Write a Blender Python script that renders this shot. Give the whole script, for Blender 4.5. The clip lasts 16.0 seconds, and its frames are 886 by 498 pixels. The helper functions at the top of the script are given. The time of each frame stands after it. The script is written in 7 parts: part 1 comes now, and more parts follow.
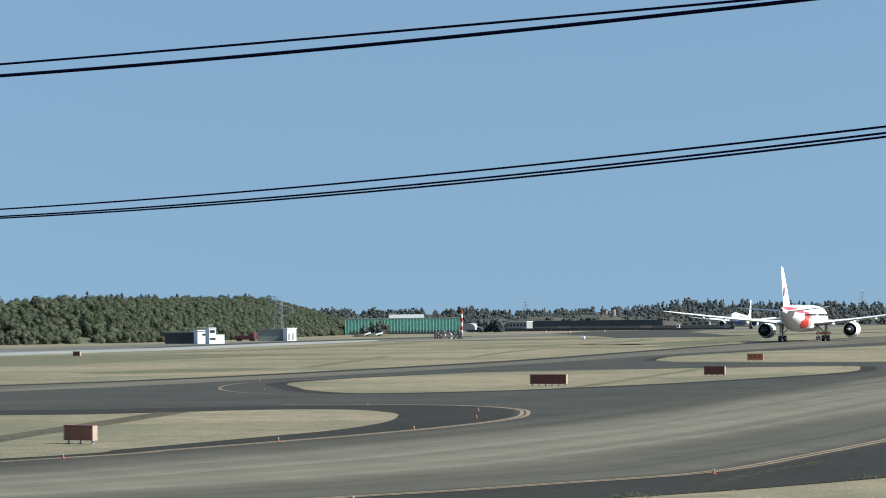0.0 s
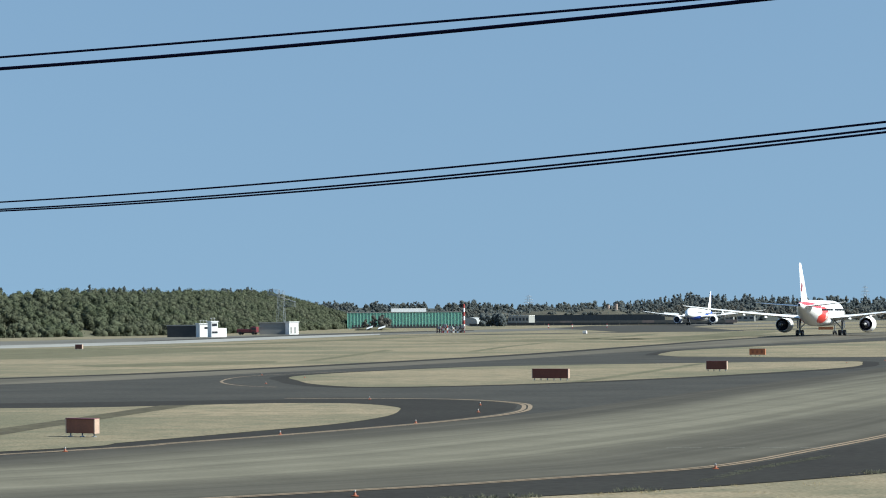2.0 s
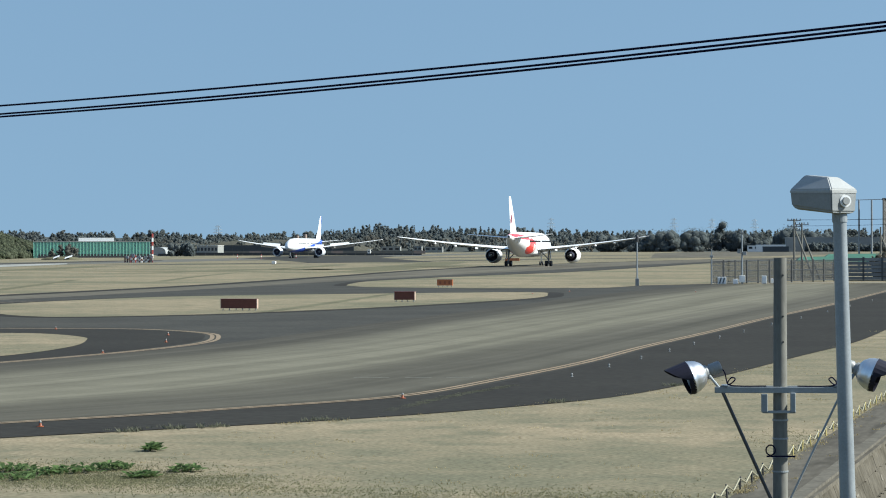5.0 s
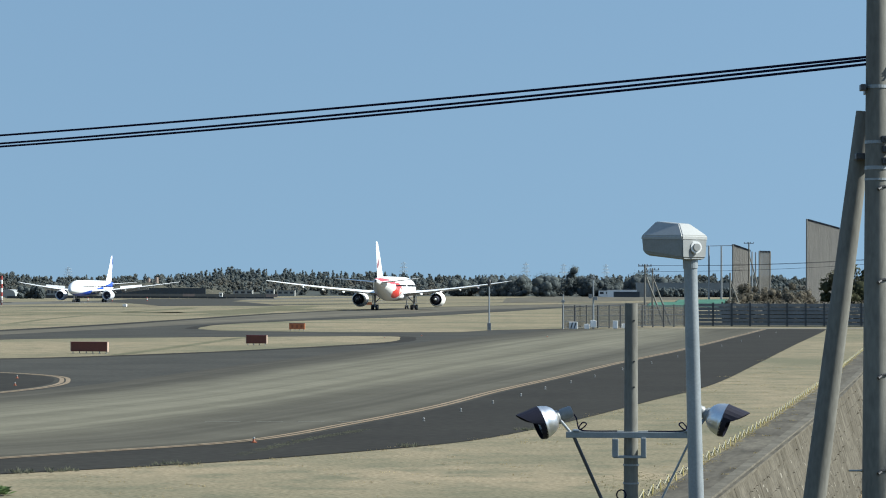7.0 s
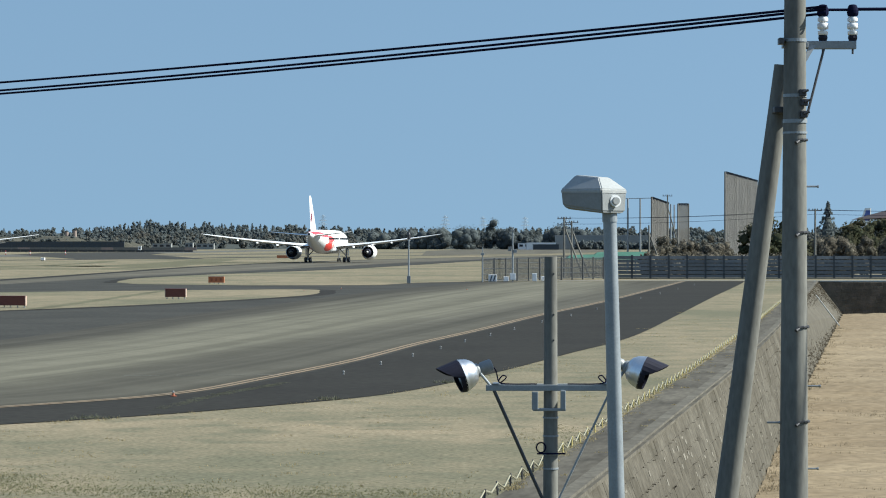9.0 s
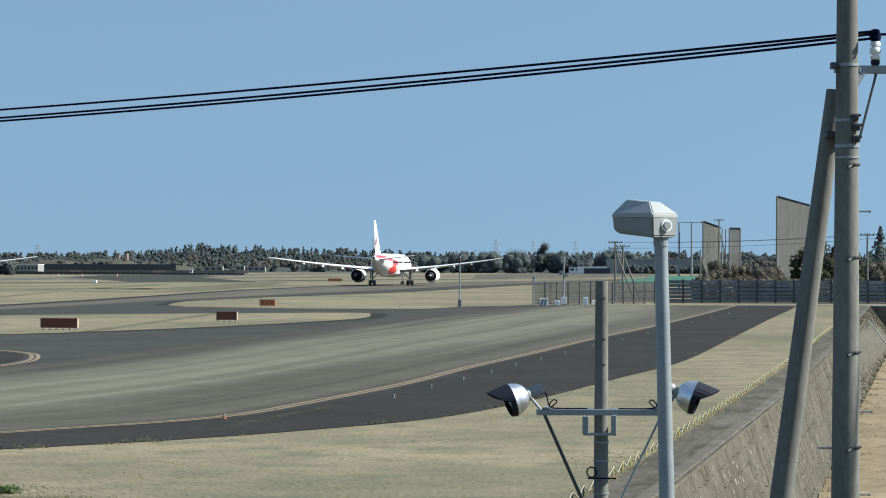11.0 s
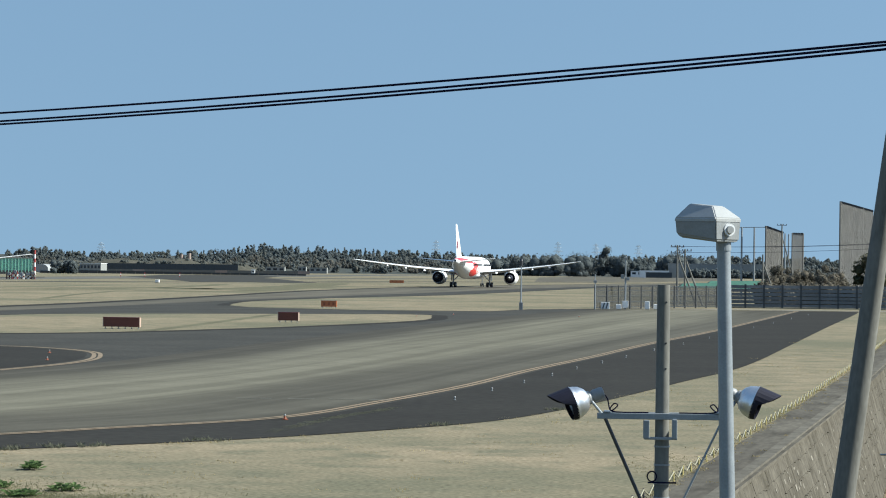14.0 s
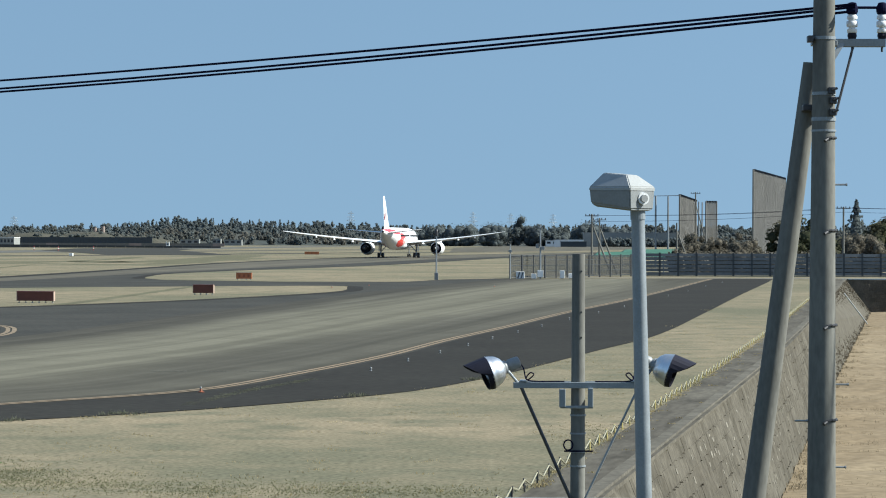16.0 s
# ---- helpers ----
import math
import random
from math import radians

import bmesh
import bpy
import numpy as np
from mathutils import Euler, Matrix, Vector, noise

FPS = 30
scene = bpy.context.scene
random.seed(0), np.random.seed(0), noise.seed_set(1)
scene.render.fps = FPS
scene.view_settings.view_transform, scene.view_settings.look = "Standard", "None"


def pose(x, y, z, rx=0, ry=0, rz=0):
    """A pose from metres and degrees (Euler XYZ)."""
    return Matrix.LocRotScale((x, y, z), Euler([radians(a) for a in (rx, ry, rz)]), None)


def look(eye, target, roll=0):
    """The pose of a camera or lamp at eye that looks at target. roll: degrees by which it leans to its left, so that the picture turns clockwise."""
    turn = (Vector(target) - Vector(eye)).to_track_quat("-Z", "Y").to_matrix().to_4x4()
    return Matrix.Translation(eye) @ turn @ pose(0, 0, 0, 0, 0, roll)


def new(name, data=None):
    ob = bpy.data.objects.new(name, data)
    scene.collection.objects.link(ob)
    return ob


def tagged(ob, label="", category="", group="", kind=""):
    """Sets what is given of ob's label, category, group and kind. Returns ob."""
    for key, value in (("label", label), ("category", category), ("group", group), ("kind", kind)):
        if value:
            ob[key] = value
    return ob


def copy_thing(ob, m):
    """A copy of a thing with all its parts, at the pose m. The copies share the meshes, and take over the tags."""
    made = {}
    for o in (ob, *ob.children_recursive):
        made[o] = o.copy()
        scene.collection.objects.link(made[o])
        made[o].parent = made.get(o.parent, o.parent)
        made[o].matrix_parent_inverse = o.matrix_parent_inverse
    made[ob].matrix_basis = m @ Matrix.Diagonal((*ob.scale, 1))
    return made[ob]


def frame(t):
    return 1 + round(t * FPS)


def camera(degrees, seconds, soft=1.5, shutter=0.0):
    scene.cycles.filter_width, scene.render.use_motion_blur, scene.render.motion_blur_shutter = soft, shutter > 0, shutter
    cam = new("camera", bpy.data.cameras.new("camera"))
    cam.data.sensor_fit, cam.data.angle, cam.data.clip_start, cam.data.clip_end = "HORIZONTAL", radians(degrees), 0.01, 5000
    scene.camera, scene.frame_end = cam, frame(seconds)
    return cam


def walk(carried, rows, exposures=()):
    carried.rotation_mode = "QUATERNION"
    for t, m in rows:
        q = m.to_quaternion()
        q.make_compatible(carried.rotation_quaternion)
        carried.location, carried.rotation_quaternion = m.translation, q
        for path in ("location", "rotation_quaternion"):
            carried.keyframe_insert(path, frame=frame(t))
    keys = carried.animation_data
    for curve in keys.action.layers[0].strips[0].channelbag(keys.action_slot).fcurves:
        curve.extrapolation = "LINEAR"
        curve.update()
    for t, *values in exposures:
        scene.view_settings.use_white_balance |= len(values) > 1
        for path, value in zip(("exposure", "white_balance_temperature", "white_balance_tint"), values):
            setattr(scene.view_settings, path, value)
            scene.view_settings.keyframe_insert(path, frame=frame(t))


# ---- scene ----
# The plan: x to the right, y away from the eye, z up. The apron level is z = 0, the field below the wall z = -3.9.
FOV = 2 * math.degrees(math.atan(784 / 4500))
LOW = -3.9
cam = camera(FOV, 16.0, soft=1.05)


def eye(yaw, pitch, roll, dx=0.0, dz=0.0):
    """A camera that stands on the bank and turns: degrees to the right, up, and leaning."""
    return pose(dx, 0, 4.5 + dz, 90 + pitch, 0, -yaw) @ pose(0, 0, 0, 0, 0, roll)


walk(cam, [
    (0.0, eye(-12.065, 1.683, -0.600, -0.003, 0.000)),
    (0.5, eye(-12.578, 1.696, -0.566, 0.003, 0.001)),
    (1.0, eye(-12.297, 1.609, -0.458, -0.005, 0.001)),
    (1.5, eye(-11.946, 1.490, -0.450, -0.002, 0.004)),
    (2.0, eye(-12.120, 1.549, -0.445, -0.002, -0.001)),
    (2.5, eye(-12.301, 1.572, -0.429, -0.004, -0.001)),
    (3.0, eye(-12.090, 1.588, -0.305, -0.002, 0.002)),
    (3.5, eye(-11.482, 1.377, -0.416, -0.002, -0.003)),
    (4.0, eye(-10.436, 1.282, -0.193, -0.004, -0.001)),
    (4.5, eye(-9.247, 1.012, -0.179, 0.005, 0.002)),
    (4.7, eye(-7.079, 0.641, -0.200, 0.000, 0.000)),
    (4.8, eye(-6.175, 0.309, -0.200, 0.000, 0.000)),
    (4.9, eye(-5.469, -0.011, -0.200, 0.000, 0.000)),
    (5.0, eye(-5.138, -0.056, -0.169, 0.007, -0.011)),
    (5.2, eye(-4.537, -0.111, -0.130, 0.007, -0.019)),
    (7.3, eye(-1.772, 0.995, 0.120, 0.001, -0.001)),
    (7.5, eye(-1.944, 0.884, -0.056, -0.000, 0.003)),
    (8.0, eye(-1.493, 0.674, 0.044, -0.000, -0.001)),
    (8.5, eye(-0.060, 0.206, 0.034, -0.005, -0.001)),
    (9.0, eye(0.000, -0.127, 0.000, 0.000, 0.000)),
    (9.5, eye(-0.762, 0.367, 0.077, 0.001, -0.002)),
    (9.7, eye(-1.110, 0.460, 0.027, 0.002, 0.003)),
    (11.8, eye(-1.211, 0.377, 0.265, -0.000, 0.002)),
    (12.0, eye(-1.320, 0.430, 0.342, -0.002, -0.000)),
    (12.5, eye(-2.246, 0.688, 0.400, 0.000, 0.002)),
    (13.0, eye(-2.657, 0.825, 0.447, 0.002, 0.005)),
    (13.5, eye(-2.778, 0.927, 0.625, -0.001, 0.002)),
    (14.0, eye(-2.542, 0.448, 0.680, -0.001, 0.001)),
    (14.5, eye(-0.559, 0.124, 0.546, -0.002, 0.001)),
    (15.0, eye(0.458, -0.481, 0.236, 0.001, 0.003)),
    (15.5, eye(0.055, -0.308, 0.225, -0.001, 0.005)),
    (16.0, eye(-0.622, -0.200, 0.177, -0.002, 0.002)),
], exposures=[(0.0, 0.90, 6300, 3.5), (16.0, 0.90, 6300, 3.5)])

# ---- light ----
SUN_AZ, SUN_EL = 89.0, 39.0     # degrees to the right of the y axis, above the horizon
world = bpy.data.worlds.new("sky")
scene.world = world
world.use_nodes = True
wn = world.node_tree
sky = wn.nodes.new("ShaderNodeTexSky")
sky.sky_type = "NISHITA"
sky.sun_disc = False
sky.sun_elevation = radians(SUN_EL)
sky.sun_rotation = radians(SUN_AZ)
sky.altitude = 0
sky.air_density = 1.0
sky.dust_density = 0.6
sky.ozone_density = 2.9
# the band near the horizon takes the clear blue of the sky above it
coord, lift = wn.nodes.new("ShaderNodeTexCoord"), wn.nodes.new("ShaderNodeMapping")
lift.inputs["Location"].default_value = (0, 0, 0.165)
lift.inputs["Scale"].default_value = (1, 1, 0.28)
wn.links.new(coord.outputs["Generated"], lift.inputs[0])
wn.links.new(lift.outputs[0], sky.inputs[0])
wn.links.new(sky.outputs[0], wn.nodes["Background"].inputs[0])
wn.nodes["Background"].inputs[1].default_value = 0.0645
sun = new("sun", bpy.data.lights.new("sun", "SUN"))
sun.data.energy = 5.0
sun.data.angle = radians(0.53)
sun.data.color = (1.0, 0.962, 0.885)
_a, _e = radians(SUN_AZ), radians(SUN_EL)
sun.matrix_world = look((60 * math.sin(_a), 60 * math.cos(_a), 60), (0, 0, 60 - 60 * math.tan(_e)))


# ---- materials ----
def mat(name, color, rough=0.7, metal=0.0, vary=0.25, scale=4.0, fine=40.0, bump=0.0, second=None, stretch=(1, 1, 1),
        spec=0.5, obj=False, turn=0.0, islands=0.0, sharp=(0.35, 0.65), thin=0.0, mid=None, mid_scale=1.0):
    """A surface with variation at two scales; second: the colour of stains or patches."""
    m = bpy.data.materials.new(name)
    m.use_nodes = True
    nt = m.node_tree
    n, l = nt.nodes, nt.links
    b = n["Principled BSDF"]
    b.inputs["Roughness"].default_value = rough
    b.inputs["Metallic"].default_value = metal
    b.inputs["Specular IOR Level"].default_value = spec
    if obj:
        src = n.new("ShaderNodeTexCoord").outputs["Object"]
    else:
        src = n.new("ShaderNodeNewGeometry").outputs["Position"]
    mp = n.new("ShaderNodeMapping")
    mp.inputs["Rotation"].default_value = (0, 0, radians(turn))
    mp.inputs["Scale"].default_value = stretch
    if turn:
        pre = n.new("ShaderNodeMapping")
        pre.inputs["Rotation"].default_value = (0, 0, radians(turn))
        l.new(src, pre.inputs[0])
        mp.inputs["Rotation"].default_value = (0, 0, 0)
        l.new(pre.outputs[0], mp.inputs[0])
    else:
        l.new(src, mp.inputs[0])
    big = n.new("ShaderNodeTexNoise")
    big.inputs["Scale"].default_value = scale
    big.inputs["Detail"].default_value = 6
    big.inputs["Roughness"].default_value = 0.65
    l.new(mp.outputs[0], big.inputs[0])
    small = n.new("ShaderNodeTexNoise")
    small.inputs["Scale"].default_value = fine
    small.inputs["Detail"].default_value = 5
    l.new(mp.outputs[0], small.inputs[0])
    ramp = n.new("ShaderNodeMapRange")
    ramp.inputs[1].default_value, ramp.inputs[2].default_value = sharp
    l.new(big.outputs[0], ramp.inputs[0])
    c = (*color, 1)
    s = (*second, 1) if second else (*[v * (1 - vary) for v in color], 1)
    mix = n.new("ShaderNodeMix")
    mix.data_type = "RGBA"
    mix.inputs[6].default_value, mix.inputs[7].default_value = c, s
    l.new(ramp.outputs[0], mix.inputs[0])
    if mid:
        spots = n.new("ShaderNodeTexNoise")
        spots.inputs["Scale"].default_value = mid_scale
        spots.inputs["Detail"].default_value = 8
        spots.inputs["Roughness"].default_value = 0.7
        l.new(mp.outputs[0], spots.inputs[0])
        part_of = n.new("ShaderNodeMapRange")
        part_of.inputs[1].default_value, part_of.inputs[2].default_value, part_of.inputs[4].default_value = 0.455, 0.63, 0.85
        l.new(spots.outputs[0], part_of.inputs[0])
        mix3 = n.new("ShaderNodeMix")
        mix3.data_type = "RGBA"
        mix3.inputs[7].default_value = (*mid, 1)
        l.new(part_of.outputs[0], mix3.inputs[0])
        l.new(mix.outputs[2], mix3.inputs[6])
        mix = mix3
    fr = n.new("ShaderNodeMapRange")
    fr.inputs[1].default_value, fr.inputs[2].default_value = 0.3, 0.7
    fr.inputs[3].default_value, fr.inputs[4].default_value = 1 - vary * 0.7, 1 + vary * 0.7
    l.new(small.outputs[0], fr.inputs[0])
    hsv = n.new("ShaderNodeHueSaturation")
    l.new(mix.outputs[2], hsv.inputs["Color"])
    last = fr.outputs[0]
    if islands:
        info = n.new("ShaderNodeObjectInfo") if islands < 0 else n.new("ShaderNodeNewGeometry")
        rr = n.new("ShaderNodeMapRange")
        rr.inputs[3].default_value, rr.inputs[4].default_value = 1 - abs(islands), 1 + abs(islands)
        l.new(info.outputs["Random" if islands < 0 else "Random Per Island"], rr.inputs[0])
        mu = n.new("ShaderNodeMath")
        mu.operation = "MULTIPLY"
        l.new(last, mu.inputs[0])
        l.new(rr.outputs[0], mu.inputs[1])
        last = mu.outputs[0]
    l.new(last, hsv.inputs["Value"])
    l.new(hsv.outputs[0], b.inputs["Base Color"])
    if thin:
        tr = n.new("ShaderNodeBsdfTranslucent")
        l.new(hsv.outputs[0], tr.inputs[0])
        ms = n.new("ShaderNodeMixShader")
        ms.inputs[0].default_value = thin
        l.new(b.outputs[0], ms.inputs[1])
        l.new(tr.outputs[0], ms.inputs[2])
        l.new(ms.outputs[0], n["Material Output"].inputs[0])
    if bump:
        bp = n.new("ShaderNodeBump")
        bp.inputs["Strength"].default_value = min(1.0, bump)
        bp.inputs["Distance"].default_value = 0.10 / fine
        l.new(small.outputs[0], bp.inputs["Height"])
        l.new(bp.outputs[0], b.inputs["Normal"])
    return m


M = {}
M["grass"] = mat("dry_grass", (0.213, 0.177, 0.121), 0.95, vary=0.5, scale=0.035, fine=8.0, bump=0.3, second=(0.122, 0.116, 0.079), spec=0.05, sharp=(0.42, 0.60), mid=(0.113, 0.110, 0.076), mid_scale=0.5)
M["field"] = mat("dry_field_grass", (0.235, 0.188, 0.127), 0.95, vary=0.3, scale=0.10, fine=5.0, bump=0.2, second=(0.190, 0.148, 0.098), spec=0.05, stretch=(0.45, 0.8, 1), sharp=(0.42, 0.60), mid=(0.185, 0.146, 0.099), mid_scale=0.16)
# unseen bank; its dark colour cuts the light thrown up at the poles
M["bank"] = mat("bank_grass", (0.090, 0.086, 0.049), 0.95, scale=0.4, fine=5, bump=0.5, spec=0.1)
M["asphalt"] = mat("grey_asphalt", (0.038, 0.038, 0.035), 0.95, vary=0.28, scale=0.12, fine=3.0, second=(0.052, 0.051, 0.046), spec=0.06)
M["lane2"] = mat("worn_asphalt_strip", (0.107, 0.098, 0.078), 0.95, vary=0.22, scale=1.0, fine=6.0, second=(0.059, 0.056, 0.046), stretch=(0.2, 0.008, 1), turn=7.0, spec=0.08, sharp=(0.4, 0.7))
M["yellow"] = mat("faded_yellow_paint", (0.216, 0.166, 0.116), 0.85, vary=0.3, scale=0.7, fine=5, second=(0.160, 0.128, 0.090), spec=0.15)
M["concrete"] = mat("weathered_concrete", (0.170, 0.163, 0.147), 0.9, vary=0.3, scale=1.2, fine=18, bump=0.3, second=(0.118, 0.113, 0.102))
M["block"] = mat("wall_block_concrete", (0.112, 0.102, 0.083), 0.95, vary=0.35, scale=0.35, fine=5, bump=0.8, second=(0.074, 0.066, 0.052), islands=-0.06, spec=0.1, mid=(0.057, 0.051, 0.039), mid_scale=0.9)
M["blocks"] = mat("wall_block_concrete_far", (0.112, 0.102, 0.083), 0.95, vary=0.35, scale=0.35, fine=5, bump=0.8, second=(0.074, 0.066, 0.052), islands=0.06, spec=0.1, mid=(0.057, 0.051, 0.039), mid_scale=0.9)
M["joint"] = mat("wall_joint", (0.116, 0.106, 0.086), 0.95, vary=0.3, scale=1.2, fine=9, second=(0.066, 0.059, 0.047), spec=0.1)
M["joint_patch"] = mat("pale_joint_patch", (0.195, 0.180, 0.150), 0.95, vary=0.25, scale=2, fine=12, second=(0.135, 0.124, 0.104), spec=0.1, islands=0.2)
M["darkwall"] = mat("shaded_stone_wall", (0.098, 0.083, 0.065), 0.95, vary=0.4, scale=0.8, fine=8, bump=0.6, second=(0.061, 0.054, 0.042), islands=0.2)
M["pole"] = mat("pole_concrete", (0.176, 0.173, 0.157), 0.9, vary=0.2, scale=2.0, fine=30, bump=0.25, second=(0.128, 0.126, 0.115), stretch=(1, 1, 0.3), spec=0.2)
M["galv"] = mat("galvanised_steel", (0.272, 0.296, 0.314), 0.5, metal=0.35, vary=0.12, scale=5, fine=60, second=(0.226, 0.248, 0.267))
M["steel"] = mat("grey_steel", (0.33, 0.34, 0.35), 0.45, metal=0.7, vary=0.2, scale=8, fine=60)
M["darksteel"] = mat("dark_steel", (0.07, 0.07, 0.075), 0.5, metal=0.5, vary=0.2, scale=8, fine=60)
M["alu"] = mat("polished_aluminium", (0.72, 0.73, 0.75), 0.32, metal=0.9, vary=0.08, scale=6, fine=60)
M["visor"] = mat("black_enamel", (0.014, 0.014, 0.026), 0.6, vary=0.15, scale=8, fine=60, spec=0.2)
M["rubber"] = mat("black_rubber", (0.02, 0.02, 0.022), 0.6, vary=0.2, scale=6, fine=40)
M["cable"] = mat("black_cable", (0.006, 0.007, 0.026), 0.8, vary=0.1, scale=3, fine=20, spec=0.05)
M["hood"] = mat("lamp_head_grey", (0.225, 0.235, 0.240), 0.45, vary=0.1, scale=8, fine=60, second=(0.195, 0.205, 0.208))
M["hood_top"] = mat("lamp_head_pale", (0.314, 0.319, 0.314), 0.4, vary=0.08, scale=8, fine=60)
M["white"] = mat("white_paint", (0.760, 0.760, 0.750), 0.45, vary=0.06, scale=0.8, fine=6)
M["porcelain"] = mat("white_porcelain", (0.760, 0.760, 0.760), 0.15, vary=0.04, scale=8, fine=30)
M["sign"] = mat("sign_red_brown", (0.144, 0.039, 0.025), 0.65, vary=0.25, scale=1.5, fine=12, second=(0.108, 0.033, 0.021))
M["sign_orange"] = mat("sign_orange", (0.448, 0.144, 0.054), 0.6, vary=0.15, scale=1.5, fine=12)
M["cone"] = mat("orange_plastic", (0.227, 0.057, 0.018), 0.5, vary=0.1, scale=8, fine=40)
M["yellowpost"] = mat("yellow_paint", (0.474, 0.390, 0.139), 0.6, vary=0.2, scale=8, fine=40)
M["rope"] = mat("pale_rope", (0.257, 0.240, 0.167), 0.8, vary=0.2, scale=8, fine=60)
M["green"] = mat("green_net", (0.197, 0.413, 0.330), 0.8, vary=0.2, scale=0.2, fine=2, second=(0.236, 0.452, 0.374))
M["leaf"] = mat("evergreen_leaves", (0.088, 0.105, 0.066), 0.85, vary=0.2, scale=0.07, fine=0.5, second=(0.106, 0.114, 0.080), spec=0.03, islands=0.06, thin=0.42)
# haze is put into the next two: paler and bluer than real leaves
M["leaf_far"] = mat("hazed_far_woods", (0.102, 0.117, 0.114), 0.9, vary=0.12, scale=0.012, fine=0.2, second=(0.120, 0.122, 0.110), spec=0.04, islands=0.05, thin=0.42)
M["conifer"] = mat("hazed_conifer_needles", (0.124, 0.142, 0.144), 0.9, vary=0.12, scale=0.05, fine=0.4, spec=0.04, islands=0.06, thin=0.42)
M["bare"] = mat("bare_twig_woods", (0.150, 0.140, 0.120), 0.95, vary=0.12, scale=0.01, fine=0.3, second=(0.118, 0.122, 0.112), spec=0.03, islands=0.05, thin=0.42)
M["bush"] = mat("bush_leaves", (0.080, 0.092, 0.056), 0.9, vary=0.25, scale=0.3, fine=2, spec=0.03, islands=0.15, second=(0.105, 0.095, 0.062), thin=0.5)
M["brush"] = mat("dry_brush", (0.150, 0.132, 0.104), 0.9, vary=0.3, scale=0.3, fine=2, spec=0.1, islands=0.25, second=(0.116, 0.108, 0.086), thin=0.4)
M["weed"] = mat("green_weed", (0.117, 0.178, 0.070), 0.75, vary=0.3, scale=1.5, fine=12, spec=0.12, islands=0.3, thin=0.5)
M["tuft"] = mat("dry_tuft", (0.347, 0.285, 0.157), 0.95, vary=0.25, scale=0.4, fine=4, spec=0.05, islands=0.2, thin=0.5)
M["bark"] = mat("bark", (0.10, 0.08, 0.06), 0.9, vary=0.3, scale=3, fine=20)
M["net"] = mat("grey_net", (0.303, 0.295, 0.279), 0.9, vary=0.15, scale=0.3, fine=3, thin=0.5)
M["fence"] = mat("fence_steel", (0.052, 0.062, 0.072), 0.55, metal=0.3, vary=0.2, scale=0.6, fine=5)
M["slat"] = mat("fence_slat", (0.128, 0.142, 0.156), 0.6, metal=0.1, vary=0.2, scale=0.6, fine=5, islands=-0.12)
M["redroof"] = mat("red_brown_roof", (0.034, 0.016, 0.014), 0.8, vary=0.2, scale=0.5, fine=6)
M["shed"] = mat("dark_shed", (0.041, 0.045, 0.049), 0.7, vary=0.2, scale=0.5, fine=4)
M["greywall"] = mat("grey_wall", (0.238, 0.245, 0.238), 0.8, vary=0.12, scale=0.4, fine=4)
M["maroon"] = mat("maroon_paint", (0.139, 0.029, 0.037), 0.5, vary=0.15, scale=0.6, fine=5)
M["red"] = mat("red_paint", (0.328, 0.049, 0.041), 0.6, vary=0.15, scale=0.6, fine=5)
M["walk"] = mat("dark_walkway_concrete", (0.112, 0.102, 0.083), 0.95, vary=0.3, scale=0.5, fine=6, second=(0.070, 0.063, 0.052), spec=0.1, mid=(0.052, 0.047, 0.038), mid_scale=1.1, stretch=(1, 0.22, 1), turn=9.0, bump=0.3)
M["walkedge"] = mat("coping_concrete", (0.125, 0.115, 0.095), 0.95, vary=0.3, scale=0.8, fine=8, second=(0.080, 0.073, 0.060), spec=0.1, bump=0.3)
M["paleline"] = mat("worn_white_paint", (0.150, 0.143, 0.120), 0.85, vary=0.3, scale=2, fine=9)
M["green_rib"] = mat("pale_green_rib", (0.227, 0.471, 0.368), 0.7, vary=0.15, scale=0.3, fine=3)
M["brickpale"] = mat("pale_brick", (0.300, 0.235, 0.205), 0.85, vary=0.2, scale=0.5, fine=4)
M["tall"] = mat("tall_dry_grass", (0.345, 0.285, 0.198), 0.95, vary=0.25, scale=0.3, fine=4, spec=0.05, islands=0.2, thin=0.5)
M["greengrass"] = mat("green_grass_blades", (0.205, 0.200, 0.118), 0.9, vary=0.2, scale=0.5, fine=5, spec=0.05, islands=0.12, thin=0.5)
M["shoulder"] = mat("black_asphalt_shoulder", (0.025, 0.024, 0.022), 0.95, vary=0.3, scale=0.15, fine=3.0, second=(0.031, 0.030, 0.027), spec=0.06)
M["greentarp"] = mat("dark_green_tarpaulin", (0.034, 0.121, 0.083), 0.8, vary=0.25, scale=0.4, fine=4)
M["hill"] = mat("wooded_hillside", (0.070, 0.070, 0.041), 0.95, vary=0.3, scale=0.1, fine=1)
# dark tone for the wall's pits and weeds
M["moss"] = mat("dark_pit_tufts", (0.072, 0.063, 0.043), 0.95, vary=0.3, scale=3, fine=20, islands=0.3)
M["sign_bar"] = mat("sign_dark_orange", (0.295, 0.090, 0.041), 0.6, vary=0.2, scale=1.5, fine=12)
# paler than the faces: the sunlight on the ends is put into this colour
M["sign_end_lit"] = mat("sign_end_sunlit", (0.410, 0.295, 0.230), 0.6, vary=0.15, scale=3, fine=20)
M["crackweed"] = mat("grey_green_weed", (0.150, 0.152, 0.110), 0.95, vary=0.3, scale=0.5, fine=6, spec=0.05, islands=0.2, thin=0.5)
M["vine"] = mat("dead_brown_vines", (0.112, 0.094, 0.070), 0.95, vary=0.3, scale=0.3, fine=4, spec=0.03, islands=0.2, thin=0.5)
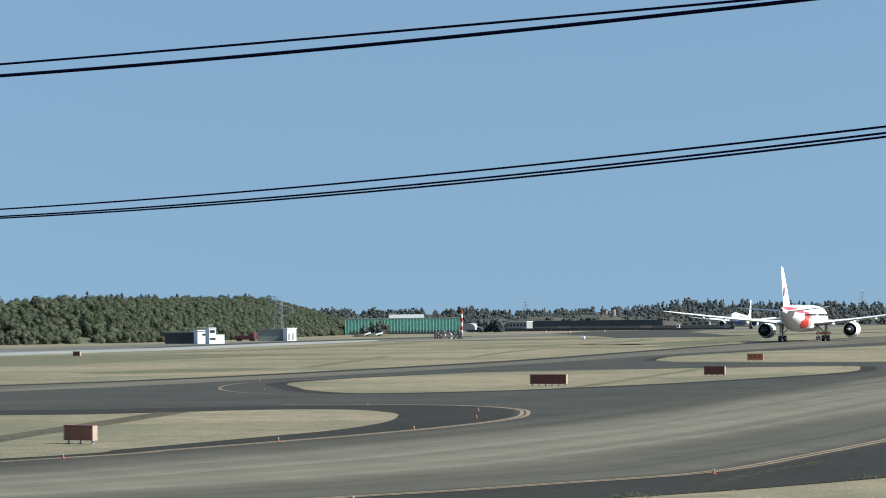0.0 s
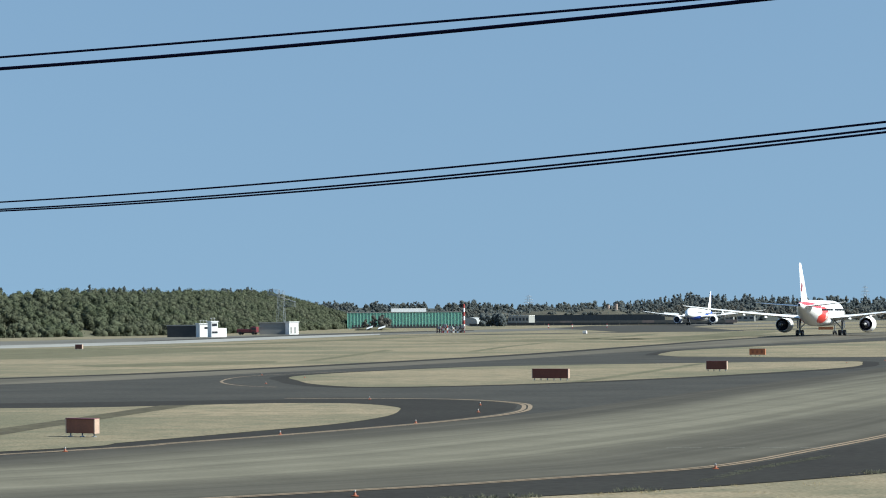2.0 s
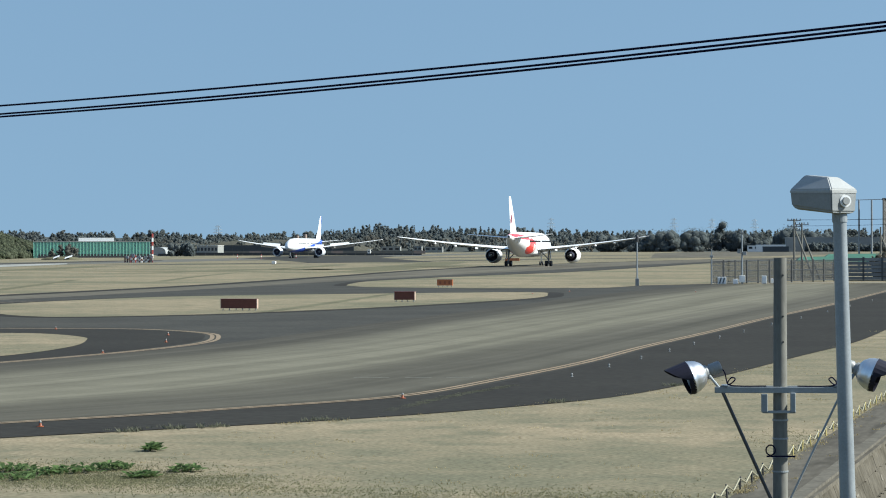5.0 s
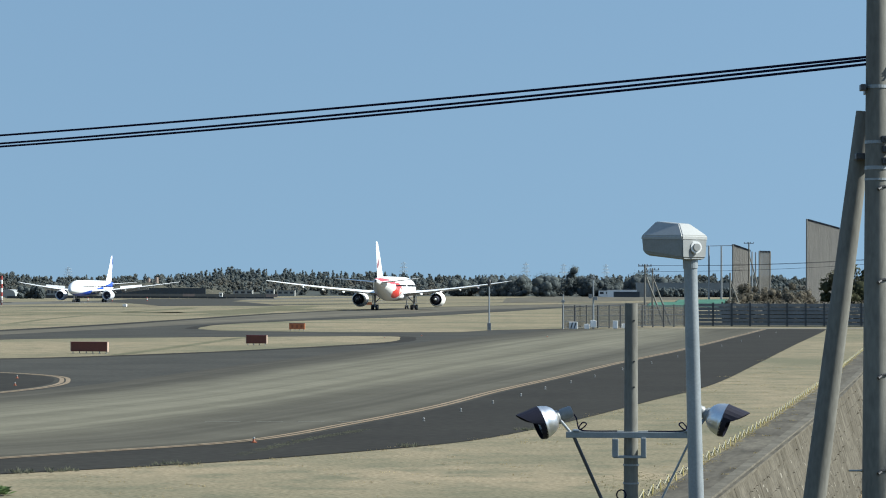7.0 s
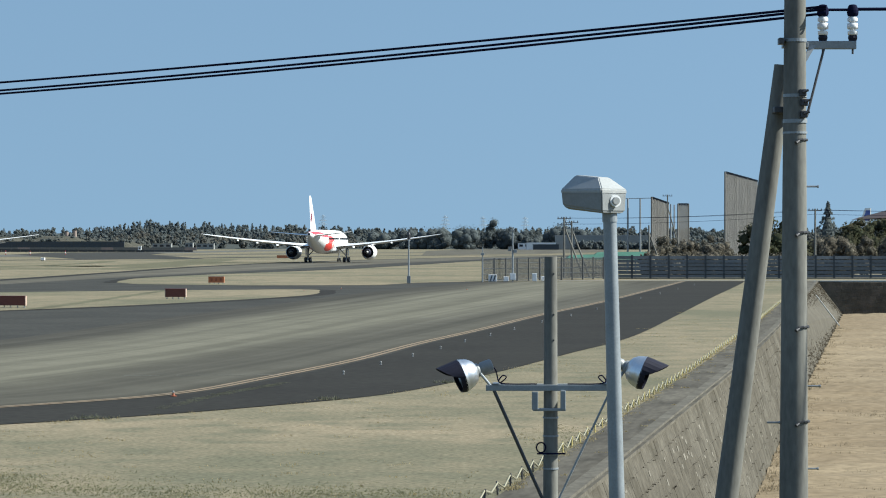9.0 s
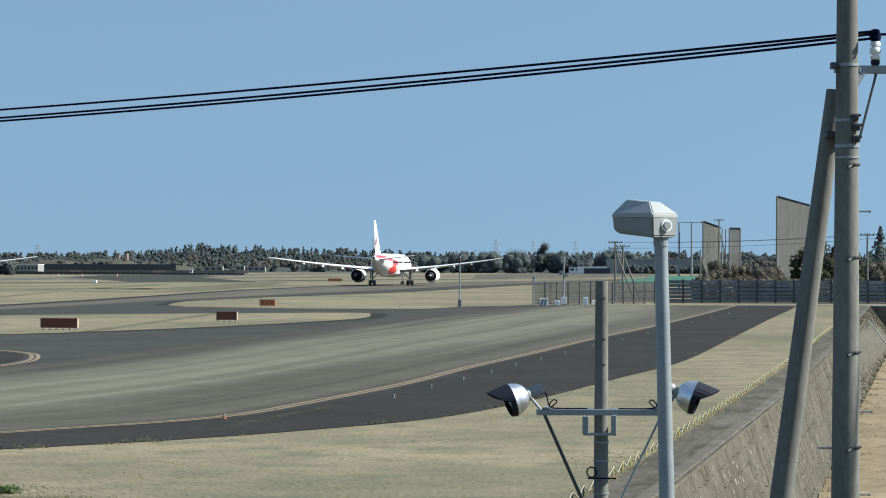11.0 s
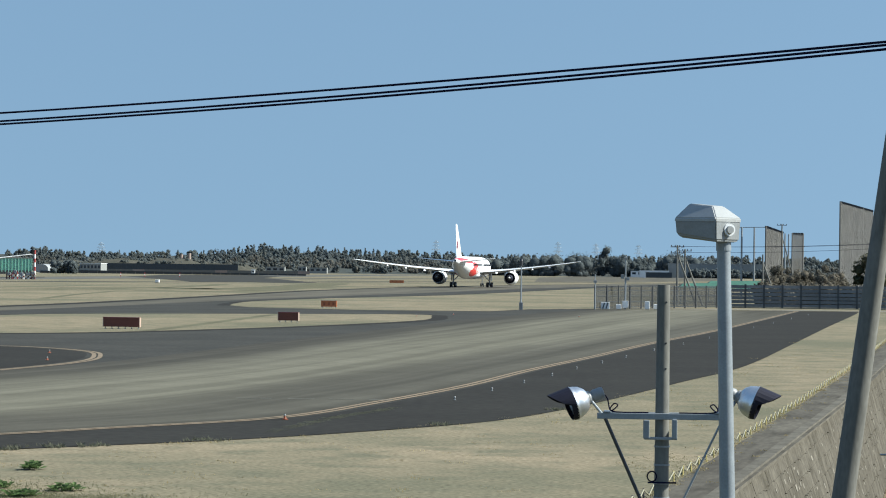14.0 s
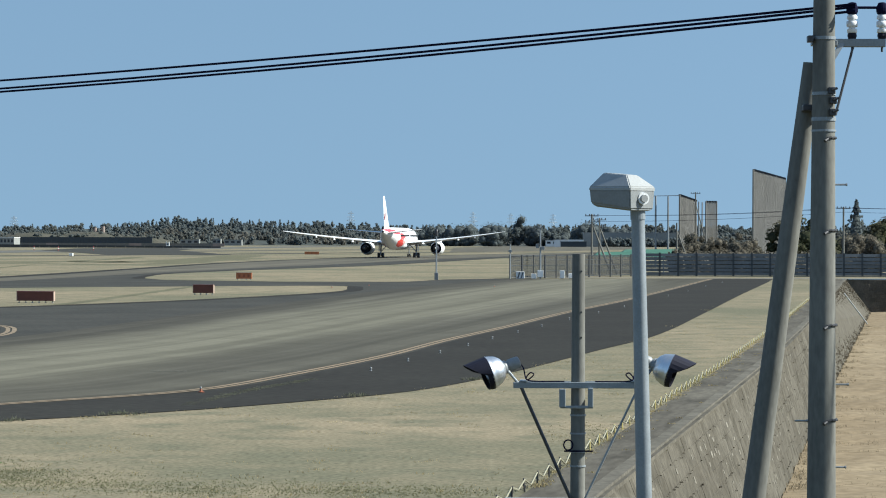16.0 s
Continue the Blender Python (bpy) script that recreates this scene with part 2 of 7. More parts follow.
M["blackpost"] = mat("dark_post", (0.035, 0.033, 0.03), 0.7, vary=0.2, scale=8, fine=40)
M["sign_brown"] = mat("sign_light_brown", (0.24, 0.088, 0.050), 0.65, vary=0.2, scale=1.5, fine=12)
M["heap"] = mat("scrubby_earth", (0.086, 0.080, 0.067), 0.95, vary=0.3, scale=0.12, fine=0.9, second=(0.061, 0.062, 0.049), spec=0.05)
M["strip"] = mat("worn_grass_track", (0.122, 0.116, 0.075), 0.95, vary=0.3, scale=0.2, fine=3, spec=0.08)
M["darkstrip"] = mat("worn_gravel_path", (0.057, 0.052, 0.038), 0.95, vary=0.4, scale=0.3, fine=2, second=(0.085, 0.078, 0.052), spec=0.06)
M["runway"] = mat("runway_concrete", (0.121, 0.118, 0.107), 0.95, vary=0.25, scale=0.02, fine=1.0, second=(0.080, 0.078, 0.069), spec=0.08)
# paler than the runway: sun glare is put into this concrete's colour
M["paleconc"] = mat("glare_concrete", (0.270, 0.270, 0.255), 0.9, vary=0.2, scale=0.05, fine=1.0, second=(0.190, 0.190, 0.178), spec=0.1)
M["glass"] = mat("dark_glass", (0.03, 0.035, 0.045), 0.12, vary=0.1, scale=1, fine=5)
M["blue"] = mat("navy_blue_paint", (0.02, 0.06, 0.30), 0.35, vary=0.08, scale=0.6, fine=5)
# near-black navy holds the shade inside the engine nozzles
M["duct"] = mat("shaded_duct_metal", (0.012, 0.014, 0.032), 0.6, metal=0.2, vary=0.2, scale=4, fine=20)
M["lamp"] = mat("lamp_lens", (0.262, 0.262, 0.252), 0.25, vary=0.05, scale=6, fine=30)


def lane_mat(name, stops, streak=0.24):
    """Worn pavement: stops give its tone across the lane, tyre streaks run along it."""
    m = bpy.data.materials.new(name)
    m.use_nodes = True
    n, l = m.node_tree.nodes, m.node_tree.links
    b = n["Principled BSDF"]
    b.inputs["Roughness"].default_value = 0.95
    b.inputs["Specular IOR Level"].default_value = 0.06
    tc = n.new("ShaderNodeTexCoord")

    def noise_of(scale_uv, detail, socket="UV"):
        mp = n.new("ShaderNodeMapping")
        mp.inputs["Scale"].default_value = (*scale_uv, 1)
        l.new(tc.outputs[socket], mp.inputs[0])
        t = n.new("ShaderNodeTexNoise")
        t.inputs["Scale"].default_value = 1.0
        t.inputs["Detail"].default_value = detail
        l.new(mp.outputs[0], t.inputs[0])
        return t.outputs[0]

    def calc(op, a, bb):
        q = n.new("ShaderNodeMath")
        q.operation = op
        for k, v in enumerate((a, bb)):
            if isinstance(v, (int, float)):
                q.inputs[k].default_value = v
            else:
                l.new(v, q.inputs[k])
        return q.outputs[0]

    def span(v, lo, hi, a=0.3, z=0.7):
        q = n.new("ShaderNodeMapRange")
        q.inputs[1].default_value, q.inputs[2].default_value, q.inputs[3].default_value, q.inputs[4].default_value = a, z, lo, hi
        l.new(v, q.inputs[0])
        return q.outputs[0]
    sep = n.new("ShaderNodeSeparateXYZ")
    l.new(tc.outputs["UV"], sep.inputs[0])
    u = calc("ADD", sep.outputs[0], span(noise_of((3, 0.016), 2), -0.07, 0.07))
    ramp = n.new("ShaderNodeValToRGB")
    els = ramp.color_ramp.elements
    while len(els) < len(stops):
        els.new(0.5)
    for e, (p, v) in zip(els, stops):
        e.position, e.color = p, (v, v * 0.945, v * 0.68 + 0.006, 1)
    l.new(u, ramp.inputs[0])
    tone = calc("MULTIPLY", span(noise_of((13, 0.008), 3), 1 - streak, 1 + streak), span(noise_of((45, 0.012), 2), 1 - streak * 0.35, 1 + streak * 0.35))
    tone = calc("MULTIPLY", tone, span(noise_of((0.35, 0.35), 5, "Object"), 0.90, 1.10))
    tone = calc("MULTIPLY", tone, span(noise_of((5, 5), 3, "Object"), 0.93, 1.07))
    hsv = n.new("ShaderNodeHueSaturation")
    l.new(ramp.outputs[0], hsv.inputs["Color"])
    l.new(tone, hsv.inputs["Value"])
    l.new(hsv.outputs[0], b.inputs["Base Color"])
    return m


M["lane"] = lane_mat("worn_asphalt_lane", ((0.0, 0.048), (0.13, 0.060), (0.25, 0.102), (0.40, 0.118), (0.63, 0.120), (0.75, 0.086), (0.85, 0.068), (1.0, 0.070)))


# ---- building blocks ----
def finish(bm, name, material, smooth=False):
    me = bpy.data.meshes.new(name)
    bm.normal_update()
    if smooth:
        bmesh.ops.split_edges(bm, edges=[e for e in bm.edges if e.calc_face_angle(0.0) > 1.2])
    bm.to_mesh(me)
    bm.free()
    for m in (material if isinstance(material, (list, tuple)) else [material]):
        me.materials.append(m)
    if smooth:
        me.polygons.foreach_set("use_smooth", [True] * len(me.polygons))
    return me


def part(name, bm, material, parent=None, label="", smooth=False):
    ob = new(name, finish(bm, name, material, smooth))
    if parent is not None:
        ob.parent = parent
    if label:
        tagged(ob, label)
    return ob


def thing(name, label, category, group="", at=None, kind=""):
    ob = new(name)
    ob.empty_display_size = 0.2
    if at is not None:
        ob.matrix_world = at
    return tagged(ob, label, category, group, kind)


def box(bm, x0, x1, y0, y1, z0, z1, bevel=0.0):
    g = bmesh.ops.create_cube(bm, size=1, matrix=Matrix.LocRotScale(((x0 + x1) / 2, (y0 + y1) / 2, (z0 + z1) / 2), None, (x1 - x0, y1 - y0, z1 - z0)))
    if bevel:
        es = list({e for v in g["verts"] for e in v.link_edges})
        bmesh.ops.bevel(bm, geom=es, offset=bevel, segments=2, affect="EDGES", profile=0.5)
    return bm


def B():
    return bmesh.new()


def rod(bm, a, b, r0, r1=None, seg=10, caps=True):
    """A round bar from a to b."""
    a, b = Vector(a), Vector(b)
    r1 = r0 if r1 is None else r1
    d = b - a
    m = Matrix.Translation((a + b) / 2) @ d.to_track_quat("Z", "Y").to_matrix().to_4x4()
    bmesh.ops.create_cone(bm, cap_ends=caps, cap_tris=False, segments=seg, radius1=r0, radius2=r1, depth=d.length, matrix=m)
    return bm


def loft(bm, rings, close=True):
    """Skin through rings of equal length, with ends closed."""
    rows = [[bm.verts.new(p) for p in ring] for ring in rings]
    k = len(rows[0])
    for a, b in zip(rows, rows[1:]):
        for i in range(k):
            bm.faces.new((a[i], a[(i + 1) % k], b[(i + 1) % k], b[i]))
    if close:
        bm.faces.new(rows[0][::-1])
        bm.faces.new(rows[-1])
    bmesh.ops.recalc_face_normals(bm, faces=bm.faces)
    return bm


def spin(bm, profile, m=None, seg=20):
    """A turned body: profile of (radius, height)."""
    rings = [[(r * math.cos(2 * math.pi * i / seg), r * math.sin(2 * math.pi * i / seg), h) for i in range(seg)] for r, h in profile]
    if m is not None:
        rings = [[m @ Vector(p) for p in ring] for ring in rings]
    return loft(bm, rings, close=True)


def spline(pts, n=8):
    """A smooth line through a few points of the plan."""
    pts = [Vector(p) for p in pts]
    out = []
    for i in range(len(pts) - 1):
        p0, p1, p2, p3 = pts[max(i - 1, 0)], pts[i], pts[i + 1], pts[min(i + 2, len(pts) - 1)]
        for k in range(n):
            t = k / n
            out.append(0.5 * ((2 * p1) + (p2 - p0) * t + (2 * p0 - 5 * p1 + 4 * p2 - p3) * t * t + (3 * p1 - p0 - 3 * p2 + p3) * t ** 3))
    out.append(pts[-1])
    return out


def sheet(name, outline, z, material, label="", category="", kind="structure"):
    bm = B()
    f = bm.faces.new([bm.verts.new((p[0], p[1], z)) for p in outline])
    bmesh.ops.triangulate(bm, faces=[f])
    for f in bm.faces:
        f.normal_update()
        if f.normal.z < 0:
            f.normal_flip()
    ob = part(name, bm, material)
    return tagged(ob, label, category, kind=kind)


def ribbon(name, line, width, z, material, label, category, side=0.0):
    """A painted or laid strip along a line of the plan."""
    bm = B()
    rows = []
    for i, p in enumerate(line):
        d = (line[min(i + 1, len(line) - 1)] - line[max(i - 1, 0)]).normalized()
        nrm = Vector((-d.y, d.x))
        rows.append((bm.verts.new((*(p + nrm * (side + width / 2)), z)), bm.verts.new((*(p + nrm * (side - width / 2)), z))))
    for (a, b), (c, d) in zip(rows, rows[1:]):
        bm.faces.new((b, d, c, a))
    return tagged(part(name, bm, material), label, category, kind="structure")


def between(name, left, right, z, material, label, category, n=60, across=1):
    """A strip between two lines of the plan; its map runs 0 to 1 across and in metres along."""
    def even(line):
        acc = [0.0]
        for a, b in zip(line, line[1:]):
            acc.append(acc[-1] + (b - a).length)
        return [Vector((np.interp(s, acc, [p[0] for p in line]), np.interp(s, acc, [p[1] for p in line]))) for s in np.linspace(0, acc[-1], n)]
    bm = B()
    la, lb = even(left), even(right)
    rows = [[bm.verts.new((*a.lerp(b, k / across), z)) for k in range(across + 1)] for a, b in zip(la, lb)]
    run = [0.0]
    for a, b, c, d in zip(la, la[1:], lb, lb[1:]):
        run.append(run[-1] + ((b - a).length + (d - c).length) / 2)
    uv = bm.loops.layers.uv.new("map")
    for i in range(n - 1):
        for k in range(across):
            f = bm.faces.new((rows[i][k], rows[i][k + 1], rows[i + 1][k + 1], rows[i + 1][k]))
            for lp, (u, v) in zip(f.loops, ((k, i), (k + 1, i), (k + 1, i + 1), (k, i + 1))):
                lp[uv].uv = (u / across, run[v])
    return tagged(part(name, bm, material), label, category, kind="structure")


# ---- ground, pavements and markings ----
CREST = [(-2.0, 20.0), (0.93, 37.0), (2.4, 45.5), (3.9, 54.0), (10.1, 89.3), (17.8, 135.5), (44.2, 300.0)]
FOOT = [(0.3, 20.0), (2.77, 37.0), (4.0, 45.5), (5.3, 54.0), (11.2, 89.0), (19.0, 135.5), (47.2, 300.0)]
sheet("ground", [(-4500, -4500), (-2.0, -4500), *CREST, (44.2, 306), (4500, 306), (4500, 4800), (-4500, 4800)], 0.0, M["grass"],
      "dry winter grass of a flat airfield", "grass")
sheet("ground_low", [(-2.5, -4500), (4500, -4500), (4500, 303), (46.9, 303), *FOOT[::-1]], LOW, M["field"],
      "low field of tall bleached dry grass", "field")
# the bank on which the camera and the near poles stand
bm = B()
nx, ny = 40, 24
grid = []
for j in range(ny + 1):
    row = []
    for i in range(nx + 1):
        x, y = -60 + 120 * i / nx, -40 + 80 * j / ny
        rise = 2.9 if y < 0 else 2.9 - y * 0.078
        if y > 33:
            rise -= (y - 33) * 0.7
        rise = min(rise, 2.9 - max(0, -y - 20) * 0.3, 2.9 - max(0, abs(x) - 30) * 0.35)
        row.append(bm.verts.new((x, y, max(rise, LOW - 0.2))))
    grid.append(row)
for a, b in zip(grid, grid[1:]):
    for i in range(nx):
        bm.faces.new((a[i], a[i + 1], b[i + 1], b[i]))
tagged(part("bank", bm, M["bank"], smooth=True), "grassy bank beside the airfield wall", "bank", kind="structure")

EDGE_NEAR = spline([(-70, 20), (-30, 45), (-16, 58.5), (-11, 63), (-8, 66), (-5, 70), (-2, 75), (0, 81), (2.2, 90), (5.2, 104), (9.2, 123), (14.8, 160), (23, 215.5), (32, 275), (36, 303)])
T2_FAR = spline([(-170, 95), (-100, 152), (-76, 188), (-68, 209), (-62, 240), (-55, 300), (-51, 384), (-46, 500), (-28, 650), (14, 844), (60, 1030)])
tarmac = sheet("road_taxiway", [*EDGE_NEAR, (6, 303), (70, 1030), *T2_FAR[::-1], (-230, 50), (-120, 10)], 0.012, M["asphalt"],
               "dark asphalt taxiways between grass islands", "taxiway")
ISLAND_A = spline([(-150, 95), (-80, 116), (-50, 123), (-44, 125), (-38, 130), (-33, 130), (-29.4, 125), (-28, 120), (-27, 113), (-27.2, 105), (-29, 97), (-31, 89), (-34, 81), (-60, 45), (-100, 15), (-150, 30)], 6)
ISLAND_B = spline([(-49, 178), (-52.5, 188), (-53, 197), (-50, 213), (-44, 229), (-29, 240), (-14, 247), (-11.5, 236), (-12, 218), (-19, 193), (-25, 178), (-31, 167), (-38, 161), (-42, 163), (-46, 170), (-49, 178)], 6)
ISLAND_C = spline([(-37.2, 290), (-38.6, 305), (-38.6, 331), (-32, 372), (-17, 440), (-3, 547), (17, 698), (74, 1030)], 6) + \
    spline([(300, 1030), (300, 320), (6, 299.5), (-3, 289), (-7, 272), (-20, 270), (-33.5, 279), (-37.2, 290)], 1)
sheet("grass_island", ISLAND_A, 0.03, M["grass"], "island of dry grass between taxiways", "grass")
sheet("grass_island", ISLAND_B, 0.03, M["grass"], "long oval island of dry grass between taxiways", "grass")
sheet("grass_island", ISLAND_C, 0.03, M["grass"], "wide dry grass strip beside the taxiway", "grass")
YELLOW_NEAR = spline([(-60, 30), (-26, 55), (-16, 64.5), (-12, 69.5), (-8, 75.5), (-5.7, 85), (-3.2, 98), (-1, 113.5), (2.2, 133), (6.2, 159), (13, 199), (25, 277), (28.5, 300)])
LANE_LEFT = spline([(-75, 40), (-38, 70), (-30.5, 84), (-25, 100), (-20.5, 118), (-17, 150), (-12, 190), (-8, 225), (-2, 262), (5, 300)])
between("road_lane", LANE_LEFT, [p + Vector((-0.5, 0)) for p in YELLOW_NEAR], 0.02, M["lane"], "worn grey taxiway lane with dark tyre streaks", "taxiway", 120, 6)
between("road_lane", [p + Vector((2.0, -1)) for p in T2_FAR], spline([(-150, 82), (-95, 125), (-68, 170), (-60, 200), (-53, 240), (-46, 300), (-40, 355), (-28, 440), (-14, 545), (8, 698), (66, 1030)]), 0.02, M["lane2"],
        "worn grey taxiway lane", "taxiway")
between("road_shoulder", [p + Vector((0.3, 0)) for p in YELLOW_NEAR], EDGE_NEAR, 0.017, M["shoulder"], "black asphalt shoulder beside the grass", "shoulder", 90)
ISLAND_RIM = spline([(-140, 100), (-75, 122), (-50, 132), (-37, 137.4), (-29.5, 136.4), (-24.7, 130.6), (-23.0, 124), (-22.5, 117), (-23.5, 109), (-25.8, 100), (-29.5, 89), (-33.5, 80), (-60, 36), (-110, 12)], 6)
sheet("road_shoulder", ISLAND_RIM, 0.017, M["shoulder"], "black asphalt shoulder round the grass island", "shoulder")
ribbon("road_shoulder", ISLAND_B, 3.0, 0.018, M["shoulder"], "black asphalt edge round the grass island", "shoulder")
ribbon("road_shoulder", T2_FAR, 2.4, 0.022, M["shoulder"], "black asphalt edge of the far taxiway", "shoulder")
ribbon("road_shoulder", ISLAND_C[:42], 3.0, 0.023, M["shoulder"], "black asphalt edge of the far taxiway", "shoulder")
for side in (0.0, 0.31):
    ribbon("road_marking", YELLOW_NEAR, 0.20, 0.028, M["yellow"], "faded yellow taxiway edge line", "marking", side)
    ribbon("road_marking", spline([(-39, 138.6), (-37, 138), (-29.5, 137), (-24.5, 131), (-22.6, 124), (-22, 117), (-23, 109), (-25.3, 100), (-29, 89), (-33, 80), (-60, 35)]), 0.22, 0.028,
           M["yellow"], "faded yellow line round the island", "marking", side)
ribbon("road_marking", spline([(-49, 212), (-54, 205), (-57, 192), (-54.5, 177), (-50, 166), (-46, 161.5)]), 0.2, 0.028, M["yellow"], "faded yellow line round the island", "marking")
RUNWAY = [Vector((-128 - 0.077 * (1360 - y), y)) for y in (-300, 200, 500, 800, 1100, 1400, 1800)]
ribbon("road_runway", RUNWAY, 44, 0.01, M["runway"], "pale concrete runway", "runway")
between("road_runway", spline([(-165, 330), (-158, 400), (-153.5, 440), (-151, 476), (-154.6, 556), (-157.5, 617), (-162.5, 674)]), spline([(-186, 380), (-177, 450), (-173.5, 496), (-172.5, 542), (-177, 635), (-175, 686), (-171.7, 713)]), 0.021, M["paleconc"],
        "concrete of the runway end, sun glare put into its colour", "runway", 40)
between("road_shoulder", spline([(-172, 505), (-175.5, 560), (-181, 665), (-178, 752), (-172, 850)]), spline([(-178, 515), (-184, 588), (-192, 713), (-190, 800), (-182, 900)]), 0.025, M["asphalt"], "dark asphalt edge of the runway", "shoulder", 40)
ribbon("grass_track", spline([(-150, 360), (-138, 404), (-133.5, 448), (-131.5, 515), (-136, 600)]), 8.0, 0.018, M["strip"], "greener strip of grass beside the runway", "grass")
sheet("grass_track", spline([(-290, 560), (-220, 455), (-150, 376), (-126, 396), (-104, 372), (-108, 332), (-109, 298), (-118, 276), (-150, 250), (-260, 340)], 5), 0.0075, M["strip"], "greener grass beside the runway", "grass")
sheet("grass_track", spline([(-90, 240), (-84, 256), (-75, 262), (-72, 246), (-77, 236), (-84, 233)], 5), 0.0082, M["strip"], "greener patch in the dry grass", "grass")
ribbon("road_link", spline([(-135, 840), (-95, 1010), (-50, 1160), (30, 1330), (90, 1430)]), 34, 0.014, M["lane2"], "grey taxiway beyond the grass", "taxiway")
ribbon("road_link", spline([(-145, 640), (-104, 700), (-70, 790), (-30, 900), (30, 1000)]), 16, 0.016, M["asphalt"], "dark asphalt service road", "taxiway")
sheet("road_link", [(-170, 1000), (-190, 1230), (-158, 1330), (-128, 1180), (-116, 1010), (-70, 745), (-74, 715), (-88, 720), (-104, 722), (-135, 860)], 0.024, M["asphalt"], "grey taxiway wedge beyond the grass", "taxiway")
sheet("road_link", [(-8, 960), (42, 1090), (75, 1260), (150, 2000), (20, 2000), (-10, 1500)], 0.026, M["lane2"], "grey taxiway beyond the fence", "taxiway")
ribbon("grass_track", spline([(-107, 498), (-90, 497), (-78, 515), (-69, 492), (-61, 555), (-62, 690), (-66, 730)]), 12, 0.008, M["strip"], "worn track in the grass", "track")
ribbon("grass_track", spline([(-112, 474), (-79, 458), (-64, 450), (-57, 462), (-56, 500), (-55.5, 547), (-51, 600)]), 8, 0.0095, M["strip"], "greener strip in the dry grass", "track")
ribbon("grass_track", spline([(-93, 432), (-86, 470), (-80, 560), (-84, 640)]), 4.5, 0.009, M["strip"], "worn track in the grass", "track")
ribbon("grass_track", spline([(-71, 262), (-76, 300), (-83, 350)]), 1.6, 0.008, M["strip"], "worn track in the grass", "track")
ribbon("grass_track", spline([(-67, 330), (-72, 380), (-76, 440)]), 1.6, 0.008, M["strip"], "worn track in the grass", "track")
ribbon("grass_track", spline([(-38, 88), (-39.3, 98), (-40.2, 110), (-41.6, 127)]), 1.7, 0.036, M["darkstrip"], "narrow asphalt path across the grass island", "path")
ribbon("grass_track", spline([(-27.9, 173), (-27.6, 179), (-27.1, 198), (-26.5, 231), (-26.2, 241)]), 1.1, 0.036, M["strip"], "worn strip across the grass island", "track")
ribbon("road_kerb", [Vector((5, 304.5)), Vector((4400, 304.5))], 3.0, 0.05, M["concrete"], "pale concrete strip below the fence", "kerb")


# ---- aircraft ----
def fuselage_ring(y, zc, rx, rz, n=28):
    return [(rx * math.cos(2 * math.pi * i / n), y, zc + rz * math.sin(2 * math.pi * i / n)) for i in range(n)]


def wing_rings(stations, n=10):
    """stations: (span x, leading edge y, chord, z, thickness)."""
    rings = []
    for x, le, chord, z, th in stations:
        ring = []
        for i in range(n):
            a = 2 * math.pi * i / n
            u = (1 - math.cos(a)) / 2
            prof = th * chord * (0.5 * math.sin(a)) * (1.25 - 0.9 * u)
            ring.append((x, le - u * chord, z + prof))
        rings.append(ring)
    return rings


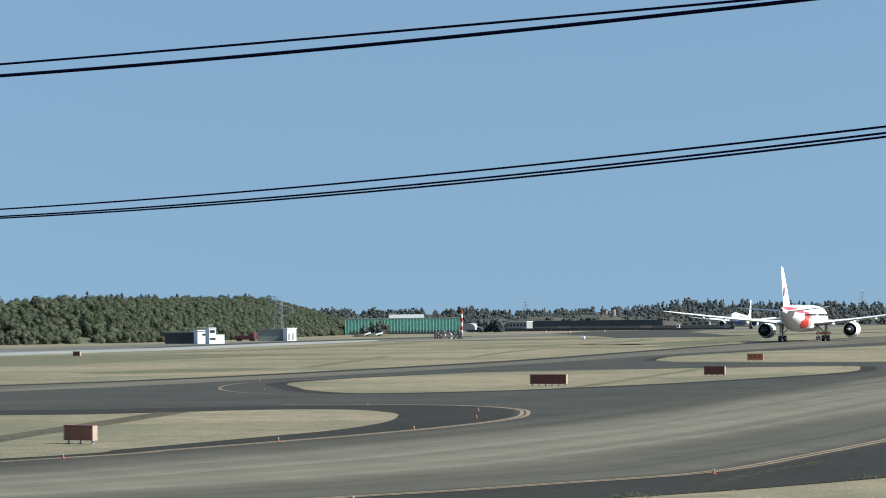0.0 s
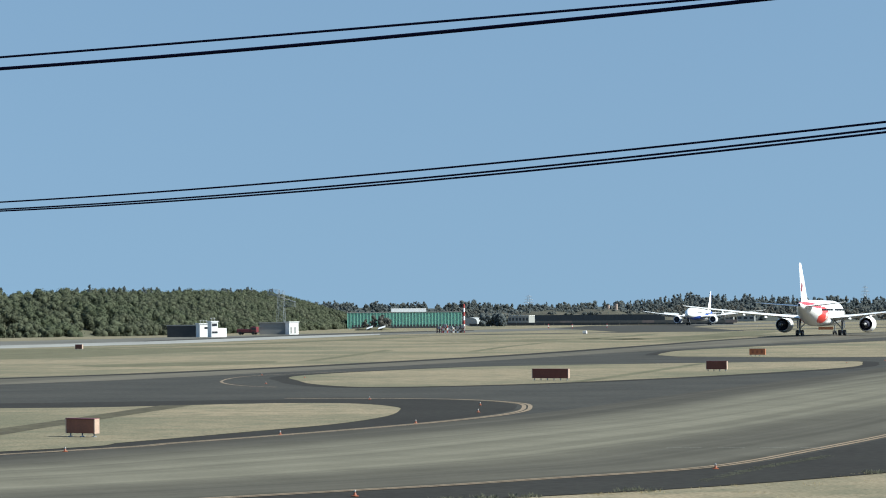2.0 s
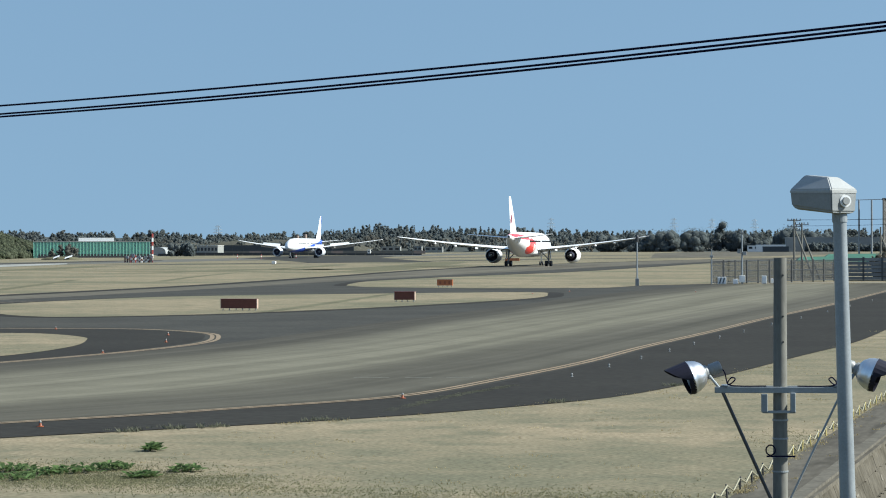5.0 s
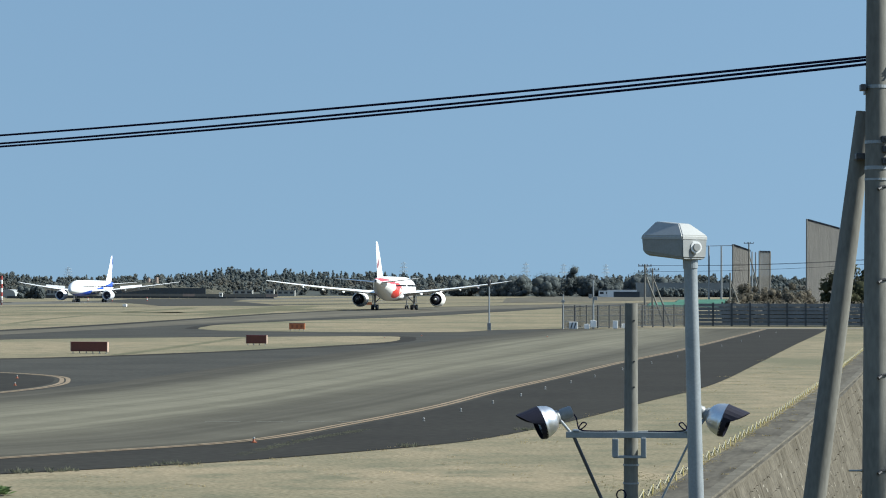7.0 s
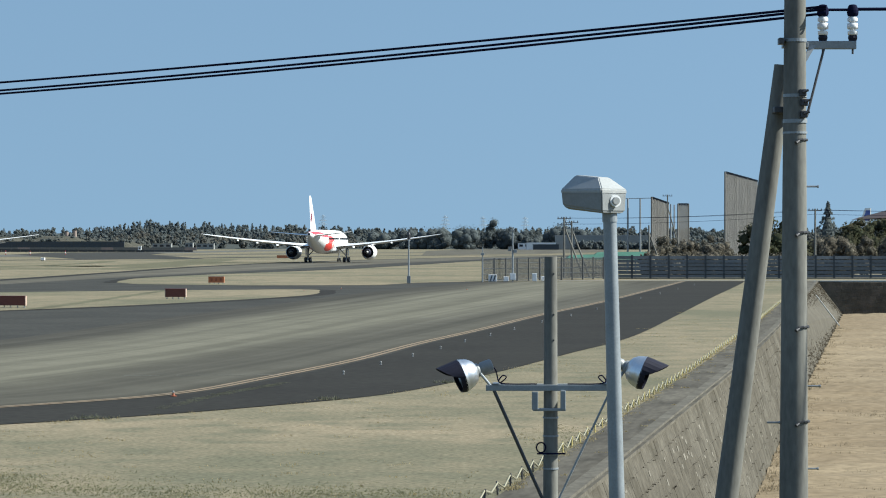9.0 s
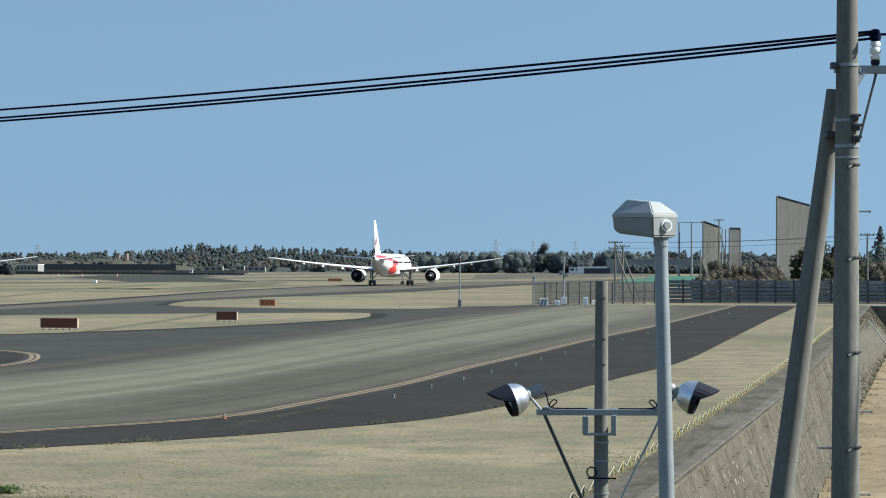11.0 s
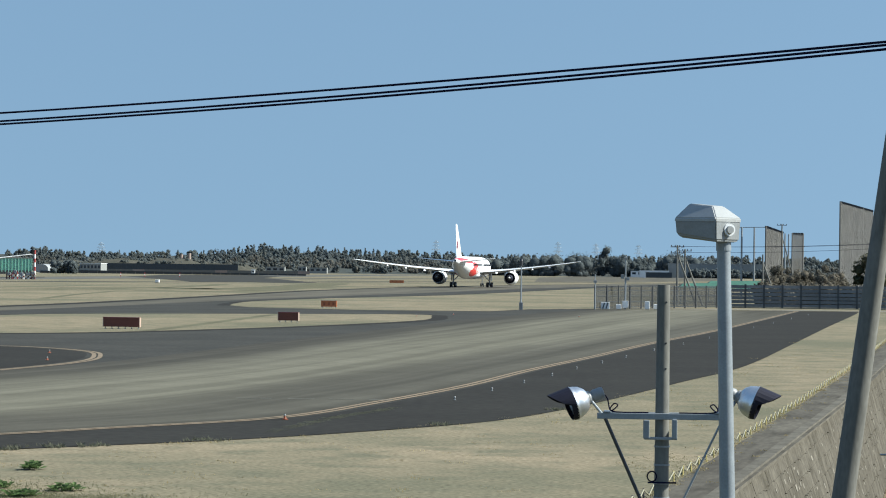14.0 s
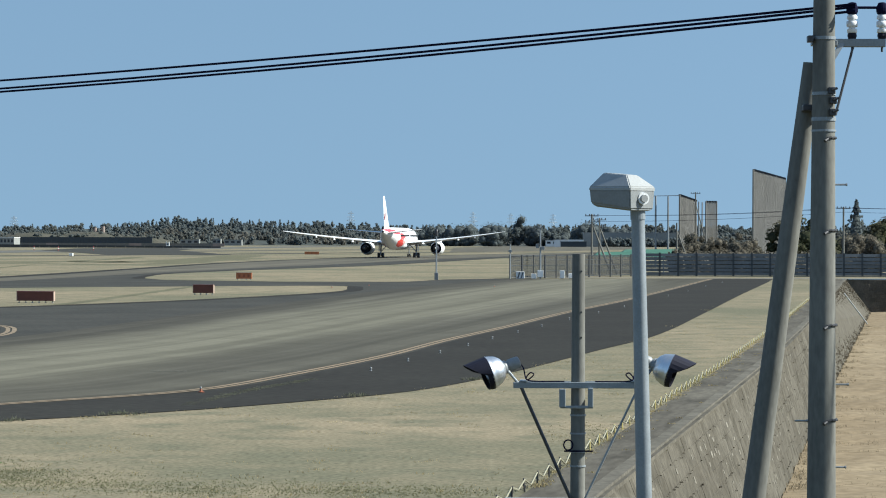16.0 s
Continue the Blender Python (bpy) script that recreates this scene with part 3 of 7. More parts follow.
def livery(name, kind):
    """White aircraft paint with coloured areas laid out along the hull."""
    m = mat(name, (0.80, 0.80, 0.80), 0.32, vary=0.05, scale=0.3, fine=2, obj=True)
    nt = m.node_tree
    n, l = nt.nodes, nt.links
    b = n["Principled BSDF"]
    base = b.inputs["Base Color"].links[0].from_socket
    tc = n.new("ShaderNodeTexCoord")
    sep = n.new("ShaderNodeSeparateXYZ")
    l.new(tc.outputs["Object"], sep.inputs[0])

    def math_node(op, a, bb):
        q = n.new("ShaderNodeMath")
        q.operation = op
        for k, v in enumerate((a, bb)):
            if isinstance(v, (int, float)):
                q.inputs[k].default_value = v
            else:
                l.new(v, q.inputs[k])
        return q.outputs[0]

    def ellipse(y, z, ry, rz, lean=0.0):
        dy = math_node("DIVIDE", math_node("SUBTRACT", sep.outputs[1], y), ry)
        zz = math_node("ADD", sep.outputs[2], math_node("MULTIPLY", math_node("SUBTRACT", sep.outputs[1], y), -lean))
        dz = math_node("DIVIDE", math_node("SUBTRACT", zz, z), rz)
        s = math_node("ADD", math_node("MULTIPLY", dy, dy), math_node("MULTIPLY", dz, dz))
        return math_node("LESS_THAN", s, 1.0)

    def lay(mask, color):
        nonlocal base
        mx = n.new("ShaderNodeMix")
        mx.data_type = "RGBA"
        mx.inputs[7].default_value = (*color, 1)
        l.new(mask, mx.inputs[0])
        l.new(base, mx.inputs[6])
        base = mx.outputs[2]
    if kind == "red":
        lay(ellipse(-14, 4.8, 6.0, 1.9), (0.70, 0.06, 0.05))
        lay(ellipse(-20, 5.6, 2.6, 1.0), (0.80, 0.78, 0.76))
        lay(ellipse(-25, 7.0, 8.5, 0.55, -0.05), (0.60, 0.05, 0.06))
        lay(ellipse(-10.5, 4.6, 1.6, 0.8), (0.80, 0.55, 0.50))
    elif kind == "red_fin":
        lay(ellipse(-31.0, 11.0, 0.9, 1.1, 0.3), (0.16, 0.015, 0.03))
    elif kind == "blue":
        low = math_node("LESS_THAN", math_node("ADD", sep.outputs[2], math_node("MULTIPLY", sep.outputs[1], 0.085)), 5.3)
        hi = math_node("GREATER_THAN", math_node("ADD", sep.outputs[2], math_node("MULTIPLY", sep.outputs[1], 0.085)), 3.35)
        lay(math_node("MULTIPLY", low, hi), (0.02, 0.07, 0.42))
        lay(math_node("LESS_THAN", sep.outputs[1], -26.0), (0.02, 0.06, 0.33))
    elif kind == "blue_fin":
        lay(ellipse(-33.4, 12.3, 2.3, 6.0), (0.03, 0.08, 0.30))
        lay(ellipse(-32.9, 13.2, 0.7, 1.5, 0.3), (0.75, 0.76, 0.80))
        lay(ellipse(-30.0, 6.2, 4.0, 1.2), (0.02, 0.06, 0.33))
    l.new(base, b.inputs["Base Color"])
    return m


def gear_wheel(parent, x, y, r, w):
    bm = B()
    spin(bm, [(r * 0.55, -w / 2), (r * 0.9, -w / 2), (r, -w * 0.3), (r, w * 0.3), (r * 0.9, w / 2), (r * 0.55, w / 2)], Matrix.Translation((x, y, r)) @ Matrix.Rotation(math.pi / 2, 4, "Y"), 16)
    wheel = part("wheel", bm, M["rubber"], parent)
    bm = B()
    rod(bm, (x - w * 0.52, y, r), (x + w * 0.52, y, r), r * 0.52, seg=12)
    part("rim", bm, M["steel"], wheel)


def airliner(label, kind):
    """A wide-body twin jet; the origin lies on the ground between the main wheels, the nose towards +y."""
    a = thing("airliner", label, "aircraft")
    hull, fin_m = livery("hull_paint_" + kind, kind), livery("fin_paint_" + kind, kind + "_fin")
    wing_m = mat("wing_grey_" + kind, (0.76, 0.77, 0.78), 0.35, vary=0.05, scale=0.4, fine=3)
    bm = B()
    prof = [(28.4, 4.3, 0.05, 0.05), (28.1, 4.35, 0.55, 0.5), (27.2, 4.5, 1.25, 1.1), (25.5, 4.8, 2.0, 1.85), (23.2, 5.05, 2.55, 2.5), (20, 5.2, 2.85, 2.9), (16, 5.2, 2.9, 2.97),
            (0, 5.2, 2.9, 2.97), (-12, 5.2, 2.9, 2.97), (-16, 5.35, 2.82, 2.8), (-20, 5.7, 2.55, 2.42), (-24, 6.1, 2.1, 1.95), (-28, 6.5, 1.5, 1.42), (-31.5, 6.8, 0.9, 0.9), (-33.6, 6.95, 0.45, 0.5), (-34.2, 7.0, 0.3, 0.35)]
    loft(bm, [fuselage_ring(*p) for p in prof])
    body = part("fuselage", bm, hull, a, smooth=True)
    bm = B()
    for s in (-1, 1):
        for i in range(66):
            y = 21.5 - i * 0.62
            if 1.0 < y < 2.4:
                continue
            box(bm, s * 2.86, s * 2.905, y - 0.13, y + 0.13, 5.75, 6.2)
    tagged(part("cabin_window", bm, M["glass"], body), kind="stuff")
    bm = B()
    for s in (-1, 1):
        loft(bm, [[(s * 0.12, 26.35, 5.75), (s * 1.35, 25.4, 5.75), (s * 1.3, 24.7, 6.55), (s * 0.12, 25.45, 6.65)], [(s * 0.12, 26.2, 5.7), (s * 1.2, 25.25, 5.7), (s * 1.15, 24.55, 6.5), (s * 0.12, 25.3, 6.6)]])
    part("windscreen", bm, M["glass"], body)
    bm = B()
    rod(bm, (0, -34.15, 7.0), (0, -34.45, 7.02), 0.3, 0.26, 14)
    part("tail_exhaust", bm, M["darksteel"], body)
    bm = B()
    spin(bm, [(0.05, 9.0), (1.6, 7.0), (2.6, 3.0), (2.7, -3.0), (1.9, -8.0), (0.05, -11.0)], Matrix.Translation((0, 0.5, 3.35)) @ Matrix.Rotation(-math.pi / 2, 4, "X") @ Matrix.Diagonal((1.05, 0.45, 1, 1)), 20)
    part("belly_fairing", bm, hull, a, smooth=True)
    # fin
    up = 1.4 if kind == "blue" else -0.25
    bm = B()
    rings = []
    for z, le, chord, th in ((7.2, -21.2, 9.6, 0.10), (8.6, -23.2, 8.3, 0.10), (12.5, -27.0, 5.7, 0.095), (15.9 + up, -30.4, 3.3, 0.09), (16.5 + up, -31.3, 2.4, 0.06)):
        ring = []
        for i in range(12):
            q = 2 * math.pi * i / 12
            u = (1 - math.cos(q)) / 2
            ring.append((th * chord * 0.5 * math.sin(q) * (1.25 - 0.9 * u), le - u * chord, z))
        rings.append(ring)
    loft(bm, rings)
    part("fin", bm, fin_m, a, smooth=True)
    for s in (-1, 1):
        bm = B()
        loft(bm, wing_rings([(s * 0.6, -25.2, 6.0, 6.7, 0.10), (s * 5.5, -28.5, 4.0, 7.15, 0.09), (s * 9.6, -31.2, 2.2, 7.55, 0.08), (s * 9.9, -31.8, 1.3, 7.58, 0.06)]))
        part("tailplane", bm, wing_m, a, smooth=True)
        bm = B()
        reach, rise = (1.0, 1.0) if kind == "blue" else (0.93, 0.83)
        loft(bm, wing_rings([(s * (min(x, 9.8) + max(0, x - 9.8) * reach), le, c, min(z, 4.65) + max(0, z - 4.65) * rise, th) for x, le, c, z, th in (
            (2.3, 9.4, 12.5, 4.0, 0.13), (6.5, 6.7, 9.6, 4.3, 0.12), (9.8, 4.6, 7.6, 4.65, 0.115), (16, 0.6, 5.9, 5.35, 0.12), (22, -3.2, 4.5, 6.15, 0.115), (27.5, -6.6, 3.2, 6.95, 0.12), (30.2, -9.0, 2.2, 7.4, 0.12), (31.6, -11.0, 1.0, 7.65, 0.12))]))
        wing = part("wing", bm, wing_m, a, smooth=True)
        if kind == "blue":
            # flaps and spoilers stand open after landing
            bm = B()
            for x0, x1, y0, y1, z0, z1 in ((3.4, 8.6, -3.6, -3.2, 3.9, 4.2), (10.6, 20.5, -4.2, -6.2, 4.6, 5.6)):
                loft(bm, [[(s * x0, y0, z0 + 0.1), (s * x0, y0 - 2.4, z0 - 1.0), (s * x0, y0 - 2.45, z0 - 1.1), (s * x0, y0 - 0.3, z0 - 0.2)], [(s * x1, y1, z1 + 0.1), (s * x1, y1 - 1.7, z1 - 0.7), (s * x1, y1 - 1.75, z1 - 0.8), (s * x1, y1 - 0.3, z1 - 0.15)]])
            part("flap", bm, wing_m, wing)
            bm = B()
            for x0, x1, y0, y1, z0, z1 in ((4.6, 8.4, -0.6, -0.4, 4.75, 4.9), (10.8, 18.6, -1.8, -3.6, 5.1, 5.85)):
                loft(bm, [[(s * x0, y0, z0), (s * x0, y0 - 0.9, z0 + 0.9), (s * x0, y0 - 0.98, z0 + 0.86), (s * x0, y0 - 0.1, z0 - 0.05)], [(s * x1, y1, z1), (s * x1, y1 - 0.7, z1 + 0.75), (s * x1, y1 - 0.78, z1 + 0.7), (s * x1, y1 - 0.1, z1 - 0.05)]])
            part("spoiler", bm, M["white"], wing)
        for x, y, z, ln in ((7.2, -4.2, 3.95, 4.2), (12.2, -4.9, 4.45, 3.4), (17.5, -5.6, 5.1, 2.9), (22.5, -7.3, 5.85, 2.2)):
            bm = B()
            xr, zr = min(x, 9.8) + max(0, x - 9.8) * reach, min(z, 4.65) + max(0, z - 4.65) * rise
            spin(bm, [(0.02, -ln / 2), (0.26, -ln * 0.25), (0.3, ln * 0.1), (0.2, ln * 0.4), (0.02, ln / 2)], Matrix.Translation((s * xr, y, zr - 0.1)) @ Matrix.Rotation(-math.pi / 2, 4, "X"), 10)
            part("flap_fairing", bm, wing_m, wing, smooth=True)
        # engine
        ex, ez = s * (9.75 if kind == "red" else 9.0), 2.55
        bm = B()
        place = Matrix.Translation((ex, 7.0, ez)) @ Matrix.Rotation(-math.pi / 2, 4, "X")
        rr = [(1.42, 4.2), (1.62, 4.35), (1.78, 4.0), (1.88, 2.6), (1.88, 0.8), (1.72, -0.8), (1.5, -1.9), (1.42, -1.85), (1.52, -0.8), (1.55, 0.5), (1.45, 3.6)]
        seg = 28
        rings = [[place @ Vector((r * math.cos(2 * math.pi * i / seg), r * math.sin(2 * math.pi * i / seg), h)) for i in range(seg)] for r, h in rr]
        loft(bm, rings + [rings[0]], close=False)
        nac = part("engine", bm, M["white"] if kind == "red" else mat("nacelle_blue", (0.70, 0.72, 0.76), 0.35), a, smooth=True)
        bm = B()
        spin(bm, [(1.5, 3.2), (1.5, 3.1), (0.95, -0.5), (0.88, -2.4), (0.62, -3.3), (0.60, -3.2), (0.02, -3.2)], place, 20)
        part("exhaust_core", bm, M["duct"], nac, smooth=True)
        # a dark disc stands for the shade inside the nozzle
        bm = B()
        rod(bm, (ex, 6.3, ez), (ex, 6.2, ez), 1.5, seg=24)
        part("duct_shade_disc", bm, M["duct"], nac)
        bm = B()
        spin(bm, [(0.02, 3.95), (0.25, 3.6), (0.42, 3.2), (0.42, 3.15)], place, 14)
        part("spinner", bm, M["steel"], nac, smooth=True)
        bm = B()
        spin(bm, [(0.45, -3.2), (0.3, -3.9), (0.05, -4.5)], place, 14)
        part("exhaust_plug", bm, M["steel"], nac, smooth=True)
        bm = B()
        loft(bm, [[(ex - 0.22, 9.3, 4.35), (ex + 0.22, 9.3, 4.35), (ex + 0.22, 2.0, 4.0), (ex - 0.22, 2.0, 4.0)], [(ex - 0.15, 8.0, 4.75), (ex + 0.15, 8.0, 4.75), (ex + 0.15, -0.5, 4.7), (ex - 0.15, -0.5, 4.7)]])
        part("pylon", bm, wing_m, nac)
        # main leg
        gx = s * (4.9 if kind == "red" else 5.3)
        bm = B()
        rod(bm, (gx, 0, 0.7), (gx, 0.1, 4.0), 0.2, 0.24, 12)
        rod(bm, (gx, -0.8, 0.66), (gx, 0.8, 0.66), 0.15, seg=10)
        rod(bm, (gx - s * 0.1, 0, 1.7), (gx - s * 1.9, 0.2, 3.6), 0.12, seg=8)
        rod(bm, (gx, 0.1, 1.6), (gx, 2.2, 3.7), 0.1, seg=8)
        leg = part("main_gear", bm, M["steel"], a)
        bm = B()
        box(bm, gx + s * 0.45, gx + s * 0.52, -0.9, 0.9, 1.7, 3.7, 0.02)
        part("gear_door", bm, M["white"], leg)
        for dy in (-0.75, 0.75):
            for dx in (-0.55, 0.55):
                gear_wheel(leg, gx + dx, dy, 0.66, 0.5)
    bm = B()
    rod(bm, (0, 24.6, 0.5), (0, 24.4, 3.2), 0.13, 0.16, 10)
    rod(bm, (-0.4, 24.6, 0.5), (0.4, 24.6, 0.5), 0.08, seg=8)
    nose = part("nose_gear", bm, M["steel"], a)
    for dx in (-0.32, 0.32):
        gear_wheel(nose, dx, 24.6, 0.5, 0.36)
    return a


jet_red = airliner("white wide-body airliner with red painted tail flank, taxiing away", "red")
jet_red.scale = (0.93, 0.93, 0.93)
jet_blue = airliner("white airliner with blue patches on fin and flank, just landed", "blue")
jet_blue.scale = (0.965, 0.965, 0.965)


# ---- near poles ----
def utility_pole():
    p = thing("utility_pole", "grey concrete utility pole with step bolts and a leaning brace pole", "pole")
    bm = B()
    rod(bm, (3.265, 23.7, 0.4), (3.285, 23.7, 8.9), 0.146, 0.084, 28)
    part("shaft", bm, M["pole"], p, smooth=True)
    bm = B()
    rod(bm, (2.435, 24.05, 0.2), (3.215, 24.02, 6.18), 0.120, 0.086, 24)
    part("brace_pole", bm, M["pole"], p, smooth=True)
    bm = B()
    box(bm, 3.1, 3.36, 23.78, 24.08, 5.72, 5.78, 0.01)
    part("brace_clamp", bm, M["darksteel"], p)
    for z, tall in ((5.52, 0.02), (5.62, 0.035), (5.86, 0.03), (6.375, 0.03)):
        bm = B()
        rod(bm, (3.28, 23.7, z), (3.28, 23.7, z + tall), 0.1525 - 0.0073 * (z - 0.4), seg=24)
        part("band", bm, M["galv"], p)
    bm = B()
    box(bm, 3.12, 3.17, 23.60, 23.72, 6.35, 6.41, 0.006)
    part("band_bolt", bm, M["darksteel"], p)
    for i, (z, s) in enumerate([(2.84, 1), (3.72, 1), (4.60, 1), (5.46, 1)]):
        bm = B()
        rod(bm, (3.30, 23.57, z - 0.01), (3.27, 23.55, z - 0.03), 0.016, seg=8)
        for q in range(5):
            a0, a1 = radians(-80 + 22 * q), radians(-80 + 22 * (q + 1))
            rr = 0.134 - 0.0073 * (z - 2.5)
            rod(bm, (3.28 + rr * math.cos(a0), 23.7 + rr * math.sin(a0), z), (3.28 + rr * math.cos(a1), 23.7 + rr * math.sin(a1), z + 0.006), 0.011, seg=6)
        part("step_clip", bm, M["darksteel"], p)
    for x0, x1, z in ((3.37, 3.52, 3.17), (3.02, 3.14, 2.83), (3.37, 3.50, 5.03), (3.37, 3.50, 2.4)):
        bm = B()
        rod(bm, (x0, 23.7, z), (x1, 23.7, z), 0.009, seg=8)
        rod(bm, (x1 - 0.012, 23.7, z), (x1, 23.7, z), 0.014, seg=8)
        part("step_bolt", bm, M["steel"], p)
    bm = B()
    box(bm, 3.40, 3.88, 23.86, 23.94, 6.325, 6.40, 0.006)
    box(bm, 3.18, 3.42, 23.80, 23.90, 6.33, 6.38, 0.006)
    loft(bm, [[(3.36, 23.80, 6.20), (3.40, 23.80, 6.20), (3.40, 23.84, 6.20), (3.36, 23.84, 6.20)], [(3.44, 23.86, 6.36), (3.50, 23.86, 6.36), (3.50, 23.90, 6.36), (3.44, 23.90, 6.36)]])
    part("crossarm", bm, M["galv"], p)
    bm = B()
    rod(bm, (3.58, 23.88, 6.34), (3.40, 23.78, 5.68), 0.012, seg=8)
    part("arm_stay", bm, M["darksteel"], p)
    for x in (3.57, 3.85):
        place = Matrix.Translation((x, 23.9, 0))
        bm = B()
        spin(bm, [(0.02, 6.455), (0.044, 6.458), (0.048, 6.47), (0.048, 6.492), (0.030, 6.498), (0.030, 6.508), (0.050, 6.514), (0.054, 6.53), (0.053, 6.565), (0.034, 6.572), (0.034, 6.582), (0.050, 6.588), (0.050, 6.612), (0.03, 6.638)], place, 20)
        ins = part("insulator", bm, M["porcelain"], p, smooth=True)
        bm = B()
        spin(bm, [(0.02, 6.40), (0.035, 6.40), (0.045, 6.43), (0.04, 6.455), (0.02, 6.458)], place, 16)
        part("base", bm, M["visor"], ins)
        bm = B()
        spin(bm, [(0.02, 6.63), (0.046, 6.635), (0.055, 6.66), (0.055, 6.69), (0.045, 6.72), (0.035, 6.74), (0.015, 6.745)], place, 16)
        part("cap", bm, M["cable"], ins)
        bm = B()
        rod(bm, (x, 23.9, 6.28), (x, 23.9, 6.40), 0.010, seg=8)
        part("pin", bm, M["darksteel"], ins)
    for x, z, a in ((3.335, 5.90, 0), (3.345, 5.70, 1), (3.35, 5.81, 0)):
        bm = B()
        box(bm, x - 0.03, x + 0.035, 23.56, 23.63, z - 0.035, z + 0.03, 0.008)
        rod(bm, (x, 23.55, z), (x + 0.05, 23.55, z + 0.02), 0.012, seg=8)
        part("fitting", bm, M["darksteel"], p)
    return p


utility_pole()


def wire(label, deg, z0, slope, curve, r, s0, s1, dz0=0.0, dz1=0.0, start=(3.2, 23.9), n=48):
    """An overhead cable that sags along a straight line of the plan."""
    u = Vector((math.cos(radians(deg)), math.sin(radians(deg))))
    bm = B()
    rings = []
    for i in range(n + 1):
        s = s0 + (s1 - s0) * i / n
        p = Vector(start) + u * s
        z = z0 + slope * s + curve * s * s + dz0 + (dz1 - dz0) * (s - s0) / (s1 - s0)
        side = Vector((-u.y, u.x))
        rings.append([(p.x + side.x * r * math.cos(q), p.y + side.y * r * math.cos(q), z + r * math.sin(q)) for q in [k * math.pi / 3 for k in range(6)]])
    loft(bm, rings)
    return tagged(part("overhead_cable", bm, M["cable"], smooth=True), label, "cable", "overhead cables")


for z0, slope, curve in ((6.686, -0.03357, 0.000938), (6.658, -0.04199, 0.001136), (6.618, -0.04236, 0.001173)):
    wire("black overhead power cable between poles", 142, z0, slope, curve, 0.0135, -0.46, 36)
wire("short black cable joining the two insulators", 0, 6.695, 0.0, 0.0, 0.014, 0.0, 0.30, start=(3.56, 23.9), n=6)
wire("black overhead power cable leaving the insulators", -3, 6.70, 0.0, 0.0006, 0.017, 0.0, 30, start=(3.85, 23.9))
wire("thin black overhead cable", 160, 7.814, -0.0108, 0.00041, 0.015, -0.3, 36)
wire("thick black overhead telephone cable", 160, 7.904, -0.0429, 0.00151, 0.023, 0.3, 36)


def street_lamp():
    p = thing("street_lamp", "galvanised lamp post with a boxy pale grey lamp head", "street lamp")
    bm = B()
    rod(bm, (1.345, 19, 0.8), (1.245, 19, 4.74), 0.066, 0.050, 24)
    part("post", bm, M["galv"], p, smooth=True)
    # head: tapered tray, lid with a hipped top, photocell on the end
    cx, cy = 1.128, 19.03
    turn = Matrix.Translation((cx, cy, 0)) @ Matrix.Rotation(radians(-42), 4, "Z")

    def ring(x0, x1, w, z0, z1):
        return [turn @ Vector(q) for q in ((x0, -w, z0), (x1, -w, z1), (x1, w, z1), (x0, w, z0))]
    bm = B()
    loft(bm, [ring(-0.165, 0.175, 0.115, 4.757, 4.722), ring(-0.190, 0.190, 0.140, 4.785, 4.735), ring(-0.195, 0.195, 0.150, 4.885, 4.879)])
    bmesh.ops.bevel(bm, geom=list(bm.edges), offset=0.009, segments=2, affect="EDGES")
    part("housing", bm, M["hood"], p)
    bm = B()
    loft(bm, [ring(-0.197, 0.197, 0.152, 4.873, 4.867), ring(-0.197, 0.197, 0.152, 4.903, 4.902), ring(-0.125, 0.098, 0.066, 5.012, 4.992)])
    bmesh.ops.bevel(bm, geom=list(bm.edges), offset=0.007, segments=2, affect="EDGES")
    part("lid", bm, M["hood_top"], p)
    q = turn @ Vector((0.192, 0.0, 4.815))
    out = (turn.to_3x3() @ Vector((0.90, -0.42, 0))).normalized()
    bm = B()
    rod(bm, q, q + out * 0.03, 0.047, 0.045, 22)
    cell = part("photocell", bm, M["porcelain"], p)
    bm = B()
    rod(bm, q + out * 0.028, q + out * 0.045, 0.031, 0.027, 20)
    part("window", bm, M["hood_top"], cell)
    bm = B()
    rod(bm, (1.247, 19, 4.66), (1.244, 19, 4.76), 0.056, 0.056, 20)
    part("collar", bm, M["galv"], p)
    return p


street_lamp()


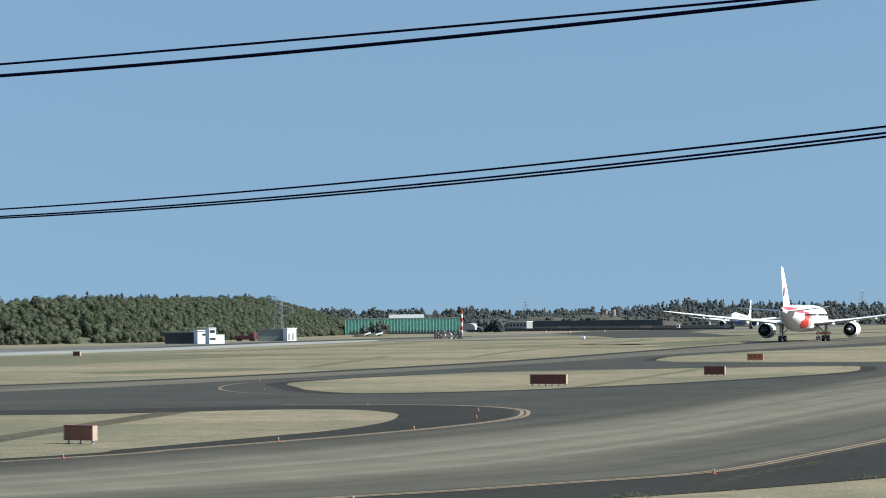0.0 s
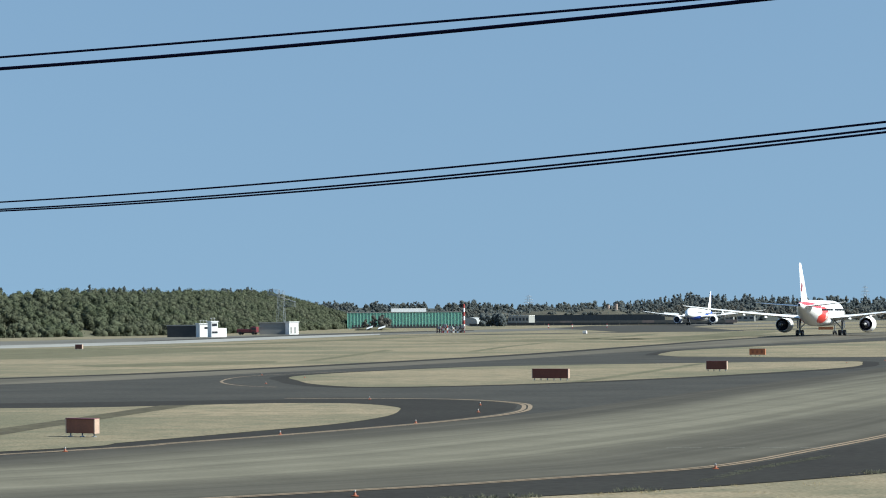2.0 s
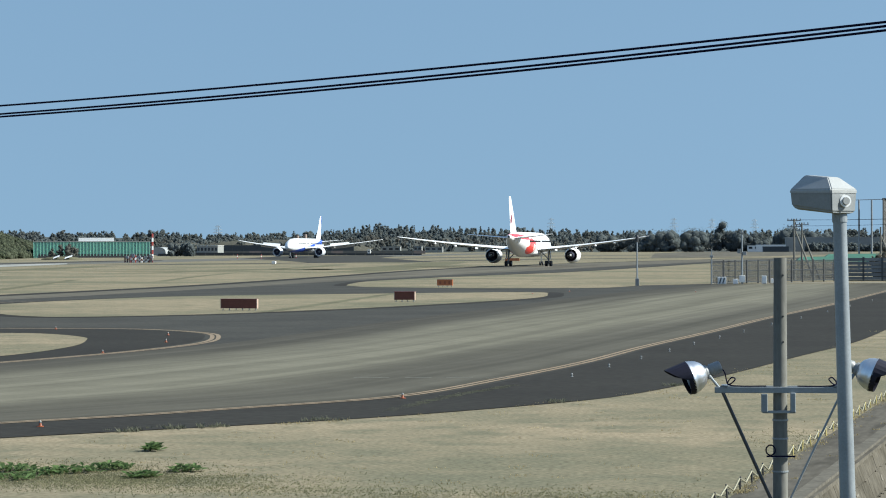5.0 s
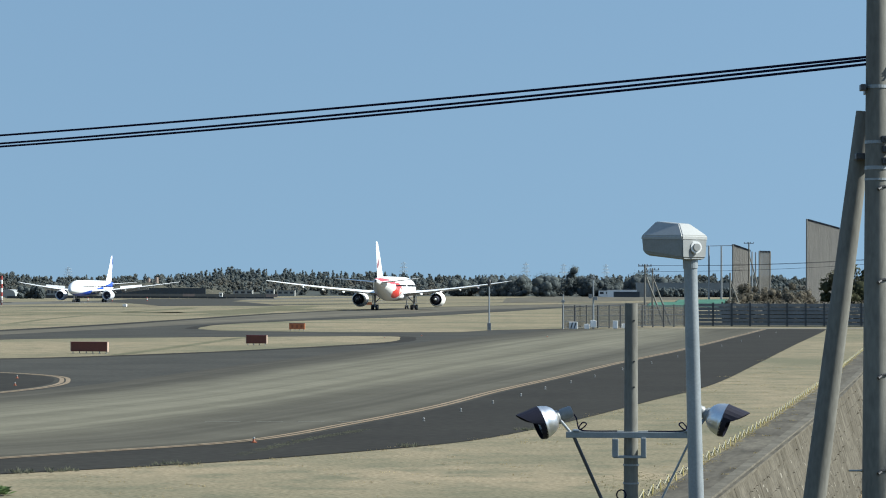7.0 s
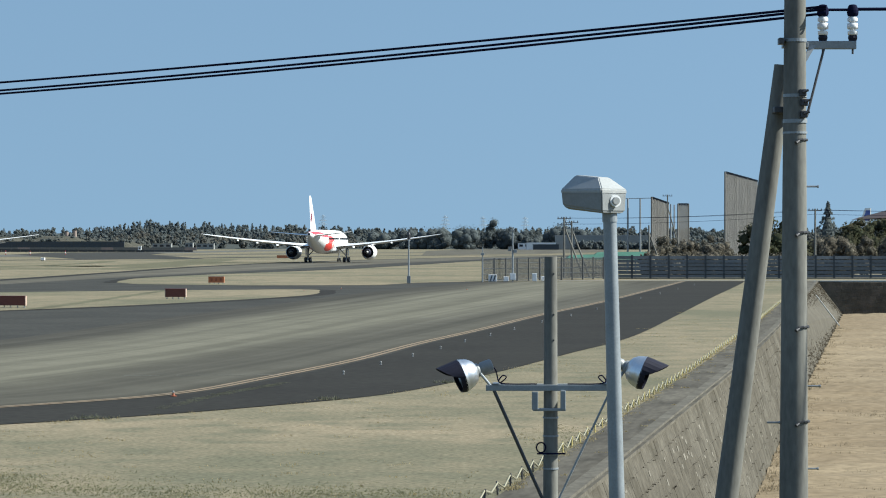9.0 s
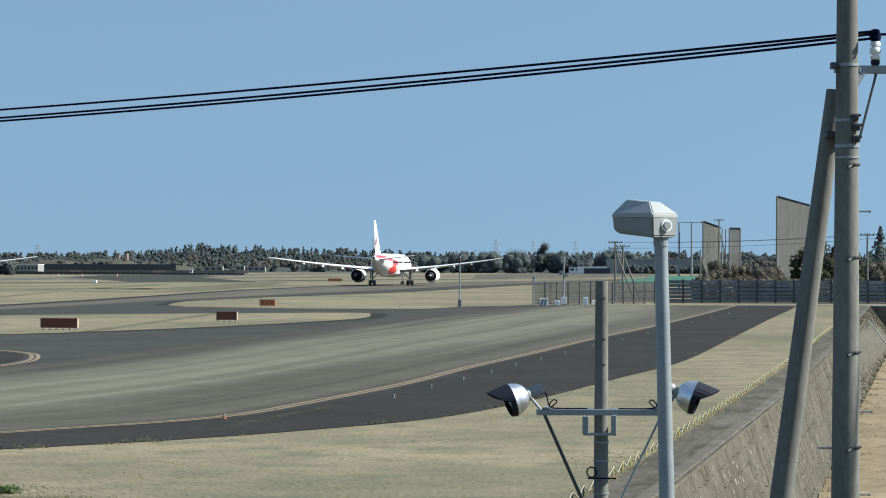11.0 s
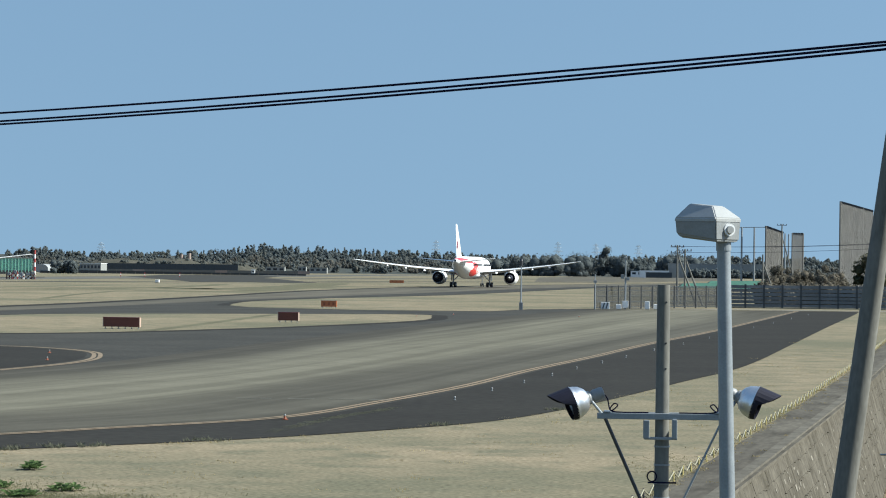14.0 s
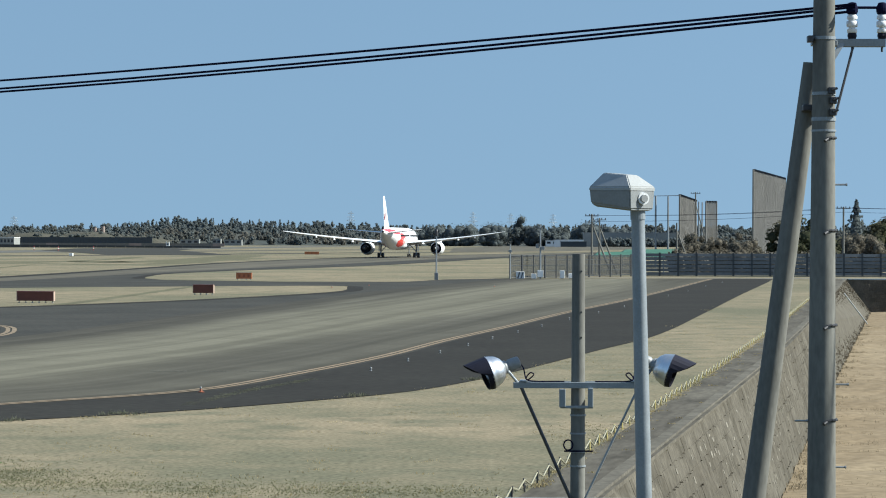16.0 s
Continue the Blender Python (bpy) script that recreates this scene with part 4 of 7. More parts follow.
def flood_post():
    p = thing("floodlight_post", "concrete post with a steel crossarm carrying two floodlights", "floodlight post")
    Y = 25.0
    bm = B()
    rod(bm, (1.055, Y, 0.6), (1.06, Y, 4.37), 0.079, 0.062, 24)
    part("shaft", bm, M["pole"], p, smooth=True)
    for z in (3.8, 3.55, 4.2):
        bm = B()
        rod(bm, (1.085, Y - 0.068, z), (1.085, Y - 0.058, z), 0.009, seg=8)
        part("bolt_hole", bm, M["darksteel"], p)
    bm = B()
    box(bm, 0.42, 1.72, Y - 0.115, Y - 0.075, 3.055, 3.115, 0.005)
    box(bm, 0.44, 1.70, Y + 0.075, Y + 0.115, 3.055, 3.115, 0.005)
    part("crossarm", bm, M["galv"], p)
    for x in (0.52, 1.60):
        bm = B()
        box(bm, x - 0.03, x + 0.03, Y - 0.13, Y + 0.13, 3.12, 3.128)
        part("plate", bm, M["galv"], p)
    for s, xe in ((-1, 0.50), (1, 1.64)):
        bm = B()
        rod(bm, (xe, Y - 0.1, 3.06), (1.055 + s * 0.06, Y - 0.08, 1.95), 0.017 if s < 0 else 0.011, seg=8)
        part("stay", bm, M["darksteel"] if s < 0 else M["galv"], p)
    bm = B()
    box(bm, 0.87, 0.93, Y - 0.15, Y - 0.09, 2.87, 3.05, 0.006)
    box(bm, 1.15, 1.20, Y - 0.15, Y - 0.09, 2.87, 3.06, 0.006)
    box(bm, 0.88, 1.20, Y - 0.14, Y - 0.09, 2.86, 2.885, 0.004)
    part("bracket", bm, M["galv"], p)
    for z in (2.78, 2.60, 2.42, 2.28):
        bm = B()
        rod(bm, (1.058, Y, z), (1.058, Y, z + 0.016), 0.078, seg=24)
        part("band", bm, M["galv"], p)
    bm = B()
    for i in range(14):
        a0, a1 = 2 * math.pi * i / 14, 2 * math.pi * (i + 1) / 14
        rod(bm, (0.96 + 0.045 * math.cos(a0), Y - 0.1, 2.50 + 0.05 * math.sin(a0)), (0.96 + 0.045 * math.cos(a1), Y - 0.1, 2.50 + 0.05 * math.sin(a1)), 0.007, seg=6)
    rod(bm, (0.92, Y - 0.1, 2.44), (1.20, Y - 0.1, 2.44), 0.008, seg=6)
    part("cable_loop", bm, M["cable"], p)
    for s, fx, fz in ((-1, 0.197, 3.206), (1, 1.943, 3.236)):
        # the bowl opens outwards and a little down, the visor shades its upper rim
        axis = Vector((s * 0.93, -0.22, -0.33)).normalized()
        m = Matrix.Translation((fx, Y - 0.06, fz)) @ axis.to_track_quat("Z", "Y").to_matrix().to_4x4()
        bm = B()
        spin(bm, [(0.03, -0.150), (0.065, -0.145), (0.105, -0.120), (0.138, -0.078), (0.157, -0.025), (0.162, 0.0), (0.166, 0.004), (0.166, 0.022), (0.155, 0.022), (0.140, -0.03), (0.09, -0.09), (0.02, -0.11)], m, 28)
        bowl = part("reflector_bowl", bm, M["alu"], p, "silver floodlight bowl", smooth=True)
        bm = B()
        rows = []
        N = 24
        for r, tip in ((0.168, 0), (0.168, 1), (0.160, 1), (0.160, 0)):
            ring = []
            for k in range(N + 1):
                q = UP_HALF - math.pi + 2 * math.pi * k / N
                ext = 0.014 + (0.052 + 0.17 * max(0.0, math.cos(q - UP_HALF)) ** 0.75 if tip else 0.0)
                rr = r - (0.012 if tip else 0)
                ring.append(bm.verts.new(m @ Vector((rr * math.cos(q), rr * math.sin(q), ext))))
            rows.append(ring)
        for r0, r1 in zip(rows, rows[1:] + rows[:1]):
            for k in range(N):
                bm.faces.new((r0[k], r0[k + 1], r1[k + 1], r1[k]))
        bmesh.ops.remove_doubles(bm, verts=bm.verts, dist=1e-4)
        bmesh.ops.recalc_face_normals(bm, faces=bm.faces)
        part("visor", bm, M["visor"], bowl, "black visor")
        bm = B()
        spin(bm, [(0.02, 0.005), (0.150, 0.008), (0.150, 0.012), (0.02, 0.018)], m, 24)
        part("lens", bm, M["glass"], bowl)
        bm = B()
        spin(bm, [(0.02, -0.31), (0.056, -0.305), (0.062, -0.295), (0.062, -0.20), (0.050, -0.19), (0.050, -0.175), (0.066, -0.165), (0.066, -0.14), (0.03, -0.13)], m, 18)
        part("lamp_socket", bm, M["hood"], bowl, smooth=True)
        ex = 0.47 if s < 0 else 1.67
        for dy, z0 in ((-0.08, 0.0), (0.08, 0.0)):
            bm = B()
            rod(bm, m @ Vector((0.03, -0.04, -0.165)) + Vector((0, dy * 0.4, 0)), (ex, Y + dy - 0.02, 3.10), 0.013, seg=8)
            part("bracket_arm", bm, M["galv"], bowl)
        bm = B()
        e = m @ Vector((0, 0, -0.295))
        pts = spline([e, e + Vector((-s * 0.05, -0.02, -0.05)), Vector((ex - s * 0.08, Y - 0.12, 3.14)), Vector((ex - s * 0.15, Y - 0.13, 3.19)), Vector((ex - s * 0.11, Y - 0.12, 3.205)), Vector((ex - s * 0.10, Y - 0.11, 3.13)), Vector((ex - s * 0.45, Y - 0.095, 3.122))], 6)
        for a0, a1 in zip(pts, pts[1:]):
            rod(bm, a0, a1, 0.0065, seg=6)
        part("lead", bm, M["cable"], bowl)
    return p


UP_HALF = math.pi / 2


flood_post()


# ---- the retaining wall with its walkway and rope ----
def along(line, s):
    """The point at length s of a line of the plan, and its direction there."""
    for a, b in zip(line, line[1:]):
        a, b = Vector(a), Vector(b)
        d = (b - a).length
        if s <= d or b == Vector(line[-1]):
            return a + (b - a) * (s / d), (b - a) / d
        s -= d


WALL_TOP = [Vector(p) for p in CREST[1:]]
WALL_FOOT = [Vector(p) for p in FOOT[1:]]
wall = tagged(new("wall_retaining"), "sloping retaining wall of weathered concrete blocks", "wall", kind="structure")
bm = B()
rows = [(bm.verts.new((t.x, t.y, -0.02)), bm.verts.new((f.x, f.y, LOW - 0.02)), bm.verts.new((t.x - 1.2, t.y, LOW - 0.02)), bm.verts.new((t.x - 1.2, t.y, -0.02))) for t, f in zip(WALL_TOP, WALL_FOOT)]
for a, b in zip(rows, rows[1:]):
    for k in range(4):
        bm.faces.new((a[k], a[(k + 1) % 4], b[(k + 1) % 4], b[k]))
bm.faces.new(rows[0])
bm.faces.new(rows[-1][::-1])
bmesh.ops.recalc_face_normals(bm, faces=bm.faces)
part("core", bm, M["joint"], wall)


def wall_frame(d):
    """Top and foot of the wall at the distance d down the plan."""
    tx = np.interp(d, [p.y for p in WALL_TOP], [p.x for p in WALL_TOP])
    fx = np.interp(d, [p.y for p in WALL_FOOT], [p.x for p in WALL_FOOT])
    return Vector((tx, d, 0)), Vector((fx, d, LOW))


def block_corners(d0, d1, u0, u1, out):
    """A block on the wall's face between two distances and two heights (0 top, 1 foot)."""
    back, front = [], []
    for d, u in ((d0, u0), (d1, u0), (d1, u1), (d0, u1)):
        t, f = wall_frame(d)
        p = t.lerp(f, u)
        slope = (f - t).normalized()
        nrm = Vector((-slope.z, -0.16, slope.x)).normalized()
        back.append(p - nrm * 0.12)
        front.append(p + nrm * out)
    mid = sum(front, Vector()) / 4
    front = [mid + (p - mid) * 0.997 for p in front]
    return back + front


rng = random.Random(5)
FACES = [(4, 5, 6, 7), (0, 4, 7, 3), (1, 2, 6, 5), (0, 1, 5, 4), (3, 7, 6, 2)]
near_blocks, vs, fs = [], [], []
NROW = 9
for row in range(NROW):
    d = 37.2 + (0.31 if row % 2 else 0.0)
    while d < 298:
        ln = 0.62 if d < 150 else 1.1
        out = 0.004 + (rng.uniform(0.003, 0.008) if rng.random() < 0.2 else rng.uniform(0, 0.002))
        gap = rng.uniform(0.01, 0.025) if rng.random() < 0.04 + 0.1 * noise.noise(Vector((d * 0.12, row * 0.3, 0))) else 0.002
        c = block_corners(d + gap, d + ln - 0.001, (row + 0.003) / NROW, (row + 0.997) / NROW, out)
        if 53 < d < 67:
            near_blocks.append(c)
        else:
            k = len(vs)
            vs += [tuple(v) for v in c]
            fs += [tuple(k + i for i in f) for f in FACES]
        d += ln
me = bpy.data.meshes.new("blocks")
me.from_pydata(vs, [], fs)
me.materials.append(M["blocks"])
ob = new("wall_blocks", me)
ob.parent = wall
tagged(ob, kind="stuff")
# the far cross wall, in shade; that shade is also put into its stone colour
cross = tagged(new("wall_cross"), "dark rough stone wall closing the low field", "wall", kind="structure")
bm = B()
box(bm, 44.0, 130, 302.4, 305.8, LOW - 0.2, -0.05)
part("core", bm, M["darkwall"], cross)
vs, fs = [], []
for row in range(9):
    x = 46.6 + 0.3 * (row % 2)
    while x < 90:
        z = LOW + 0.42 * row
        o = rng.uniform(0.01, 0.05)
        k = len(vs)
        x1, z1 = x + rng.uniform(0.35, 0.75), z + 0.415
        vs += [(x, 302.42, z), (x1, 302.42, z), (x1, 302.42, z1), (x, 302.42, z1), (x + 0.04, 302.4 - o, z + 0.04), (x1 - 0.04, 302.4 - o, z + 0.04), (x1 - 0.04, 302.4 - o, z1 - 0.04), (x + 0.04, 302.4 - o, z1 - 0.04)]
        fs += [tuple(k + i for i in f) for f in FACES]
        x = x1 + 0.02
me = bpy.data.meshes.new("stones")
me.from_pydata(vs, [], fs)
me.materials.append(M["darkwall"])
ob = new("wall_stones", me)
ob.parent = cross
tagged(ob, kind="stuff")

# pale raised patches along the upright joints
vs, fs = [], []
for i in range(200):
    d = 44 + 120 * rng.random() ** 1.5
    row = rng.randrange(1, NROW - 1)
    d = 37.2 + (0.31 if row % 2 else 0.0) + 0.62 * round((d - 37.2) / 0.62)
    u0, ln = (row + rng.uniform(0.05, 0.5)) / NROW, rng.uniform(0.10, 0.34) / NROW
    k = len(vs)
    vs += [tuple(v) for v in block_corners(d - rng.uniform(0.06, 0.22), d + rng.uniform(0.06, 0.22), u0, u0 + ln, rng.uniform(0.013, 0.017))]
    fs += [tuple(k + i for i in f) for f in FACES]
me = bpy.data.meshes.new("joint_patch")
me.from_pydata(vs, [], fs)
me.materials.append(M["joint_patch"])
ob = new("wall_mortar", me)
ob.parent = wall
tagged(ob, kind="stuff")
# the coping along the top of the wall
bm = B()
rows = [[bm.verts.new((p.x + dx, p.y, z)) for dx, z in ((-0.26, 0.02), (-0.26, 0.085), (0.03, 0.085), (0.06, -0.10))] for p in WALL_TOP]
for a, b in zip(rows, rows[1:]):
    for k in range(3):
        bm.faces.new((a[k], a[k + 1], b[k + 1], b[k]))
part("coping", bm, M["walkedge"], wall)
walk_line = spline([Vector(p) for p in CREST[1:]], 6)
pipe = thing("drain_pipe", "pale drain pipe on the face of the wall", "pipe")
bm = B()
t_, f_ = wall_frame(250)
rod(bm, t_.lerp(f_, 0.15) + Vector((0.12, 0, 0)), t_.lerp(f_, 0.9) + Vector((0.12, -3, 0)), 0.06, seg=8)
part("tube", bm, M["hood_top"], pipe)
ribbon("walkway", walk_line, 1.45, 0.035, M["walk"], "dark weathered concrete walkway along the wall top", "walkway", side=0.60)


def rope_barrier():
    """Low yellow posts with a slack pale rope from post to post."""
    r = thing("rope_barrier", "low yellow posts with a slack pale rope along the walkway", "barrier")
    bm = B()
    rod(bm, (0, 0, 0), (0, 0, 0.23), 0.019, 0.016, seg=8)
    rod(bm, (0, 0, 0.23), (0, 0, 0.25), 0.024, 0.010, seg=8)
    dark = bm.copy()
    me = finish(bm, "post", M["yellowpost"])
    me_dark = finish(dark, "post", M["blackpost"])
    bm2 = B()
    d, last = 38.0, None
    while d < 296:
        t, f = wall_frame(d)
        p = Vector((t.x - 1.42, d, 0.0))
        o = new("post", me_dark if d < 51 else me)
        o.parent = r
        o.matrix_local = pose(p.x, p.y, 0.0, rng.uniform(-4, 4), rng.uniform(-4, 4), rng.uniform(60, 110))
        if last is not None:
            a, b = last + Vector((0, 0, 0.22)), p + Vector((0, 0, 0.22))
            m = (a + b) / 2 - Vector((0, 0, 0.11 + rng.uniform(0, 0.08)))
            rod(bm2, a, m, 0.017, seg=5, caps=False)
            rod(bm2, m, b, 0.017, seg=5, caps=False)
        last = p
        d += 1.5 if d < 160 else 2.2
    part("rope", bm2, M["rope"], r)


rope_barrier()


# ---- signs, cones and lights on the airfield ----
def taxi_sign(x, y, w, h, turn, label, face, group="taxiway signs"):
    s = thing("taxiway_sign", label, "sign", group, pose(x, y, 0.03, 0, 0, turn))
    bm = B()
    box(bm, -w / 2, w / 2, -0.13, 0.13, 0.14, 0.14 + h, 0.02)
    part("cabinet", bm, M[face], s)
    bm = B()
    box(bm, -w / 2 - 0.02, w / 2 + 0.02, -0.15, 0.15, 0.14 + h - 0.03, 0.14 + h + 0.015, 0.008)
    part("top_cap", bm, M["maroon"], s)
    for e in (-1, 1):
        bm = B()
        box(bm, e * w / 2 - 0.025, e * w / 2 + 0.025, -0.14, 0.14, 0.13, 0.14 + h, 0.006)
        part("end_cap", bm, M["sign_end_lit" if face != "sign_orange" else "sign_orange"], s)
    n = max(3, round(w / 0.45))
    for i in range(n):
        q = -w / 2 + 0.12 + (w - 0.24) * i / (n - 1)
        bm = B()
        rod(bm, (q, 0, 0.02), (q, 0, 0.15), 0.03, seg=8)
        box(bm, q - 0.06, q + 0.06, -0.09, 0.09, 0.0, 0.025)
        part("foot", bm, M["galv"], s)
    if face == "sign_orange":
        for i in range(3):
            bm = B()
            q = -w * 0.3 + w * 0.3 * i
            box(bm, q - 0.12, q + 0.12, -0.142, -0.130, 0.14 + h * 0.25, 0.14 + h * 0.75)
            part("lettering_bar", bm, M["sign_bar"], s)
    return s


taxi_sign(-34.2, 92.9, 1.45, 0.56, -22, "red-brown back of a low taxiway sign on short legs", "sign_brown")
taxi_sign(-30.4, 177.5, 2.72, 0.66, -12, "long red-brown back of a taxiway sign on the grass", "sign")
taxi_sign(-21.6, 205.5, 1.70, 0.66, -10, "red-brown back of a taxiway sign", "sign")
taxi_sign(-25.0, 280.5, 1.70, 0.66, -5, "orange taxiway sign with three unreadable characters", "sign_orange")
taxi_sign(-136.5, 369.5, 1.35, 0.66, -20, "small distant red-brown taxiway sign", "sign")
taxi_sign(-47.0, 752.0, 4.2, 0.8, 0, "distant orange taxiway sign", "sign_orange")
wb = thing("equipment_box", "small white equipment box on the grass", "box", at=pose(-104, 661, 0, 0, 0, -8))
box(B_ := B(), -0.5, 0.5, -0.4, 0.4, 0.1, 0.8, 0.04)
part("cabinet", B_, M["white"], wb)
box(B_ := B(), -0.5, 0.5, -0.3, 0.3, 0.0, 0.12)
part("base", B_, M["concrete"], wb)


def cone_light():
    c = thing("taxiway_light", "orange cone foot with a small glass light", "light", "taxiway lights", pose(0, 0, -50))
    bm = B()
    spin(bm, [(0.02, 0.0), (0.095, 0.0), (0.095, 0.015), (0.05, 0.026), (0.028, 0.09), (0.026, 0.10), (0.02, 0.10)], None, 14)
    part("cone", bm, M["cone"], c)
    bm = B()
    spin(bm, [(0.02, 0.10), (0.028, 0.10), (0.033, 0.13), (0.024, 0.155), (0.01, 0.162)], None, 12)
    part("lens", bm, M["lamp"], c)
    return c


proto = cone_light()
spots = [(-7.9, 74.5), (-15.7, 62.3), (-23.9, 105.5), (-26.9, 95), (-31, 82.5), (-23.7, 118), (-25.5, 127.5), (-33.6, 136.8), (-49.0, 169.5), (-51, 187), (-13, 238), (2.3, 246), (-10.0, 250), (-57, 196)]
proto.matrix_world = pose(*spots[0], 0.02)
for x, y in spots[1:]:
    copy_thing(proto, pose(x, y, 0.02))


def edge_light():
    c = thing("edge_light", "small white and blue taxiway edge light", "light", "edge lights")
    bm = B()
    spin(bm, [(0.01, 0.0), (0.045, 0.0), (0.045, 0.012), (0.022, 0.016), (0.02, 0.07), (0.01, 0.07)], None, 10)
    part("base", bm, M["hood"], c)
    bm = B()
    spin(bm, [(0.01, 0.07), (0.034, 0.07), (0.038, 0.095), (0.028, 0.12), (0.01, 0.128)], None, 12)
    part("lens", bm, M["lamp"], c)
    return c


proto = edge_light()
spots = [(-3.4, 87), (-2.3, 94), (-1.2, 100.8), (-0.1, 107.8), (1.0, 115.5), (2.3, 123.5), (3.7, 132), (5.6, 144), (7.9, 157), (10.4, 172), (13, 188), (16, 206), (19.3, 226), (23, 249), (27, 273)]
proto.matrix_world = pose(*spots[0], 0.02)
for x, y in spots[1:]:
    copy_thing(proto, pose(x, y, 0.02))
for x, y, ln in ((-10.2, 86.1, 1.2), (-8.6, 86.2, 0.9), (-7.2, 86.3, 0.9), (-5.9, 86.4, 0.8)):
    ribbon("road_marking", [Vector((x - ln / 2, y)), Vector((x + ln / 2, y + 0.05))], 0.16, 0.029, M["paleline"], "worn pale dash on the taxiway", "marking")


# ---- fences, masts and nets behind the taxiway ----
def slat_fence():
    f = thing("fence", "grey steel fence of horizontal slats between posts", "fence")
    n, gap, x0, y = 24, 2.32, 21.5, 320.5
    bm = B()
    box(bm, -0.12, 0.12, -0.10, 0.10, 0, 3.02)
    post = finish(bm, "post", M["fence"])
    slats = []
    for k in range(2):
        bm = B()
        for_h = 0.38
        box(bm, 0.07, gap - 0.07, -0.03, 0.02, 0, for_h)
        slats.append(finish(bm, "slat", M["slat"]))
    for i in range(n):
        o = new("post", post)
        o.parent = f
        o.matrix_local = pose(x0 + i * gap, y + 0.03 * i, 0)
        if i < n - 1:
            for k in range(6):
                o = new("slat", slats[0])
                o.parent = f
                o.matrix_local = pose(x0 + i * gap, y + 0.03 * i, 0.18 + 0.47 * k, rng.uniform(-6, 2))
    bm = B()
    box(bm, x0, x0 + gap * (n - 1), y + 0.14, y + 0.7, 0.0, 0.14)
    part("footing", bm, M["concrete"], f)
    return f


def mesh_fence():
    f = thing("mesh_fence", "see-through grey mesh fence with slim posts", "fence")
    a, b = Vector((4.6, 296.0)), Vector((21.5, 320.5))
    n = 12
    for i in range(n + 1):
        p = a.lerp(b, i / n)
        bm = B()
        rod(bm, (p.x, p.y, 0), (p.x, p.y, 2.8), 0.10, seg=8)
        part("post", bm, M["shed"], f)
    for z in (0.25, 0.9, 1.55, 2.2, 2.7):
        bm = B()
        rod(bm, (a.x, a.y, z), (b.x, b.y, z), 0.035, seg=6)
        part("rail", bm, M["fence"], f)
    bm = B()
    for i in range(210):
        p = a.lerp(b, i / 210)
        rod(bm, (p.x, p.y, 0.2), (p.x, p.y, 2.7), 0.024, seg=4, caps=False)
    for k in range(22):
        z = 0.2 + 2.5 * k / 21
        rod(bm, (a.x, a.y, z), (b.x, b.y, z), 0.012, seg=4, caps=False)
    tagged(part("mesh", bm, M["shed"], f), kind="stuff")


slat_fence()
mesh_fence()


def mast(x, y, h, r, label, boxes=(), head=False, name="mast"):
    m = thing(name, label, "mast", at=pose(x, y, 0))
    bm = B()
    rod(bm, (0, 0, 0), (0, 0, h), r, r * 0.75, 10)
    part("shaft", bm, M["galv"], m)
    for bx, bz, w, hh, mt in boxes:
        bm = B()
        box(bm, bx - w / 2, bx + w / 2, -0.2, 0.15, bz, bz + hh, 0.02)
        part("cabinet", bm, M[mt], m)
    if head:
        bm = B()
        spin(bm, [(0.05, h - 0.05), (0.17, h), (0.19, h + 0.5), (0.12, h + 0.72), (0.03, h + 0.75)], None, 12)
        part("beacon", bm, M["darksteel"], m)
    return m


mast(-3.85, 286, 5.0, 0.10, "slim grey mast with a dark beacon on top", [(0.0, 0.0, 0.42, 0.85, "hood")], True)
mast(8.2, 299, 6.3, 0.11, "slim steel mast with small cabinets", [(-0.35, 3.6, 0.4, 0.5, "hood"), (0.3, 3.4, 0.4, 0.4, "hood_top"), (0.0, 0.2, 0.7, 0.8, "white"), (0, 5.9, 0.5, 0.16, "hood")])
mast(4.6, 295.5, 4.1, 0.07, "short mast with a camera box at the fence corner", [(0.0, 3.1, 0.4, 0.3, "hood_top")])
for x, y, w, h, l in ((5.8, 297, 1.0, 0.85, "white and blue striped equipment box"), (10.8, 300, 0.55, 0.95, "white equipment box behind the fence"), (11.9, 301, 0.6, 0.6, "small white equipment box"), (7.4, 298, 0.6, 0.6, "small pale grey equipment box")):
    t = thing("equipment_box", l, "box", at=pose(x, y, 0))
    box(B_ := B(), -w / 2, w / 2, -0.3, 0.3, 0.05, h, 0.03)
    part("cabinet", B_, M["white"], t)
    box(B_ := B(), -w / 2 + 0.05, w / 2 - 0.05, -0.25, 0.25, 0, 0.06)
    part("base", B_, M["concrete"], t)
    if "striped" in l:
        for k in range(2):
            bm = B()
            q = -0.35 + 0.38 * k
            loft(bm, [[(q, -0.304, 0.1), (q + 0.16, -0.304, 0.1), (q + 0.36, -0.304, 0.8), (q + 0.2, -0.304, 0.8)], [(q, -0.312, 0.1), (q + 0.16, -0.312, 0.1), (q + 0.36, -0.312, 0.8), (q + 0.2, -0.312, 0.8)]])
            part("stripe", bm, M["slat"], t)


